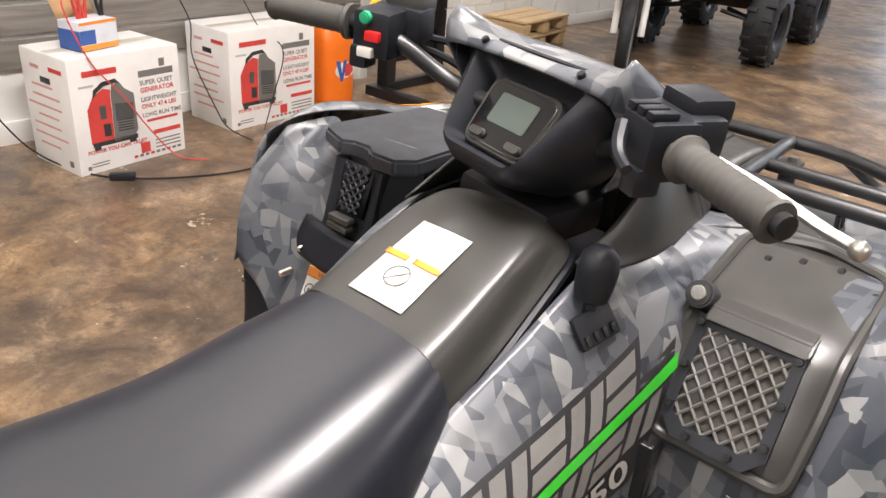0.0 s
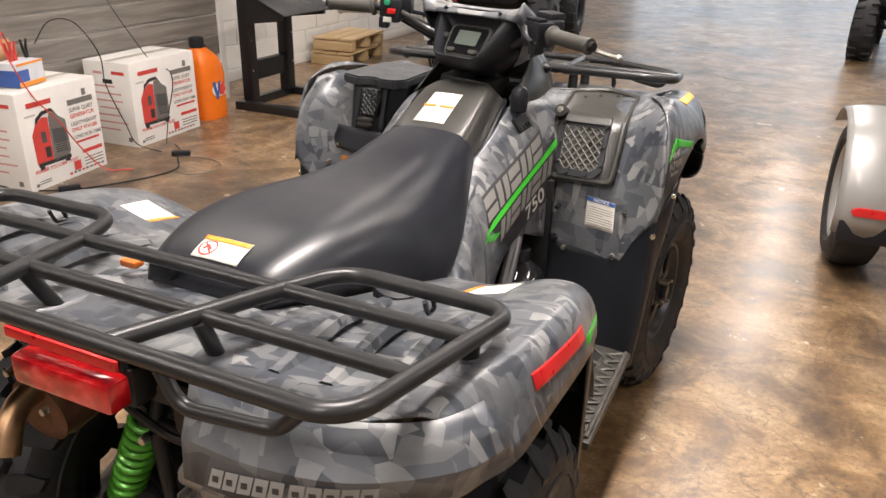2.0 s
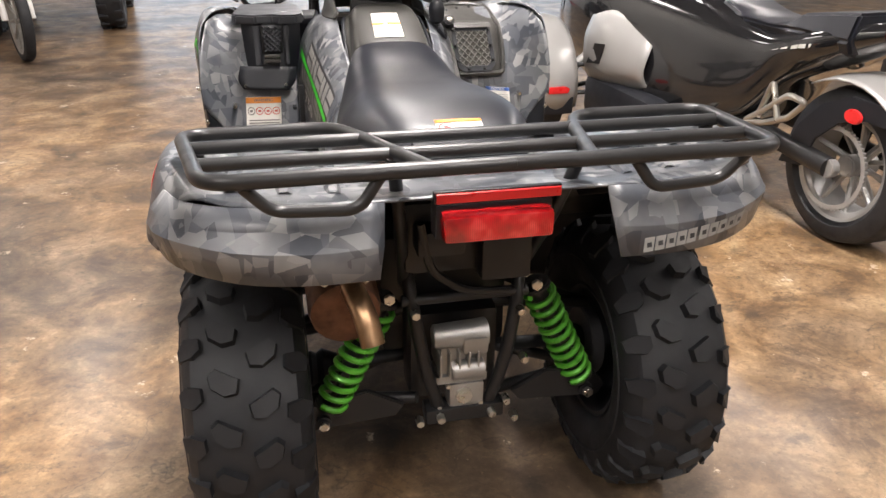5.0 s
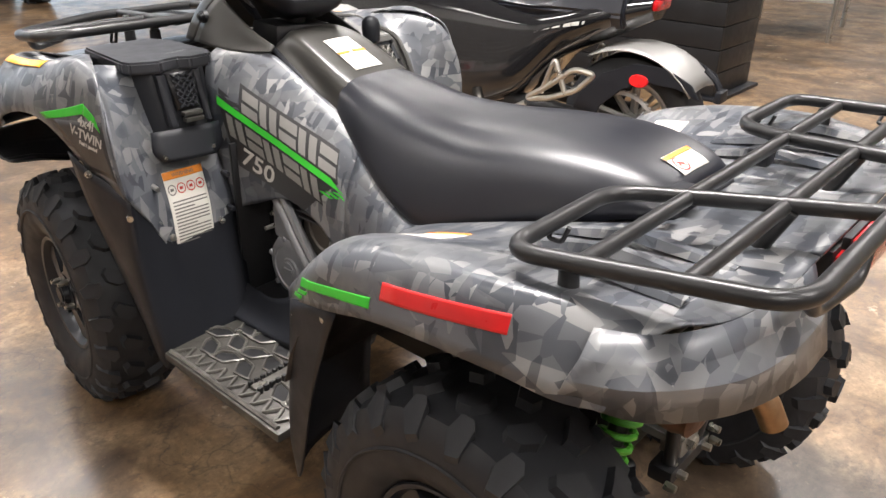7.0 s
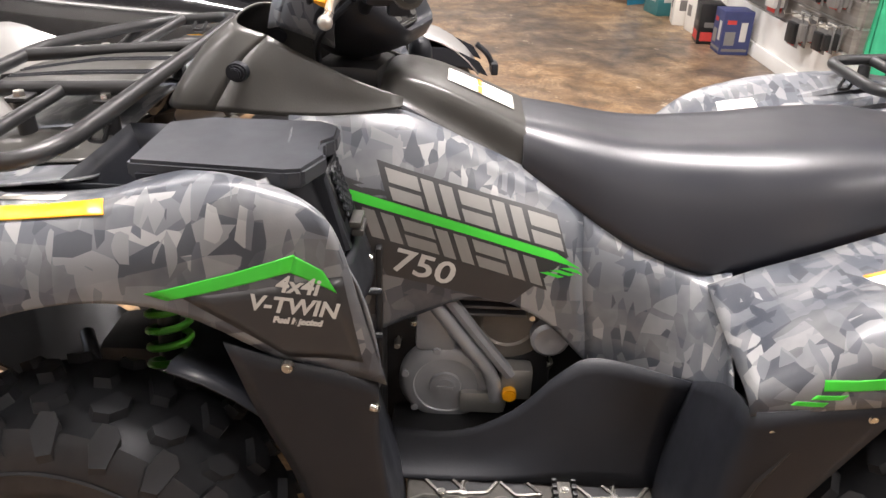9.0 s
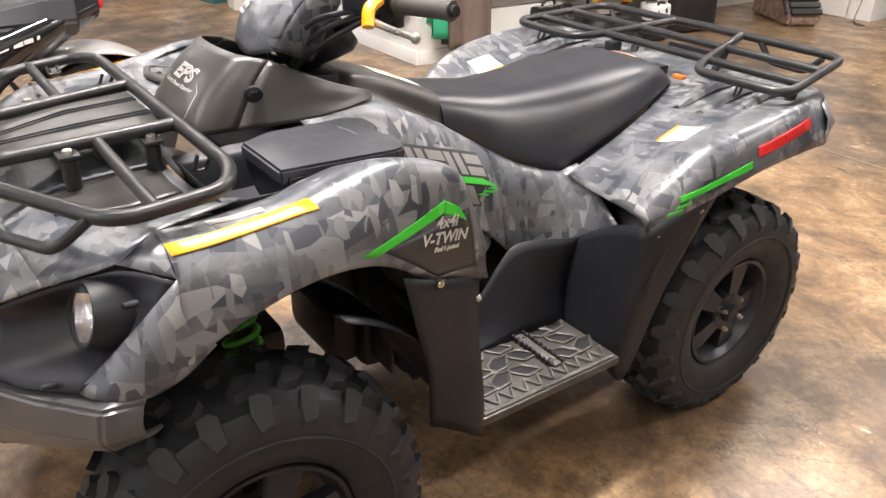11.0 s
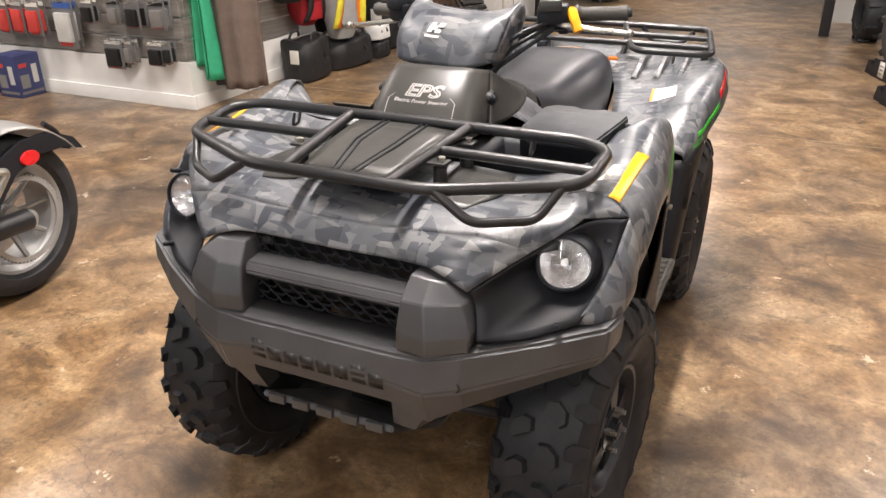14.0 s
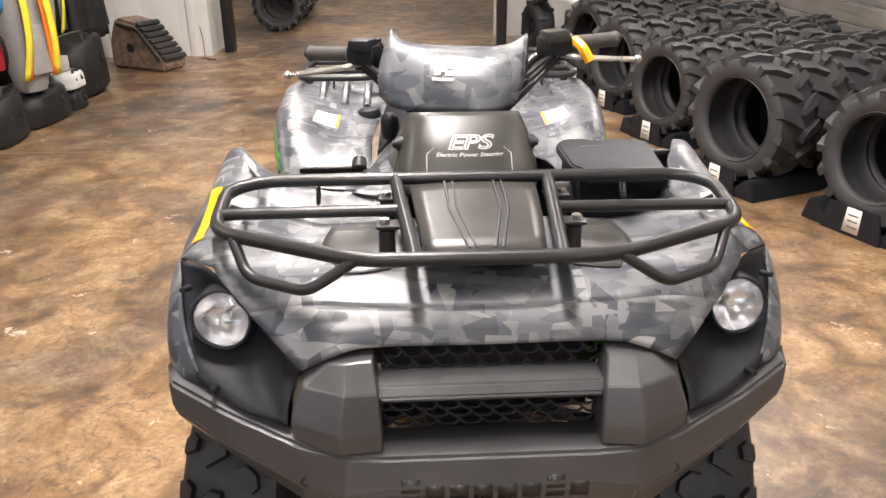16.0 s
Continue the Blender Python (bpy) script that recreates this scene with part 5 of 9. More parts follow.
def honeycomb(bm, x0, x1, z0, z1, y, cell=0.030, r=0.0026):
    rows = max(1, round((z1 - z0) / (cell * 0.55)))
    dz = (z1 - z0) / rows
    cw = cell * 1.25
    n = int((x1 - x0) / cw)
    for j in range(rows):
        z = z0 + dz * j
        for i in range(-1, n + 1):
            x = x0 + cw * (i + (0.5 if j % 2 else 0))
            pts = [(x, z + dz / 2), (x + cw * 0.22, z), (x + cw * 0.78, z), (x + cw, z + dz / 2)]
            pts = [(min(max(a, x0), x1), b) for a, b in pts]
            for (a, b), (c, d) in zip(pts, pts[1:]):
                if abs(a - c) + abs(b - d) > 0.003:
                    tube(bm, [(a, y, b), (c, y, d)], r, 0, 4)
            p4 = (x + cw * 0.22, z + dz)
            if x0 < p4[0] < x1 and x0 < x < x1:
                tube(bm, [(x, y, z + dz / 2), (p4[0], y, p4[1])], r, 0, 4)


for z0, z1, y in ((0.775, 0.815, 0.962), (0.676, 0.738, 0.985)):
    bm = bmesh.new()
    honeycomb(bm, -0.176, 0.176, z0, z1, y)
    part("grille_mesh", bm, BLACK, quad, "black honeycomb grille mesh")
bm = bmesh.new()
box(bm, (0, 0.90, 0.74), (0.36, 0.02, 0.18))
part("grille_back", bm, FRAME, quad)
# skid plate, lower opening and winch plate
bm = bmesh.new()
prism(bm, [(1.03, 0.470), (1.035, 0.455), (0.80, 0.300), (0.45, 0.245), (0.45, 0.258), (0.79, 0.315)], "x", -0.16, 0.16, 0.003)
part("skid_plate", bm, GRAPH, quad, "scuffed graphite skid plate under the nose")
for k in range(5):
    part("skid_tooth", box(bmesh.new(), (-0.12 + 0.06 * k, 1.036, 0.462), (0.040, 0.012, 0.022), 0.003), GRAPH, quad)
bm = bmesh.new()
box(bm, (0, 0.955, 0.560), (0.33, 0.02, 0.03), 0.004)
box(bm, (0.05, 0.93, 0.50), (0.12, 0.05, 0.05), 0.010)
part("winch_plate", bm, FRAME, quad)

# headlamps
for s, side in BOTH:
    HL = [
        [(-0.306, 0.985, 0.790), (-0.39, 0.906, 0.844), (-0.475, 0.812, 0.886), (-0.545, 0.753, 0.880)],
        [(-0.318, 0.985, 0.762), (-0.385, 0.862, 0.802), (-0.468, 0.815, 0.834), (-0.538, 0.785, 0.840)],
        [(-0.328, 1.000, 0.730), (-0.400, 0.890, 0.746), (-0.470, 0.840, 0.765), (-0.516, 0.842, 0.785)],
        [(-0.330, 1.008, 0.700), (-0.40, 0.975, 0.704), (-0.450, 0.940, 0.710), (-0.491, 0.903, 0.716)],
    ]
    hs = part("headlamp_housing", surf(HL, 5, 5, -s), BLACK, quad, "matt black headlamp surround", 50, 0.004)
    c = V(s * 0.450, 0.870, 0.821)
    n = V(s * 0.10, 0.94, 0.28).normalized()
    m = Matrix.Translation(c) @ n.to_track_quat("Z", "Y").to_matrix().to_4x4()
    bm = bmesh.new()
    lathe(bm, [(0.046, -0.06), (0.066, -0.06), (0.056, -0.010), (0.0510, 0.003), (0.0475, 0.003), (0.0465, -0.008), (0.040, -0.055), (0.046, -0.06)], m, 36)
    hl = part("headlamp", bm, BLACK, quad, "round clear headlamp", 40)
    bm = bmesh.new()
    lathe(bm, [(0.008, -0.040), (0.026, -0.032), (0.039, -0.018), (0.0462, -0.004), (0.0462, -0.007), (0.039, -0.021), (0.026, -0.035), (0.006, -0.043), (0.008, -0.040)], m, 32)
    part("reflector", bm, MIRROR, hl, "bright bowl reflector", 40)
    bm = bmesh.new()
    cyl(bm, m @ V(0, 0, -0.040), m @ V(0, 0, -0.014), 0.008, 0.007, 12, 0.002)
    part("bulb_cap", bm, ZINC, hl)
    bm = bmesh.new()
    prof = [(0.0472, 0.000), (0.039, 0.005), (0.024, 0.0085), (0.003, 0.010), (0.003, 0.0085), (0.024, 0.007), (0.039, 0.0035), (0.0472, -0.0015), (0.0472, 0.000)]
    lathe(bm, prof, m, 32)
    lens = part("lens", bm, GLASS, hl, "clear lens")
    lens.visible_shadow = False
    for q in ((-0.515, 0.815, 0.850), (-0.46, 0.935, 0.722)):
        bm = bmesh.new()
        cyl(bm, V(s * -q[0], q[1] - 0.01, q[2]), V(s * -q[0] + s * 0.004, q[1] + 0.012, q[2] + 0.005), 0.006, 0.005, 10, 0.001)
        part("screw", bm, BLACK, hs)

# -- racks --
TR = 0.0125


def hook(bm, p, d):
    """A bent wire eye for straps."""
    p, d = Vector(p), Vector(d)
    tube(bm, [p + V(0.0, 0.012, 0), p + d + V(0, 0.012, 0), p + d + V(0, -0.012, 0), p - V(0, 0.012, 0)], 0.004, 0.008, 6)


fr = new("front_rack")
fr.parent = quad
tagged(fr, label="black tubular steel front rack")
bm = bmesh.new()
ring = [(-x, y, z) for x, y, z in [(0.205, 0.940, 0.958), (0.462, 0.805, 0.958), (0.470, 0.640, 0.974), (0.405, 0.606, 0.981)]]
loop = ring + [(-x, y, z) for x, y, z in ring[::-1]]
tube(bm, loop, TR, 0.05, 12, True)
part("outer_tube", bm, TUBE, fr)
for s, _ in BOTH:
    bm = bmesh.new()
    tube(bm, [(s * 0.150, 0.608, 0.980), (s * 0.118, 0.940, 0.958)], TR, 0, 12)
    part("long_tube", bm, TUBE, fr)
    bm = bmesh.new()
    tube(bm, [(s * 0.137, 0.745, 0.968), (s * 0.462, 0.745, 0.966)], 0.011, 0, 12)
    part("cross_tube", bm, TUBE, fr)
    bm = bmesh.new()
    tube(bm, [(s * 0.215, 0.935, 0.955), (s * 0.290, 0.945, 0.908), (s * 0.395, 0.880, 0.905), (s * 0.425, 0.830, 0.955)], 0.0095, 0.025, 10)
    part("lower_hoop", bm, TUBE, fr)
    for y in (0.66, 0.80):
        bm = bmesh.new()
        cyl(bm, (s * 0.165, y, 0.87), (s * 0.165, y, 0.955), 0.016, 0.014, 12, 0.002)
        box(bm, (s * 0.158, y, 0.962), (0.05, 0.035, 0.006), 0.002)
        part("mount_post", bm, TUBE, fr)
        bm = bmesh.new()
        cyl(bm, (s * 0.168, y, 0.962), (s * 0.168, y, 0.974), 0.010, 0.009, 6, 0.001)
        part("bolt", bm, ZINC, fr)
    for hp, hd in (((s * 0.30, 0.612, 0.970), (0.0, 0.012, -0.028)), ((s * 0.455, 0.70, 0.962), (-s * 0.028, 0, -0.012))):
        bm = bmesh.new()
        hook(bm, hp, hd)
        part("strap_hook", bm, TUBE, fr)
bm = bmesh.new()
COV = [
    [(-0.122, 0.625, 0.968), (-0.04, 0.625, 0.972), (0.04, 0.625, 0.972), (0.122, 0.625, 0.968)],
    [(-0.113, 0.760, 0.962), (-0.04, 0.760, 0.966), (0.04, 0.760, 0.966), (0.113, 0.760, 0.962)],
    [(-0.100, 0.895, 0.945), (-0.04, 0.900, 0.948), (0.04, 0.900, 0.948), (0.100, 0.895, 0.945)],
]
cv = part("rack_cover", surf(COV, 3, 3), CHAR, quad, "charcoal plastic cover panel in the front rack", 40, 0.012)
bm = bmesh.new()
for x0, x1 in ((-0.055, -0.028), (-0.040, -0.015), (0.055, 0.028), (0.040, 0.015)):
    tube(bm, [(x0, 0.625, 0.979), (x0 * 0.96, 0.76, 0.973), (x1, 0.895, 0.955)], 0.003, 0, 5)
part("cover_rib", bm, BLACK, cv)

rr = new("rear_rack")
rr.parent = quad
tagged(rr, label="black tubular steel rear rack")
for s, _ in BOTH:
    bm = bmesh.new()
    pts = [(s * -x, y, z) for x, y, z in [(0.0, -1.104, 0.943), (-0.455, -1.100, 0.940), (-0.512, -0.750, 0.909), (-0.240, -0.745, 0.908), (-0.198, -0.84, 0.914), (-0.128, -1.098, 0.941)]]
    tube(bm, pts, TR, 0.055, 12, False, 7)
    part("loop_tube", bm, TUBE, rr)
    bm = bmesh.new()
    tube(bm, [(s * 0.20, -1.095, 0.935), (s * 0.235, -1.100, 0.885), (s * 0.36, -1.085, 0.885), (s * 0.40, -1.090, 0.930)], 0.0095, 0.022, 10)
    part("lower_hoop", bm, TUBE, rr)
    for hp, hd in (((s * 0.38, -0.752, 0.900), (0.0, 0.010, -0.026)), ((s * 0.475, -0.95, 0.915), (-s * 0.026, 0, -0.010))):
        bm = bmesh.new()
        hook(bm, hp, hd)
        part("strap_hook", bm, TUBE, rr)
    bm = bmesh.new()
    cyl(bm, (s * 0.478, -0.83, 0.868), (s * 0.482, -0.83, 0.908), 0.015, 0.013, 10, 0.002)
    part("mount_post", bm, TUBE, rr)
    bm = bmesh.new()
    tube(bm, [(s * 0.165, -0.985, 0.925), (s * 0.140, -0.90, 0.75), (s * 0.120, -0.80, 0.60)], 0.012, 0.03, 10)
    part("rack_stay", bm, TUBE, rr)
for y, w_, z in ((-0.850, 0.488, 0.915), (-0.975, 0.470, 0.926)):
    bm = bmesh.new()
    tube(bm, [(-w_, y, z), (w_, y, z)], 0.0115, 0, 12)
    part("cross_tube", bm, TUBE, rr)
for rc, rz in (((-0.075, -0.79, 0.868), (0.045, 0.05, 0.03)), ((0.14, -0.83, 0.89), (0.04, 0.04, 0.03))):
    part("rack_rubber", box(bmesh.new(), rc, rz, 0.006), BLACK, rr)
bm = bmesh.new()
box(bm, (-0.15, -0.80, 0.862), (0.035, 0.022, 0.012), 0.004)
part("toggle", bm, plain("toggle_orange", (0.65, 0.16, 0.02), 0.4), quad)

# -- steering: cover, bars, dial --
COVER = [
    [(-0.150, 0.500, 0.945), (-0.120, 0.575, 0.940), (0, 0.600, 0.938), (0.120, 0.575, 0.940), (0.150, 0.500, 0.945)],
    [(-0.143, 0.480, 0.985), (-0.115, 0.548, 0.985), (0, 0.565, 0.988), (0.115, 0.548, 0.985), (0.143, 0.480, 0.985)],
    [(-0.132, 0.455, 1.030), (-0.105, 0.512, 1.035), (0, 0.525, 1.038), (0.105, 0.512, 1.035), (0.132, 0.455, 1.030)],
    [(-0.118, 0.425, 1.062), (-0.095, 0.470, 1.075), (0, 0.482, 1.078), (0.095, 0.470, 1.075), (0.118, 0.425, 1.062)],
]
sc = part("steering_cover", surf(COVER, 4, 5), CHAR, quad, "satin charcoal steering column cover", 50, 0.004)
sct = tree_of(sc)
for s, _ in BOTH:
    WING = [
        [(-0.150, 0.500, 0.945), (-0.143, 0.480, 0.985), (-0.132, 0.455, 1.030), (-0.118, 0.425, 1.062)],
        [(-0.165, 0.400, 0.945), (-0.152, 0.395, 0.975), (-0.138, 0.385, 1.010), (-0.125, 0.375, 1.035)],
        [(-0.160, 0.300, 0.950), (-0.150, 0.300, 0.965), (-0.142, 0.298, 0.985), (-0.132, 0.295, 1.000)],
        [(-0.142, 0.215, 0.960), (-0.138, 0.215, 0.964), (-0.134, 0.215, 0.968), (-0.130, 0.215, 0.972)],
    ]
    part("cover_wing", surf(WING, 4, 4, -s), CHAR, quad, "", 50, 0.004)
    bm = bmesh.new()
    cyl(bm, (s * 0.125, 0.462, 1.008), (s * 0.150, 0.466, 1.008), 0.017, 0.015, 16, 0.003)
    cyl(bm, (s * 0.145, 0.466, 1.008), (s * 0.156, 0.467, 1.008), 0.009, 0.009, 10, 0.002)
    part("cover_knob", bm, BLACK, quad)
for text, z, size, bold, wide in (("EPS", 1.030, 0.033, 0.0012, 1.85), ("Electric Power Steering", 1.010, 0.0095, 0.0002, 1.5)):
    bm = words(text, size, basis((0, 0.60, z), (-1, 0, 0), (0, 0, 1)), 0.25, bold, "CENTER", wide)
    lt = part("lettering", drape(bm, sct, (0, -1, 0), 0.004, 1), plain("soft_grey_print", (0.42, 0.41, 0.39), 0.4), sc, "pale outlined lettering")
    if size > 0.02:
        bm = words(text, size, basis((0, 0.60, z), (-1, 0, 0), (0, 0, 1)), 0.25, -0.0010, "CENTER", wide)
        part("letter_core", drape(bm, sct, (0, -1, 0), 0.0048, 1), CHAR, lt)
for s, _ in BOTH:
    bm = tube(None, [(s * 0.088, 0.62, 0.945), (s * 0.086, 0.62, 1.0), (s * 0.084, 0.62, 1.09)], 0.0012, 0.01, 4)
    part("pin_line", drape(bm, sct, (0, -1, 0), 0.003), PALE, sc)

bars = new("handlebar")
bars.parent = quad
tagged(bars, label="black handlebar with rubber grips")
bars.matrix_basis = Matrix.Translation((0.0, 0.268, 1.144)) @ Matrix.Rotation(radians(-6.5), 4, "Z") @ Matrix.Rotation(radians(3), 4, "Y") @ Matrix.Translation((0, -0.29, -1.15))
bm = bmesh.new()
tube(bm, [(-0.385, 0.165, 1.163), (-0.215, 0.235, 1.165), (-0.120, 0.290, 1.105), (0.120, 0.290, 1.105), (0.215, 0.235, 1.165), (0.385, 0.165, 1.163)], 0.011, 0.05, 12)
part("bar", bm, TUBE, bars)
bm = bmesh.new()
cyl(bm, (0, 0.33, 0.93), (0, 0.285, 1.10), 0.022, 0.022, 16)
box(bm, (0, 0.312, 1.085), (0.11, 0.04, 0.040), 0.008)
box(bm, (0, 0.33, 0.985), (0.16, 0.12, 0.05), 0.015)
part("stem", bm, FRAME, bars)
for s, _ in BOTH:
    d = V(s * 0.17, -0.07, -0.002).normalized()
    p0, p1 = V(s * 0.262, 0.215, 1.164), V(s * 0.376, 0.168, 1.163)
    bm = bmesh.new()
    m = Matrix.Translation(p0) @ d.to_track_quat("Z", "Y").to_matrix().to_4x4()
    L = (p1 - p0).length
    prof = [(0.008, -0.004), (0.023, -0.004), (0.024, 0.002), (0.019, 0.006)]
    for k in range(9):
        z = 0.010 + (L - 0.024) * k / 9
        prof += [(0.0172, z), (0.0178, z + 0.004), (0.0172, z + 0.008)]
    prof += [(0.0180, L - 0.008), (0.0200, L - 0.004), (0.0185, L), (0.004, L + 0.001)]
    lathe(bm, prof, m, 20)
    part("grip", bm, GRIP, bars, "worn grey-black rubber grip")
    # switch pod and lever
    pod = bmesh.new()
    c = V(s * 0.218, 0.234, 1.160)
    mm = Matrix.Translation(c) @ Matrix.Rotation(-s * radians(22), 4, "Z")
    box(pod, (0, 0, 0), (0.056, 0.060, 0.062), 0.010, mm)
    box(pod, (-s * 0.012, 0.038, 0.010), (0.075, 0.046, 0.046), 0.010, mm)
    box(pod, (s * 0.014, -0.020, -0.030), (0.026, 0.032, 0.030), 0.006, mm)
    pd = part("switch_pod", pod, BLACK, bars, "black switch housing")
    bm = bmesh.new()
    box(bm, (-s * 0.016, 0.048, 0.034), (0.056, 0.050, 0.028), 0.008, mm)
    part("fluid_reservoir", bm, BLACK if s > 0 else CHAR, bars)
    if s < 0:
        for (dx, dz), mt in (((-0.006, 0.022), GREENINK), ((0.006, 0.000), REDTAPE), ((-0.004, -0.022), PAPER)):
            bm = bmesh.new()
            if mt is GREENINK:
                cyl(bm, mm @ V(dx, -0.028, dz), mm @ V(dx, -0.038, dz), 0.0085, 0.0075, 16, 0.002)
            else:
                box(bm, (dx, -0.032, dz), (0.022, 0.010, 0.013), 0.002, mm)
            part("switch_button", bm, mt, pd)
    else:
        bm = bmesh.new()
        tube(bm, [mm @ V(-0.02, -0.03, 0.015), mm @ V(0.0, -0.045, -0.005), mm @ V(0.03, -0.05, -0.012)], 0.008, 0.015, 8, False, 4, 0.006)
        part("thumb_throttle", bm, BLACK, pd)
        bm = bmesh.new()
        for k in range(3):
            box(bm, (-0.018 + 0.016 * k, -0.012, 0.034), (0.012, 0.030, 0.008), 0.002, mm)
        part("clamp_rib", bm, BLACK, pd)
    bm = bmesh.new()
    tube(bm, [(s * 0.232, 0.270, 1.150), (s * 0.262, 0.285, 1.146), (s * 0.325, 0.282, 1.138), (s * 0.380, 0.268, 1.132), (s * 0.412, 0.264, 1.129)], 0.0072, 0.03, 8, False, 4, 0.006)
    bmesh.ops.create_icosphere(bm, subdivisions=2, radius=0.0098, matrix=Matrix.Translation((s * 0.414, 0.263, 1.129)))
    part("brake_lever", bm, STEEL, bars, "bright metal brake lever")
    if s < 0:
        bm = bmesh.new()
        tube(bm, [(-0.268, 0.262, 1.178), (-0.285, 0.292, 1.165), (-0.300, 0.300, 1.135)], 0.012, 0.015, 8)
        part("lever_tag", bm, YELLOW, bars, "yellow plastic clip on the brake lever")
    for k in range(3):
        bm = bmesh.new()
        tube(bm, [(s * 0.225, 0.275, 1.155 - 0.01 * k), (s * 0.175, 0.36 - 0.02 * k, 1.140 - 0.02 * k), (s * 0.11, 0.37, 1.09 - 0.02 * k), (s * 0.05, 0.38, 0.99)], 0.0055, 0.05, 7)
        part("cable", bm, BLACK, bars)

dial = new("instrument_pod")
dial.parent = quad
tagged(dial, label="black instrument pod with a grey digital display")
dial.matrix_basis = Matrix.Translation((0.002, 0.262, 1.207)) @ Matrix.Rotation(radians(-16), 4, "Z") @ Matrix.Diagonal((1.06, 1, 1, 1)) @ Matrix.Translation((0, -0.232, -1.216))
ax = V(0, -0.80, 0.60)
C = V(0, 0.196, 1.126)
upv = V(0, 0.60, 0.80)


def rrect(w, h, r, off, shift=0.0, pinch=0.0, n=5):
    pts = []
    for cx, cy, a0 in ((w / 2 - r, h / 2 - r, 0), (-w / 2 + r, h / 2 - r, 90), (-w / 2 + r, -h / 2 + r, 180), (w / 2 - r, -h / 2 + r, 270)):
        for k in range(n):
            a = radians(a0 + 90 * k / (n - 1))
            x, y = cx + r * math.cos(a), cy + r * math.sin(a)
            x *= 1 + pinch * y / h
            pts.append(C + V(x, 0, 0) + upv * (y + shift) + ax * off)
    return pts


rings = [rrect(0.14, 0.09, 0.04, -0.15, 0.02, 0.4), rrect(0.20, 0.13, 0.05, -0.11, 0.012, 0.7), rrect(0.226, 0.152, 0.05, -0.055, 0.006, 0.80), rrect(0.216, 0.160, 0.040, -0.022, 0.003, 0.72), rrect(0.186, 0.148, 0.030, -0.003, 0.006, 0.50), rrect(0.172, 0.138, 0.024, 0.000, 0.007, 0.42),
         rrect(0.164, 0.130, 0.020, -0.005, 0.008, 0.34), rrect(0.142, 0.104, 0.016, -0.034, 0.000, 0.20), rrect(0.126, 0.090, 0.014, -0.038, -0.004, 0.12)]
part("pod_shell", loft(rings), BLACK, dial, "", 40)
bm = loft([rrect(0.126, 0.094, 0.018, -0.040, -0.004, 0.10), rrect(0.126, 0.094, 0.018, -0.026, -0.004, 0.10), rrect(0.120, 0.089, 0.016, -0.022, -0.004, 0.10)])
part("dial_bezel", bm, CHAR, dial, "", 40)
bm = tube(None, rrect(0.112, 0.080, 0.014, -0.0205, -0.004, 0.08), 0.0012, 0, 5, True)
part("dial_trim", bm, CHAR, dial)
bm = loft([rrect(0.110, 0.078, 0.013, -0.024, -0.004, 0.08), rrect(0.110, 0.078, 0.013, -0.0205, -0.004, 0.08)])
part("dial_face", bm, SCREEN, dial, "glossy black dial face")
bm = loft([rrect(0.068, 0.040, 0.004, -0.0205, 0.004), rrect(0.068, 0.040, 0.004, -0.0195, 0.004)])
part("display", bm, LCD, dial, "grey-green digital display")
for x in (-0.034, 0.034):
    bm = loft([[p + V(x, 0, 0) for p in rrect(0.026, 0.012, 0.0058, -0.021, -0.034)], [p + V(x, 0, 0) for p in rrect(0.024, 0.010, 0.0048, -0.015, -0.034)]])
    part("dial_button", bm, CHAR, dial)
VIS = [
    [(-0.150, 0.232, 1.216), (-0.110, 0.262, 1.194), (0, 0.285, 1.186), (0.110, 0.262, 1.194), (0.150, 0.232, 1.216)],
    [(-0.152, 0.285, 1.180), (-0.115, 0.325, 1.170), (0, 0.350, 1.165), (0.115, 0.325, 1.170), (0.152, 0.285, 1.180)],
    [(-0.154, 0.325, 1.130), (-0.114, 0.368, 1.122), (0, 0.388, 1.125), (0.114, 0.368, 1.122), (0.154, 0.325, 1.130)],
    [(-0.146, 0.345, 1.086), (-0.098, 0.392, 1.070), (0, 0.402, 1.068), (0.098, 0.392, 1.070), (0.146, 0.345, 1.086)],
]
vis = part("visor", surf(VIS, 4, 5), CAMO, dial, "camouflage handlebar visor", 50, 0.005)
VB = [
    [(-0.150, 0.232, 1.216), (-0.110, 0.262, 1.194), (0, 0.285, 1.186), (0.110, 0.262, 1.194), (0.150, 0.232, 1.216)],
    [(-0.150, 0.218, 1.196), (-0.110, 0.232, 1.186), (0, 0.242, 1.182), (0.110, 0.232, 1.186), (0.150, 0.218, 1.196)],
    [(-0.146, 0.215, 1.170), (-0.110, 0.222, 1.172), (0, 0.226, 1.174), (0.110, 0.222, 1.172), (0.146, 0.215, 1.170)],
]
part("visor_lip", surf(VB, 3, 5), CAMO, dial, "", 50, 0.004)
for s, _ in BOTH:
    SIDEV = [
        [(s * 0.150, 0.232, 1.216), (s * 0.152, 0.285, 1.180), (s * 0.154, 0.325, 1.130), (s * 0.146, 0.345, 1.086)],
        [(s * 0.150, 0.218, 1.196), (s * 0.156, 0.255, 1.160), (s * 0.150, 0.290, 1.110), (s * 0.125, 0.310, 1.070)],
        [(s * 0.146, 0.215, 1.170), (s * 0.148, 0.235, 1.140), (s * 0.135, 0.255, 1.090), (s * 0.105, 0.270, 1.050)],
    ]
    part("visor_cheek", surf(SIDEV, 3, 4), CAMO, dial, "", 50, 0.004)
    bm = bmesh.new()
    cyl(bm, (s * 0.085, 0.236, 1.176), (s * 0.085, 0.228, 1.188), 0.006, 0.005, 10, 0.001)
    part("screw", bm, BLACK, dial)
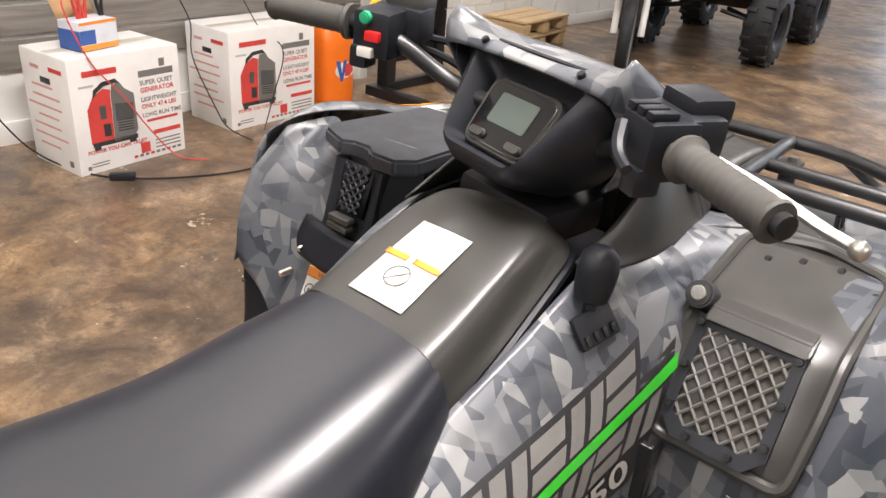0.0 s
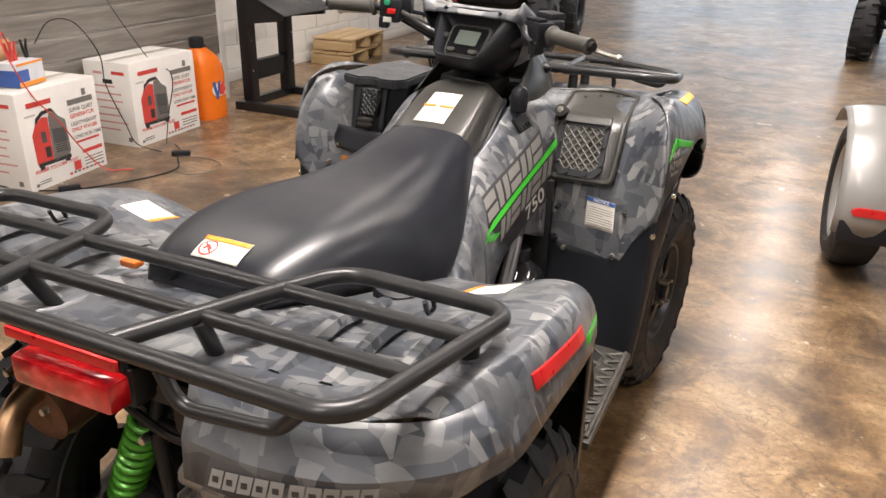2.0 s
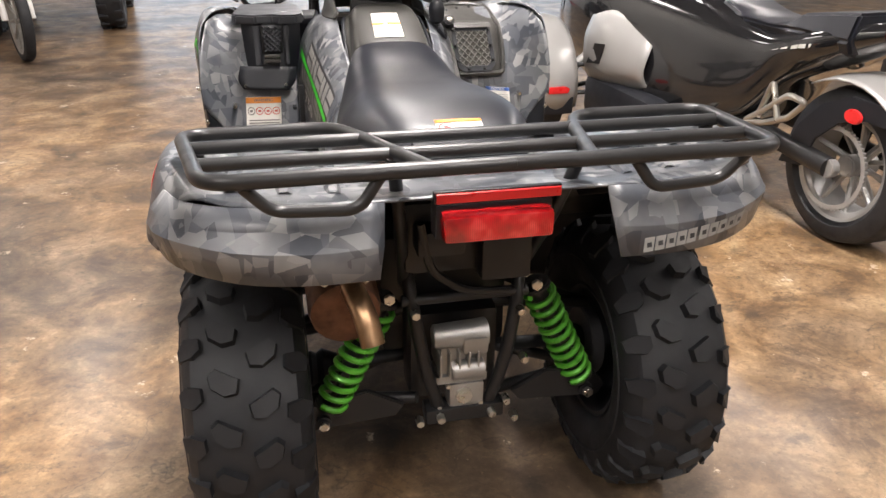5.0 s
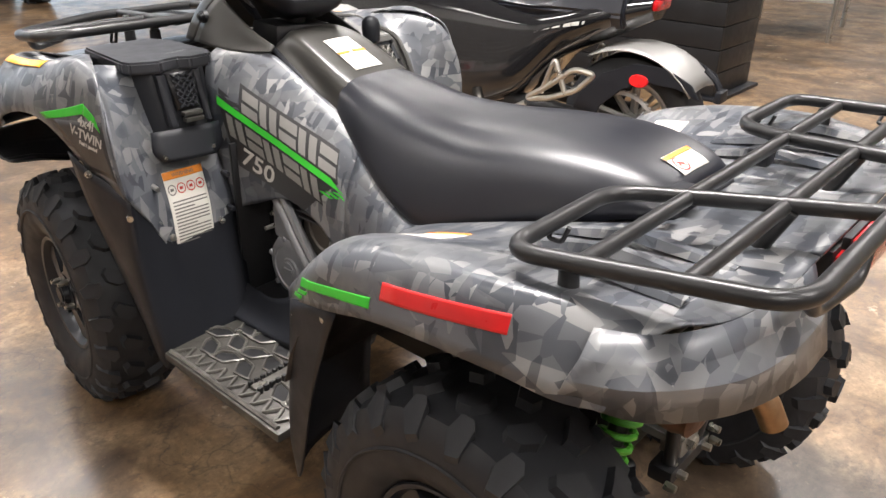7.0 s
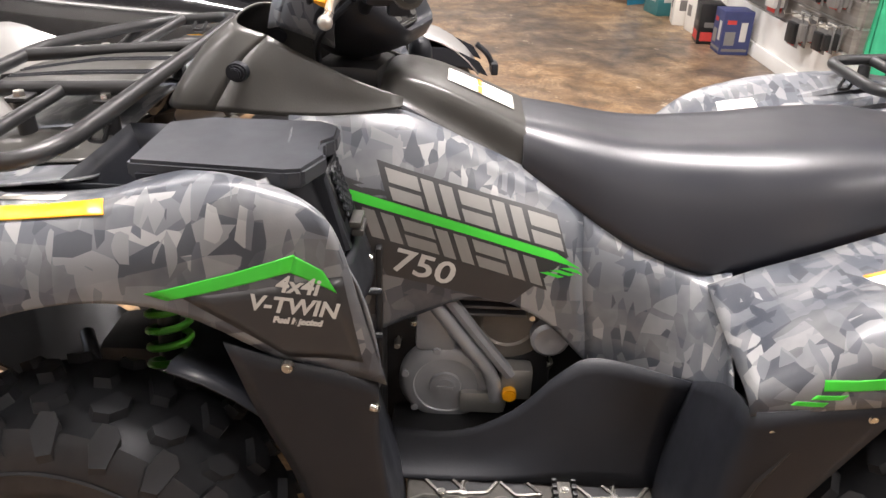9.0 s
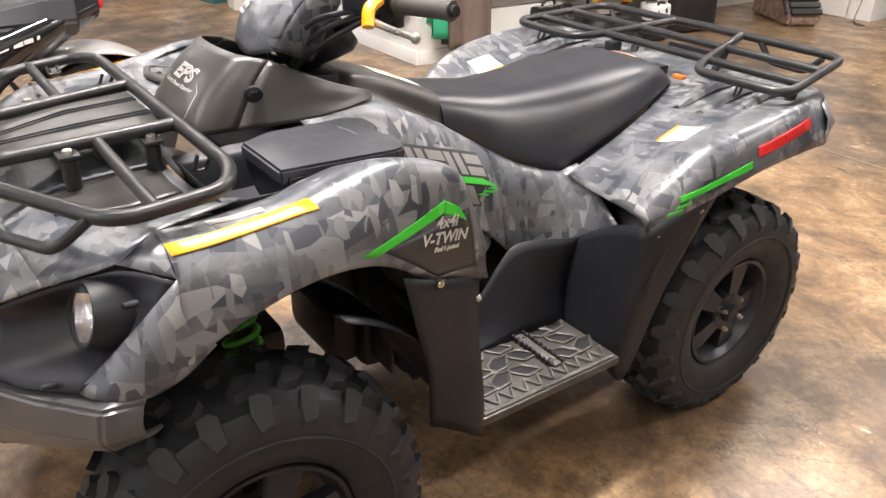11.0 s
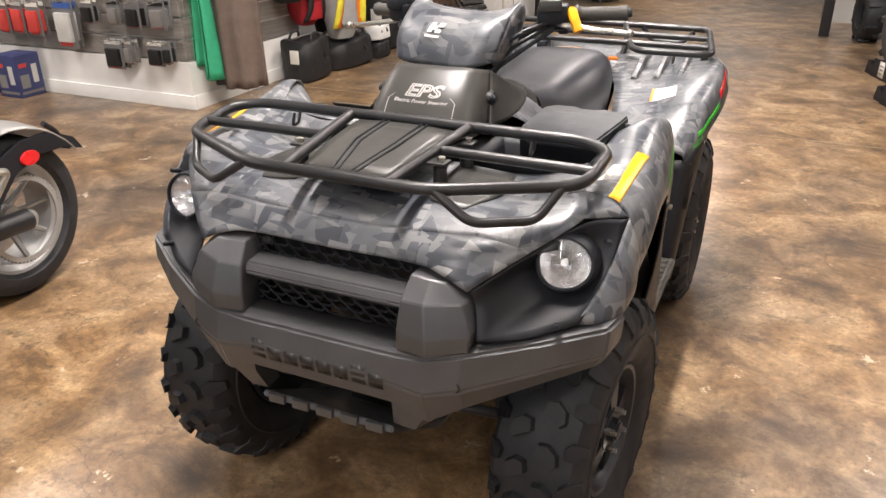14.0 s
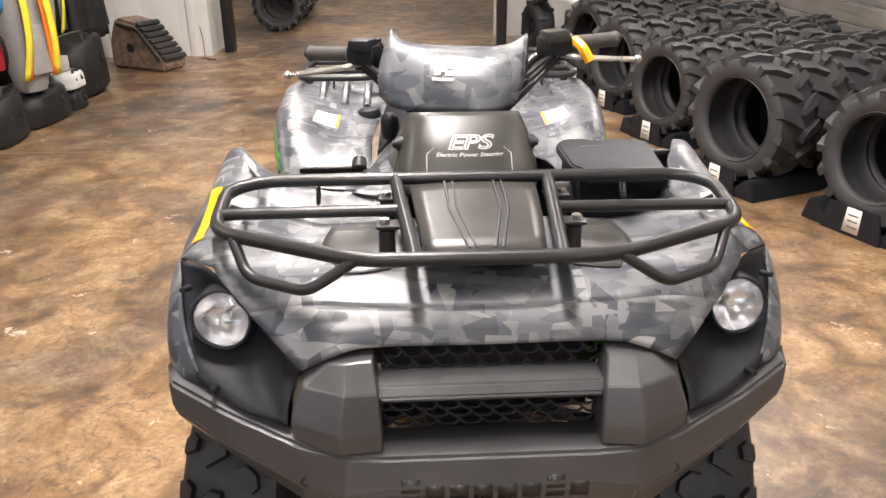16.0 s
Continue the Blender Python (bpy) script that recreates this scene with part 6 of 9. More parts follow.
vt = tree_of(vis)
bm = bmesh.new()
sheet((0.022, 0.45, 1.136), (-0.022, 0.45, 1.136), (-0.022, 0.45, 1.141), (0.022, 0.45, 1.141), 2, bm)
for x0, x1, z0, z1 in ((0.020, 0.006, 1.146, 1.166), (0.006, -0.004, 1.152, 1.160), (-0.004, -0.020, 1.158, 1.166), (-0.004, -0.020, 1.146, 1.154)):
    sheet((x0, 0.45, z0), (x1, 0.45, z0), (x1, 0.45, z1), (x0, 0.45, z1), 2, bm)
part("pale_mark", drape(bm, vt, (0, -1, 0), 0.008), PALE, vis)
bm = bmesh.new()
for s, _ in BOTH:
    tube(bm, [(s * 0.095, 0.45, 1.185), (s * 0.070, 0.45, 1.13), (s * 0.075, 0.45, 1.08)], 0.003, 0.01, 5)
part("visor_crease", drape(bm, vt, (0, -1, 0), 0.001), CAMO, vis)

# gear lever on the right, key switch beside the vent
bm = bmesh.new()
tube(bm, [(0.170, 0.196, 0.895), (0.166, 0.197, 0.945)], 0.008, 0, 8)
gl = part("gear_lever", bm, FRAME, quad, "black gear lever with a rounded knob")
bm = bmesh.new()
m = Matrix.Translation((0.165, 0.198, 0.940)) @ Matrix.Rotation(radians(-8), 4, "X")
lathe(bm, [(0.010, 0), (0.020, 0.006), (0.0225, 0.022), (0.024, 0.042), (0.021, 0.058), (0.012, 0.067), (0.002, 0.069)], m, 20)
part("knob", bm, BLACK, gl)
tilt = Matrix.Translation((0.180, 0.192, 0.918)) @ Matrix.Rotation(radians(52), 4, "Y") @ Matrix.Rotation(radians(12), 4, "X")
part("gate_plate", box(bmesh.new(), (0, 0, 0), (0.040, 0.060, 0.008), 0.003, tilt), BLACK, quad)
for k in range(4):
    part("gate_notch", box(bmesh.new(), (0.010, -0.022 + 0.014 * k, 0.005), (0.012, 0.006, 0.004), 0.001, tilt), FRAME, quad)
bm = bmesh.new()
cyl(bm, (0.236, 0.365, 0.912), (0.236, 0.335, 0.930), 0.019, 0.017, 20, 0.003)
part("lock_ring", bm, FRAME, quad)
bm = bmesh.new()
cyl(bm, (0.236, 0.345, 0.926), (0.236, 0.330, 0.934), 0.010, 0.009, 14, 0.002)
part("lock_core", bm, ZINC, quad)

# -- storage box on the left, vented panel on the right --
tb = new("storage_box")
tb.parent = quad
tagged(tb, label="black plastic storage box with a vented latch")
bm = bmesh.new()
rings = []
for z, xa, xb, ya, yb in ((0.945, -0.430, -0.236, 0.324, 0.52), (0.91, -0.428, -0.238, 0.312, 0.52), (0.86, -0.424, -0.244, 0.296, 0.51), (0.805, -0.420, -0.252, 0.282, 0.49), (0.785, -0.420, -0.258, 0.276, 0.48), (0.756, -0.415, -0.275, 0.268, 0.47)):
    rings.append([V(xa, yb, z), V(xa, ya + 0.05, z), V(xa + 0.030, ya + 0.010, z), V(xa + 0.050, ya, z), V(xb - 0.035, ya, z), V(xb, ya + 0.04, z), V(xb, yb, z)])
loft(rings, bm)
part("box_body", bm, BLACK, tb, "", 30)
bm = bmesh.new()
lid = [(-0.420, 0.533), (-0.447, 0.345), (-0.436, 0.322), (-0.372, 0.300), (-0.352, 0.312), (-0.322, 0.314), (-0.300, 0.298), (-0.250, 0.300), (-0.226, 0.330), (-0.226, 0.480), (-0.256, 0.533)]
prism(bm, lid, "z", 0.934, 0.961, 0.005)
part("box_lid", bm, plain("lid_plastic", (0.034, 0.036, 0.042), 0.42, 0, (300, 0.10, 0.001)), tb, "bluish charcoal lid with a bevelled edge", 30)
# two upright ribs frame the latch
for x0, x1 in ((-0.384, -0.362), (-0.292, -0.276)):
    bm = loft([[V(a, y, z) for a, y in ((x0, 0.305 - 0.25 * (0.93 - z)), (x0 + 0.004, 0.304 - 0.30 * (0.93 - z)), (x1 - 0.004, 0.304 - 0.30 * (0.93 - z)), (x1, 0.305 - 0.25 * (0.93 - z)), (x1, 0.345 - 0.25 * (0.93 - z)), (x0, 0.345 - 0.25 * (0.93 - z)))] for z in (0.93, 0.88, 0.82)])
    part("box_rib", bm, BLACK, tb, "", 30)
bm = surf([[(-0.430, 0.282, 0.815), (-0.345, 0.272, 0.814), (-0.262, 0.278, 0.810)], [(-0.440, 0.268, 0.776), (-0.350, 0.259, 0.774), (-0.268, 0.262, 0.768)], [(-0.424, 0.258, 0.750), (-0.355, 0.250, 0.747), (-0.292, 0.252, 0.744)]], 3, 3)
part("box_skirt", bm, BLACK, tb, "", 40, 0.010)
for x in (-0.418, -0.296):
    bm = bmesh.new()
    cyl(bm, (x, 0.266, 0.764), (x, 0.250, 0.762), 0.006, 0.005, 8, 0.001)
    part("screw", bm, ZINC, tb)


def lattice(bm, a, b, c, d, nu, nv, r):
    """Crossed diagonal wires in a four-cornered field."""
    a, b, c, d = (Vector(q) for q in (a, b, c, d))

    def at(u, v):
        return a.lerp(b, u).lerp(d.lerp(c, u), v)
    for k in range(-nv, nu + nv + 1):
        for sg in (1, -1):
            u0, u1 = k / nu, k / nu + sg * nv / nu
            t0, t1 = 0.0, 1.0
            du = u1 - u0
            lo, hi = sorted(((0 - u0) / du, (1 - u0) / du))
            t0, t1 = max(t0, lo), min(t1, hi)
            if t1 - t0 > 0.04:
                tube(bm, [at(u0 + du * t0, t0), at(u0 + du * t1, t1)], r, 0, 5)


bm = bmesh.new()
lattice(bm, (-0.350, 0.278, 0.858), (-0.306, 0.277, 0.858), (-0.298, 0.300, 0.928), (-0.354, 0.301, 0.928), 3, 5, 0.0030)
part("vent_lattice", bm, BLACK, tb)
bm = grid([[V(-0.360, 0.3065, 0.930), V(-0.292, 0.3065, 0.930)], [V(-0.356, 0.284, 0.852), V(-0.300, 0.284, 0.852)]])[0]
part("vent_back", bm, FRAME, tb, "", 40, 0.004)
for k in range(2):
    bm = box(bmesh.new(), (-0.330, 0.268 - 0.003 * k, 0.846 - 0.013 * k), (0.046, 0.018, 0.010), 0.003)
    part("latch_bar", bm, CHAR, tb)

vp = new("vent_panel")
vp.parent = quad
tagged(vp, label="black plastic vent panel with a diamond mesh")
def pan_y(z):
    """Depth of the sloping panel at height z."""
    return 0.268 + 0.085 * ((z - 0.765) / 0.14) ** 1.3 if z < 0.905 else 0.353 + 0.155 * (z - 0.905) / 0.04


PAN = [[(0.218 + 0.004 * k, pan_y(z) + 0.010, z - 0.004), (0.222 + 0.004 * k, pan_y(z), z), (0.320, pan_y(z) + 0.006, z), (0.402, pan_y(z) + 0.010, z), (0.408, pan_y(z) + 0.022, z - 0.004)]
       for k, z in ((5, 0.765), (4, 0.80), (3, 0.85), (2, 0.90), (1, 0.925), (0, 0.945))]
shell = part("panel_shell", surf(PAN, 4, 2), CHAR, vp, "smoky charcoal panel shell", 40, 0.003)
edge = [(0.240, 0.768), (0.228, 0.85), (0.222, 0.905), (0.218, 0.944), (0.312, 0.950), (0.404, 0.944), (0.406, 0.905), (0.408, 0.85), (0.404, 0.768)]
bm = tube(None, [(x, pan_y(z) - 0.001, z) for x, z in edge], 0.008, 0.02, 8, True)
part("panel_rim", bm, CHAR, vp)


def on_plate(u, v, off=0.0):
    """A place on the mesh plate, u across and v up."""
    z = 0.785 + 0.120 * v
    return V(0.248 + 0.130 * u - 0.006 * v, pan_y(0.785) + (pan_y(0.905) - pan_y(0.785)) * v - 0.012 - off, z)


plate_edge = [(0.0, 0.10), (0.0, 1.0), (1.0, 1.0), (1.0, 0.10), (0.84, -0.06), (0.16, -0.06)]
inner = [(0.10, 0.14), (0.10, 0.90), (0.90, 0.90), (0.90, 0.14), (0.78, 0.06), (0.22, 0.06)]
rings = [[on_plate(u, v, -0.012) for u, v in plate_edge], [on_plate(u, v) for u, v in plate_edge], [on_plate(u, v) for u, v in inner], [on_plate(u, v, -0.012) for u, v in inner]]
part("vent_rim", grid(rings, None, True)[0], BLACK, vp, "", 30)
bm = bmesh.new()
lattice(bm, on_plate(0.08, 0.04, -0.003), on_plate(0.92, 0.04, -0.003), on_plate(0.92, 0.92, -0.003), on_plate(0.08, 0.92, -0.003), 5, 5, 0.0024)
part("vent_lattice", bm, plain("mesh_grey", (0.13, 0.125, 0.115), 0.42, 0.3), vp, "grey diamond mesh")
bm = sheet(on_plate(0.06, 0.0, -0.0085), on_plate(0.94, 0.0, -0.0085), on_plate(0.94, 0.95, -0.0085), on_plate(0.06, 0.95, -0.0085), 4)
# mottled brown-grey sheet behind the mesh
part("vent_back", bm, plain("vent_back_mottle", (0.06, 0.054, 0.047), 0.8, 0, (120, 0.4, 0.002), 0.5, 40), vp)
bm = bmesh.new()
prism(bm, [(0.330, 0.902), (0.352, 0.902), (0.372, 0.922), (0.345, 0.918)], "x", 0.250, 0.374, 0.003)
part("vent_shelf", bm, CHAR, vp)
for u, v in ((0.05, 0.20), (0.05, 0.55), (0.05, 0.93), (0.95, 0.93), (0.95, 0.55), (0.95, 0.20), (0.30, 0.0), (0.70, 0.0)):
    q = on_plate(u, v)
    part("screw", cyl(bmesh.new(), q, q + V(0, -0.008, 0.004), 0.0055, 0.0045, 8, 0.001), FRAME, vp)
for x, z in ((0.250, 0.768), (0.392, 0.768), (0.300, 0.940), (0.345, 0.942), (0.395, 0.936), (0.262, 0.936), (0.234, 0.82)):
    q = V(x, pan_y(z) - 0.006, z + 0.002)
    part("screw", cyl(bmesh.new(), q + V(0, 0.008, -0.004), q, 0.0055, 0.0045, 8, 0.001), FRAME, vp)

# -- engine, frame, suspension --
CASTGREY = plain("cast_grey_paint", (0.30, 0.305, 0.32), 0.40, 0.4, (160, 0.2, 0.001))
# added black blocks fill the dark interior and stop views through it
for bc, bs, bv in (((0, 0.10, 0.43), (0.34, 0.34, 0.30), 0.03), ((0, -0.35, 0.48), (0.30, 0.60, 0.30), 0.03), ((0, 0.62, 0.64), (0.20, 0.46, 0.22), 0.03), ((0, 0.62, 0.34), (0.16, 0.40, 0.16), 0.03), ((0, 0.26, 0.70), (0.24, 0.48, 0.36), 0.03), ((0, 0.04, 0.62), (0.26, 0.30, 0.16), 0.03), ((0, 0.26, 0.46), (0.26, 0.14, 0.34), 0.03), ((0.22, 0.05, 0.37), (0.14, 0.36, 0.10), 0.02), ((-0.22, 0.05, 0.35), (0.14, 0.36, 0.06), 0.02)):
    part("inner_body", box(bmesh.new(), bc, bs, bv), FRAME, quad, "plain black block filling the inside of the machine")
for s, _ in BOTH:
    eng = bmesh.new()
    m = Matrix.Translation((s * 0.165, 0.130, 0.447)) @ Matrix.Rotation(s * radians(90), 4, "Y")
    lathe(eng, [(0.088, 0.0), (0.088, 0.018), (0.080, 0.030), (0.074, 0.034), (0.060, 0.036), (0.058, 0.033), (0.030, 0.033), (0.028, 0.038), (0.010, 0.038)], m, 32)
    box(eng, (s * 0.178, 0.15, 0.565), (0.04, 0.075, 0.09), 0.012)
    cyl(eng, (s * 0.19, 0.130, 0.447), (s * 0.206, 0.130, 0.447), 0.022, 0.020, 20, 0.002)
    box(eng, (s * 0.206, 0.130, 0.447), (0.006, 0.030, 0.007), 0.001)
    e = part("engine_cover", eng, CASTGREY, quad, "grey cast engine cover")
    for k in range(6):
        a = 2 * math.pi * k / 6 + 0.3
        y, z = 0.130 + 0.078 * math.cos(a), 0.447 + 0.078 * math.sin(a)
        part("cover_bolt", cyl(bmesh.new(), (s * 0.18, y, z), (s * 0.202, y, z), 0.008, 0.007, 8, 0.001), CASTGREY, e)
    bm = bmesh.new()
    tube(bm, [(s * 0.200, 0.165, 0.640), (s * 0.205, 0.105, 0.560), (s * 0.205, 0.045, 0.480), (s * 0.205, 0.035, 0.425)], 0.014, 0.03, 10)
    tube(bm, [(s * 0.200, 0.135, 0.645), (s * 0.203, 0.08, 0.570), (s * 0.203, 0.012, 0.480)], 0.012, 0.03, 8)
    part("coolant_pipe", bm, CASTGREY, quad)
    bm = bmesh.new()
    m = Matrix.Translation((s * 0.175, -0.055, 0.555)) @ Matrix.Rotation(s * radians(90), 4, "Y")
    lathe(bm, [(0.035, 0), (0.035, 0.022), (0.028, 0.028), (0.012, 0.028), (0.004, 0.024)], m, 20)
    part("pump_cover", bm, CASTGREY, quad)
    bm = bmesh.new()
    m = Matrix.Translation((s * 0.150, 0.02, 0.575)) @ Matrix.Rotation(s * radians(90), 4, "Y")
    lathe(bm, [(0.085, 0), (0.085, 0.012), (0.078, 0.022), (0.050, 0.028), (0.046, 0.024), (0.010, 0.024)], m, 32)
    part("clutch_housing", bm, plain("warm_housing", (0.13, 0.115, 0.10), 0.5, 0.4, (160, 0.2, 0.001)), quad)
    for k, (y, z) in enumerate(((0.21, 0.36), (0.17, 0.352), (0.09, 0.40), (0.03, 0.50), (-0.09, 0.57), (0.22, 0.53), (-0.02, 0.60), (0.19, 0.58), (-0.06, 0.50))):
        part("engine_bolt", cyl(bmesh.new(), (s * 0.17, y, z), (s * 0.200, y, z), 0.007, 0.006, 6, 0.001), ZINC, quad)
    bm = bmesh.new()
    for k in range(5):
        box(bm, (s * 0.168, 0.065 + 0.004 * k, 0.60 + 0.016 * k), (0.05, 0.15, 0.006), 0.002)
    part("cylinder_fin", bm, DARKALLOY, quad)
    bm = bmesh.new()
    box(bm, (s * 0.185, 0.06, 0.415), (0.05, 0.09, 0.05), 0.014)
    box(bm, (s * 0.19, 0.0, 0.46), (0.04, 0.06, 0.07), 0.012)
    part("sump_casting", bm, ALLOY, quad, "bright cast alloy casing")
bm = bmesh.new()
cyl(bm, (-0.205, 0.012, 0.445), (-0.225, 0.012, 0.445), 0.014, 0.013, 14, 0.003)
part("oil_cap", bm, YELLOW, quad, "yellow oil filler cap")
# added dark sheets hide the floor in the gap beside the engine
for s, _ in BOTH:
    part("inner_panel", box(bmesh.new(), (s * 0.185, 0.245, 0.54), (0.15, 0.010, 0.44), 0.003), FRAME, quad, "black backing added before the engine to close the gap")


def coil(bm, a, b, R, r, turns, n=14):
    a, b = Vector(a), Vector(b)
    d = (b - a).normalized()
    u = d.orthogonal().normalized()
    w = d.cross(u)
    pts = [a.lerp(b, k / (turns * n)) + R * (math.cos(2 * math.pi * k / n) * u + math.sin(2 * math.pi * k / n) * w) for k in range(int(turns * n) + 1)]
    return tube(bm, pts, r, 0, 7)


def shock(top, bottom, R, turns):
    t, b = Vector(top), Vector(bottom)
    d = (b - t).normalized()
    bm = bmesh.new()
    cyl(bm, t, t.lerp(b, 0.60), R * 0.58, None, 16, 0.003)
    cyl(bm, t.lerp(b, 0.5), b, R * 0.30, None, 12)
    cyl(bm, t + d * 0.012, t + d * 0.024, R * 1.05, None, 20, 0.003)
    cyl(bm, b - d * 0.040, b - d * 0.028, R * 1.05, None, 20, 0.003)
    cyl(bm, b - V(0, 0.02, 0), b + V(0, 0.02, 0), 0.016, None, 12)
    sh = part("shock_absorber", bm, FRAME, quad, "black shock absorber with a bright green coil spring")
    part("spring", coil(bmesh.new(), t + d * 0.026, b - d * 0.042, R, 0.0068, turns), SPRING, sh, "bright green coil spring")
    for q in (t, b):
        bm = bmesh.new()
        cyl(bm, q + V(0, -0.036, 0), q + V(0, -0.022, 0), 0.012, 0.011, 6, 0.002)
        part("bolt", bm, ZINC, sh)


for s, _ in BOTH:
    shock((s * 0.153, -0.800, 0.578), (s * 0.296, -0.790, 0.284), 0.031, 10)
    shock((s * 0.220, 0.582, 0.740), (s * 0.310, 0.572, 0.420), 0.034, 9)
    for (y0, y1, z0, z1) in ((-0.70, -0.66, 0.30, 0.25), (-0.58, -0.62, 0.46, 0.40), (0.60, 0.63, 0.30, 0.26), (0.70, 0.66, 0.46, 0.40)):
        bm = bmesh.new()
        tube(bm, [(s * 0.09, y0 - 0.08, z0), (s * 0.36, y1, z1)], 0.014, 0, 10)
        tube(bm, [(s * 0.09, y0 + 0.12, z0), (s * 0.36, y1, z1)], 0.014, 0, 10)
        part("suspension_arm", bm, FRAME, quad)
    bm = bmesh.new()
    prism(bm, [(0.12, 0.300), (0.20, 0.345), (0.315, 0.325), (0.345, 0.285), (0.33, 0.26), (0.14, 0.272)] if s > 0 else [(-0.12, 0.300), (-0.20, 0.345), (-0.315, 0.325), (-0.345, 0.285), (-0.33, 0.26), (-0.14, 0.272)], "y", -0.80, -0.785, 0.003)
    part("arm_guard", bm, FRAME, quad)
    for y in (-0.642, 0.642):
        bm = bmesh.new()
        cyl(bm, (s * 0.06, y, 0.33), (s * 0.40, y, 0.309), 0.016, None, 12)
        m = Matrix.Translation((s * 0.30, y, 0.315)) @ Matrix.Rotation(radians(90), 4, "Y")
        lathe(bm, [(0.018, -0.05), (0.040, -0.03), (0.032, -0.02), (0.042, -0.008), (0.034, 0.004), (0.044, 0.018), (0.030, 0.05)], m, 18)
        part("drive_shaft", bm, RUBBER, quad)
        bm = bmesh.new()
        cyl(bm, (s * 0.345, y, 0.309), (s * 0.375, y, 0.309), 0.085, 0.085, 28, 0.003)
        part("brake_disc", bm, DARKALLOY, quad)
# rear final drive, frame tubes
bm = bmesh.new()
box(bm, (0.0, -0.790, 0.420), (0.105, 0.10, 0.085), 0.016)
fd = part("final_drive", bm, ALLOY, quad, "cast alloy rear final drive")
for nm, c, sz, bv in (("lower_cover", (0.004, -0.828, 0.340), (0.078, 0.05, 0.066), 0.012), ("joint_flange", (-0.014, -0.815, 0.383), (0.125, 0.07, 0.020), 0.006), ("breather_boss", (0.020, -0.835, 0.465), (0.055, 0.05, 0.040), 0.010)):
    part(nm, box(bmesh.new(), c, sz, bv), ALLOY, fd)
part("input_housing", cyl(bmesh.new(), (-0.065, -0.825, 0.478), (0.050, -0.825, 0.478), 0.026, 0.031, 16, 0.003), ALLOY, fd)
part("side_boss", cyl(bmesh.new(), (-0.03, -0.845, 0.405), (0.04, -0.845, 0.405), 0.022, 0.022, 14, 0.003), ALLOY, fd)
for k in range(5):
    part("cooling_rib", box(bmesh.new(), (-0.055 + 0.02 * k, -0.848, 0.425), (0.004, 0.03, 0.06), 0.001), ALLOY, fd)
for k in range(6):
    bm = bmesh.new()
    a = V(-0.055 + 0.018 * k, -0.856, 0.318 + 0.026 * ((k * 2) % 5))
    cyl(bm, a + V(0, 0.01, 0), a, 0.006, 0.005, 6, 0.001)
    part("bolt", bm, ZINC, fd)
bm = bmesh.new()
cyl(bm, (-0.004, -0.845, 0.346), (-0.004, -0.866, 0.346), 0.019, 0.017, 8, 0.003)
part("drain_plug", bm, ZINC, fd)
for s, _ in BOTH:
    bm = bmesh.new()
    tube(bm, [(s * 0.110, -0.70, 0.72), (s * 0.115, -0.835, 0.60), (s * 0.085, -0.85, 0.42), (s * 0.055, -0.84, 0.315)], 0.014, 0.05, 10)
    part("frame_tube", bm, FRAME, quad)
bm = bmesh.new()
tube(bm, [(-0.130, -0.835, 0.575), (0.130, -0.835, 0.575)], 0.012, 0, 10)
box(bm, (0, -0.835, 0.300), (0.17, 0.05, 0.035), 0.006)
box(bm, (0, -0.70, 0.38), (0.20, 0.10, 0.22), 0.02)
box(bm, (0.0, -0.80, 0.72), (0.26, 0.14, 0.15), 0.02)
box(bm, (0.06, -0.885, 0.690), (0.10, 0.05, 0.10), 0.012)
box(bm, (-0.07, -0.90, 0.735), (0.09, 0.06, 0.05), 0.010)
tube(bm, [(-0.11, -0.93, 0.78), (-0.09, -0.92, 0.68), (-0.02, -0.90, 0.62), (0.08, -0.88, 0.60)], 0.008, 0.03, 8)
part("frame_bridge", bm, FRAME, quad)
for k, (x, z) in enumerate(((-0.055, 0.302), (0.055, 0.302), (-0.10, 0.300), (0.105, 0.285), (0.085, 0.330), (-0.108, 0.560), (0.108, 0.545), (0.12, 0.430), (0.10, 0.660))):
    bm = bmesh.new()
    cyl(bm, (x, -0.855, z), (x, -0.878, z), 0.0095, 0.0085, 6, 0.001)
    part("frame_bolt", bm, ZINC, quad)
# exhaust
bm = bmesh.new()
m = Matrix.Translation((-0.250, -0.640, 0.664)) @ Matrix.Rotation(radians(97), 4, "X")
lathe(bm, [(0.030, -0.02), (0.060, 0.02), (0.066, 0.05), (0.066, 0.29), (0.062, 0.300), (0.062, 0.312), (0.050, 0.318), (0.030, 0.320), (0.012, 0.318)], m, 28)
ex = part("exhaust_muffler", bm, RUST, quad, "rust-brown exhaust muffler with a bent tail pipe")
bm = bmesh.new()
tube(bm, [(-0.240, -0.940, 0.680), (-0.232, -0.990, 0.676), (-0.222, -1.022, 0.655), (-0.214, -1.042, 0.612)], 0.021, 0.03, 16)
part("tail_pipe", bm, BRONZE, ex, "bronze heat-tinted tail pipe")
for q in ((-0.215, -0.955, 0.645), (-0.285, -0.955, 0.70), (-0.215, -0.955, 0.70)):
    bm = bmesh.new()
    cyl(bm, q, (q[0], q[1] - 0.016, q[2]), 0.008, 0.007, 6, 0.001)
    part("bolt", bm, ZINC, ex)
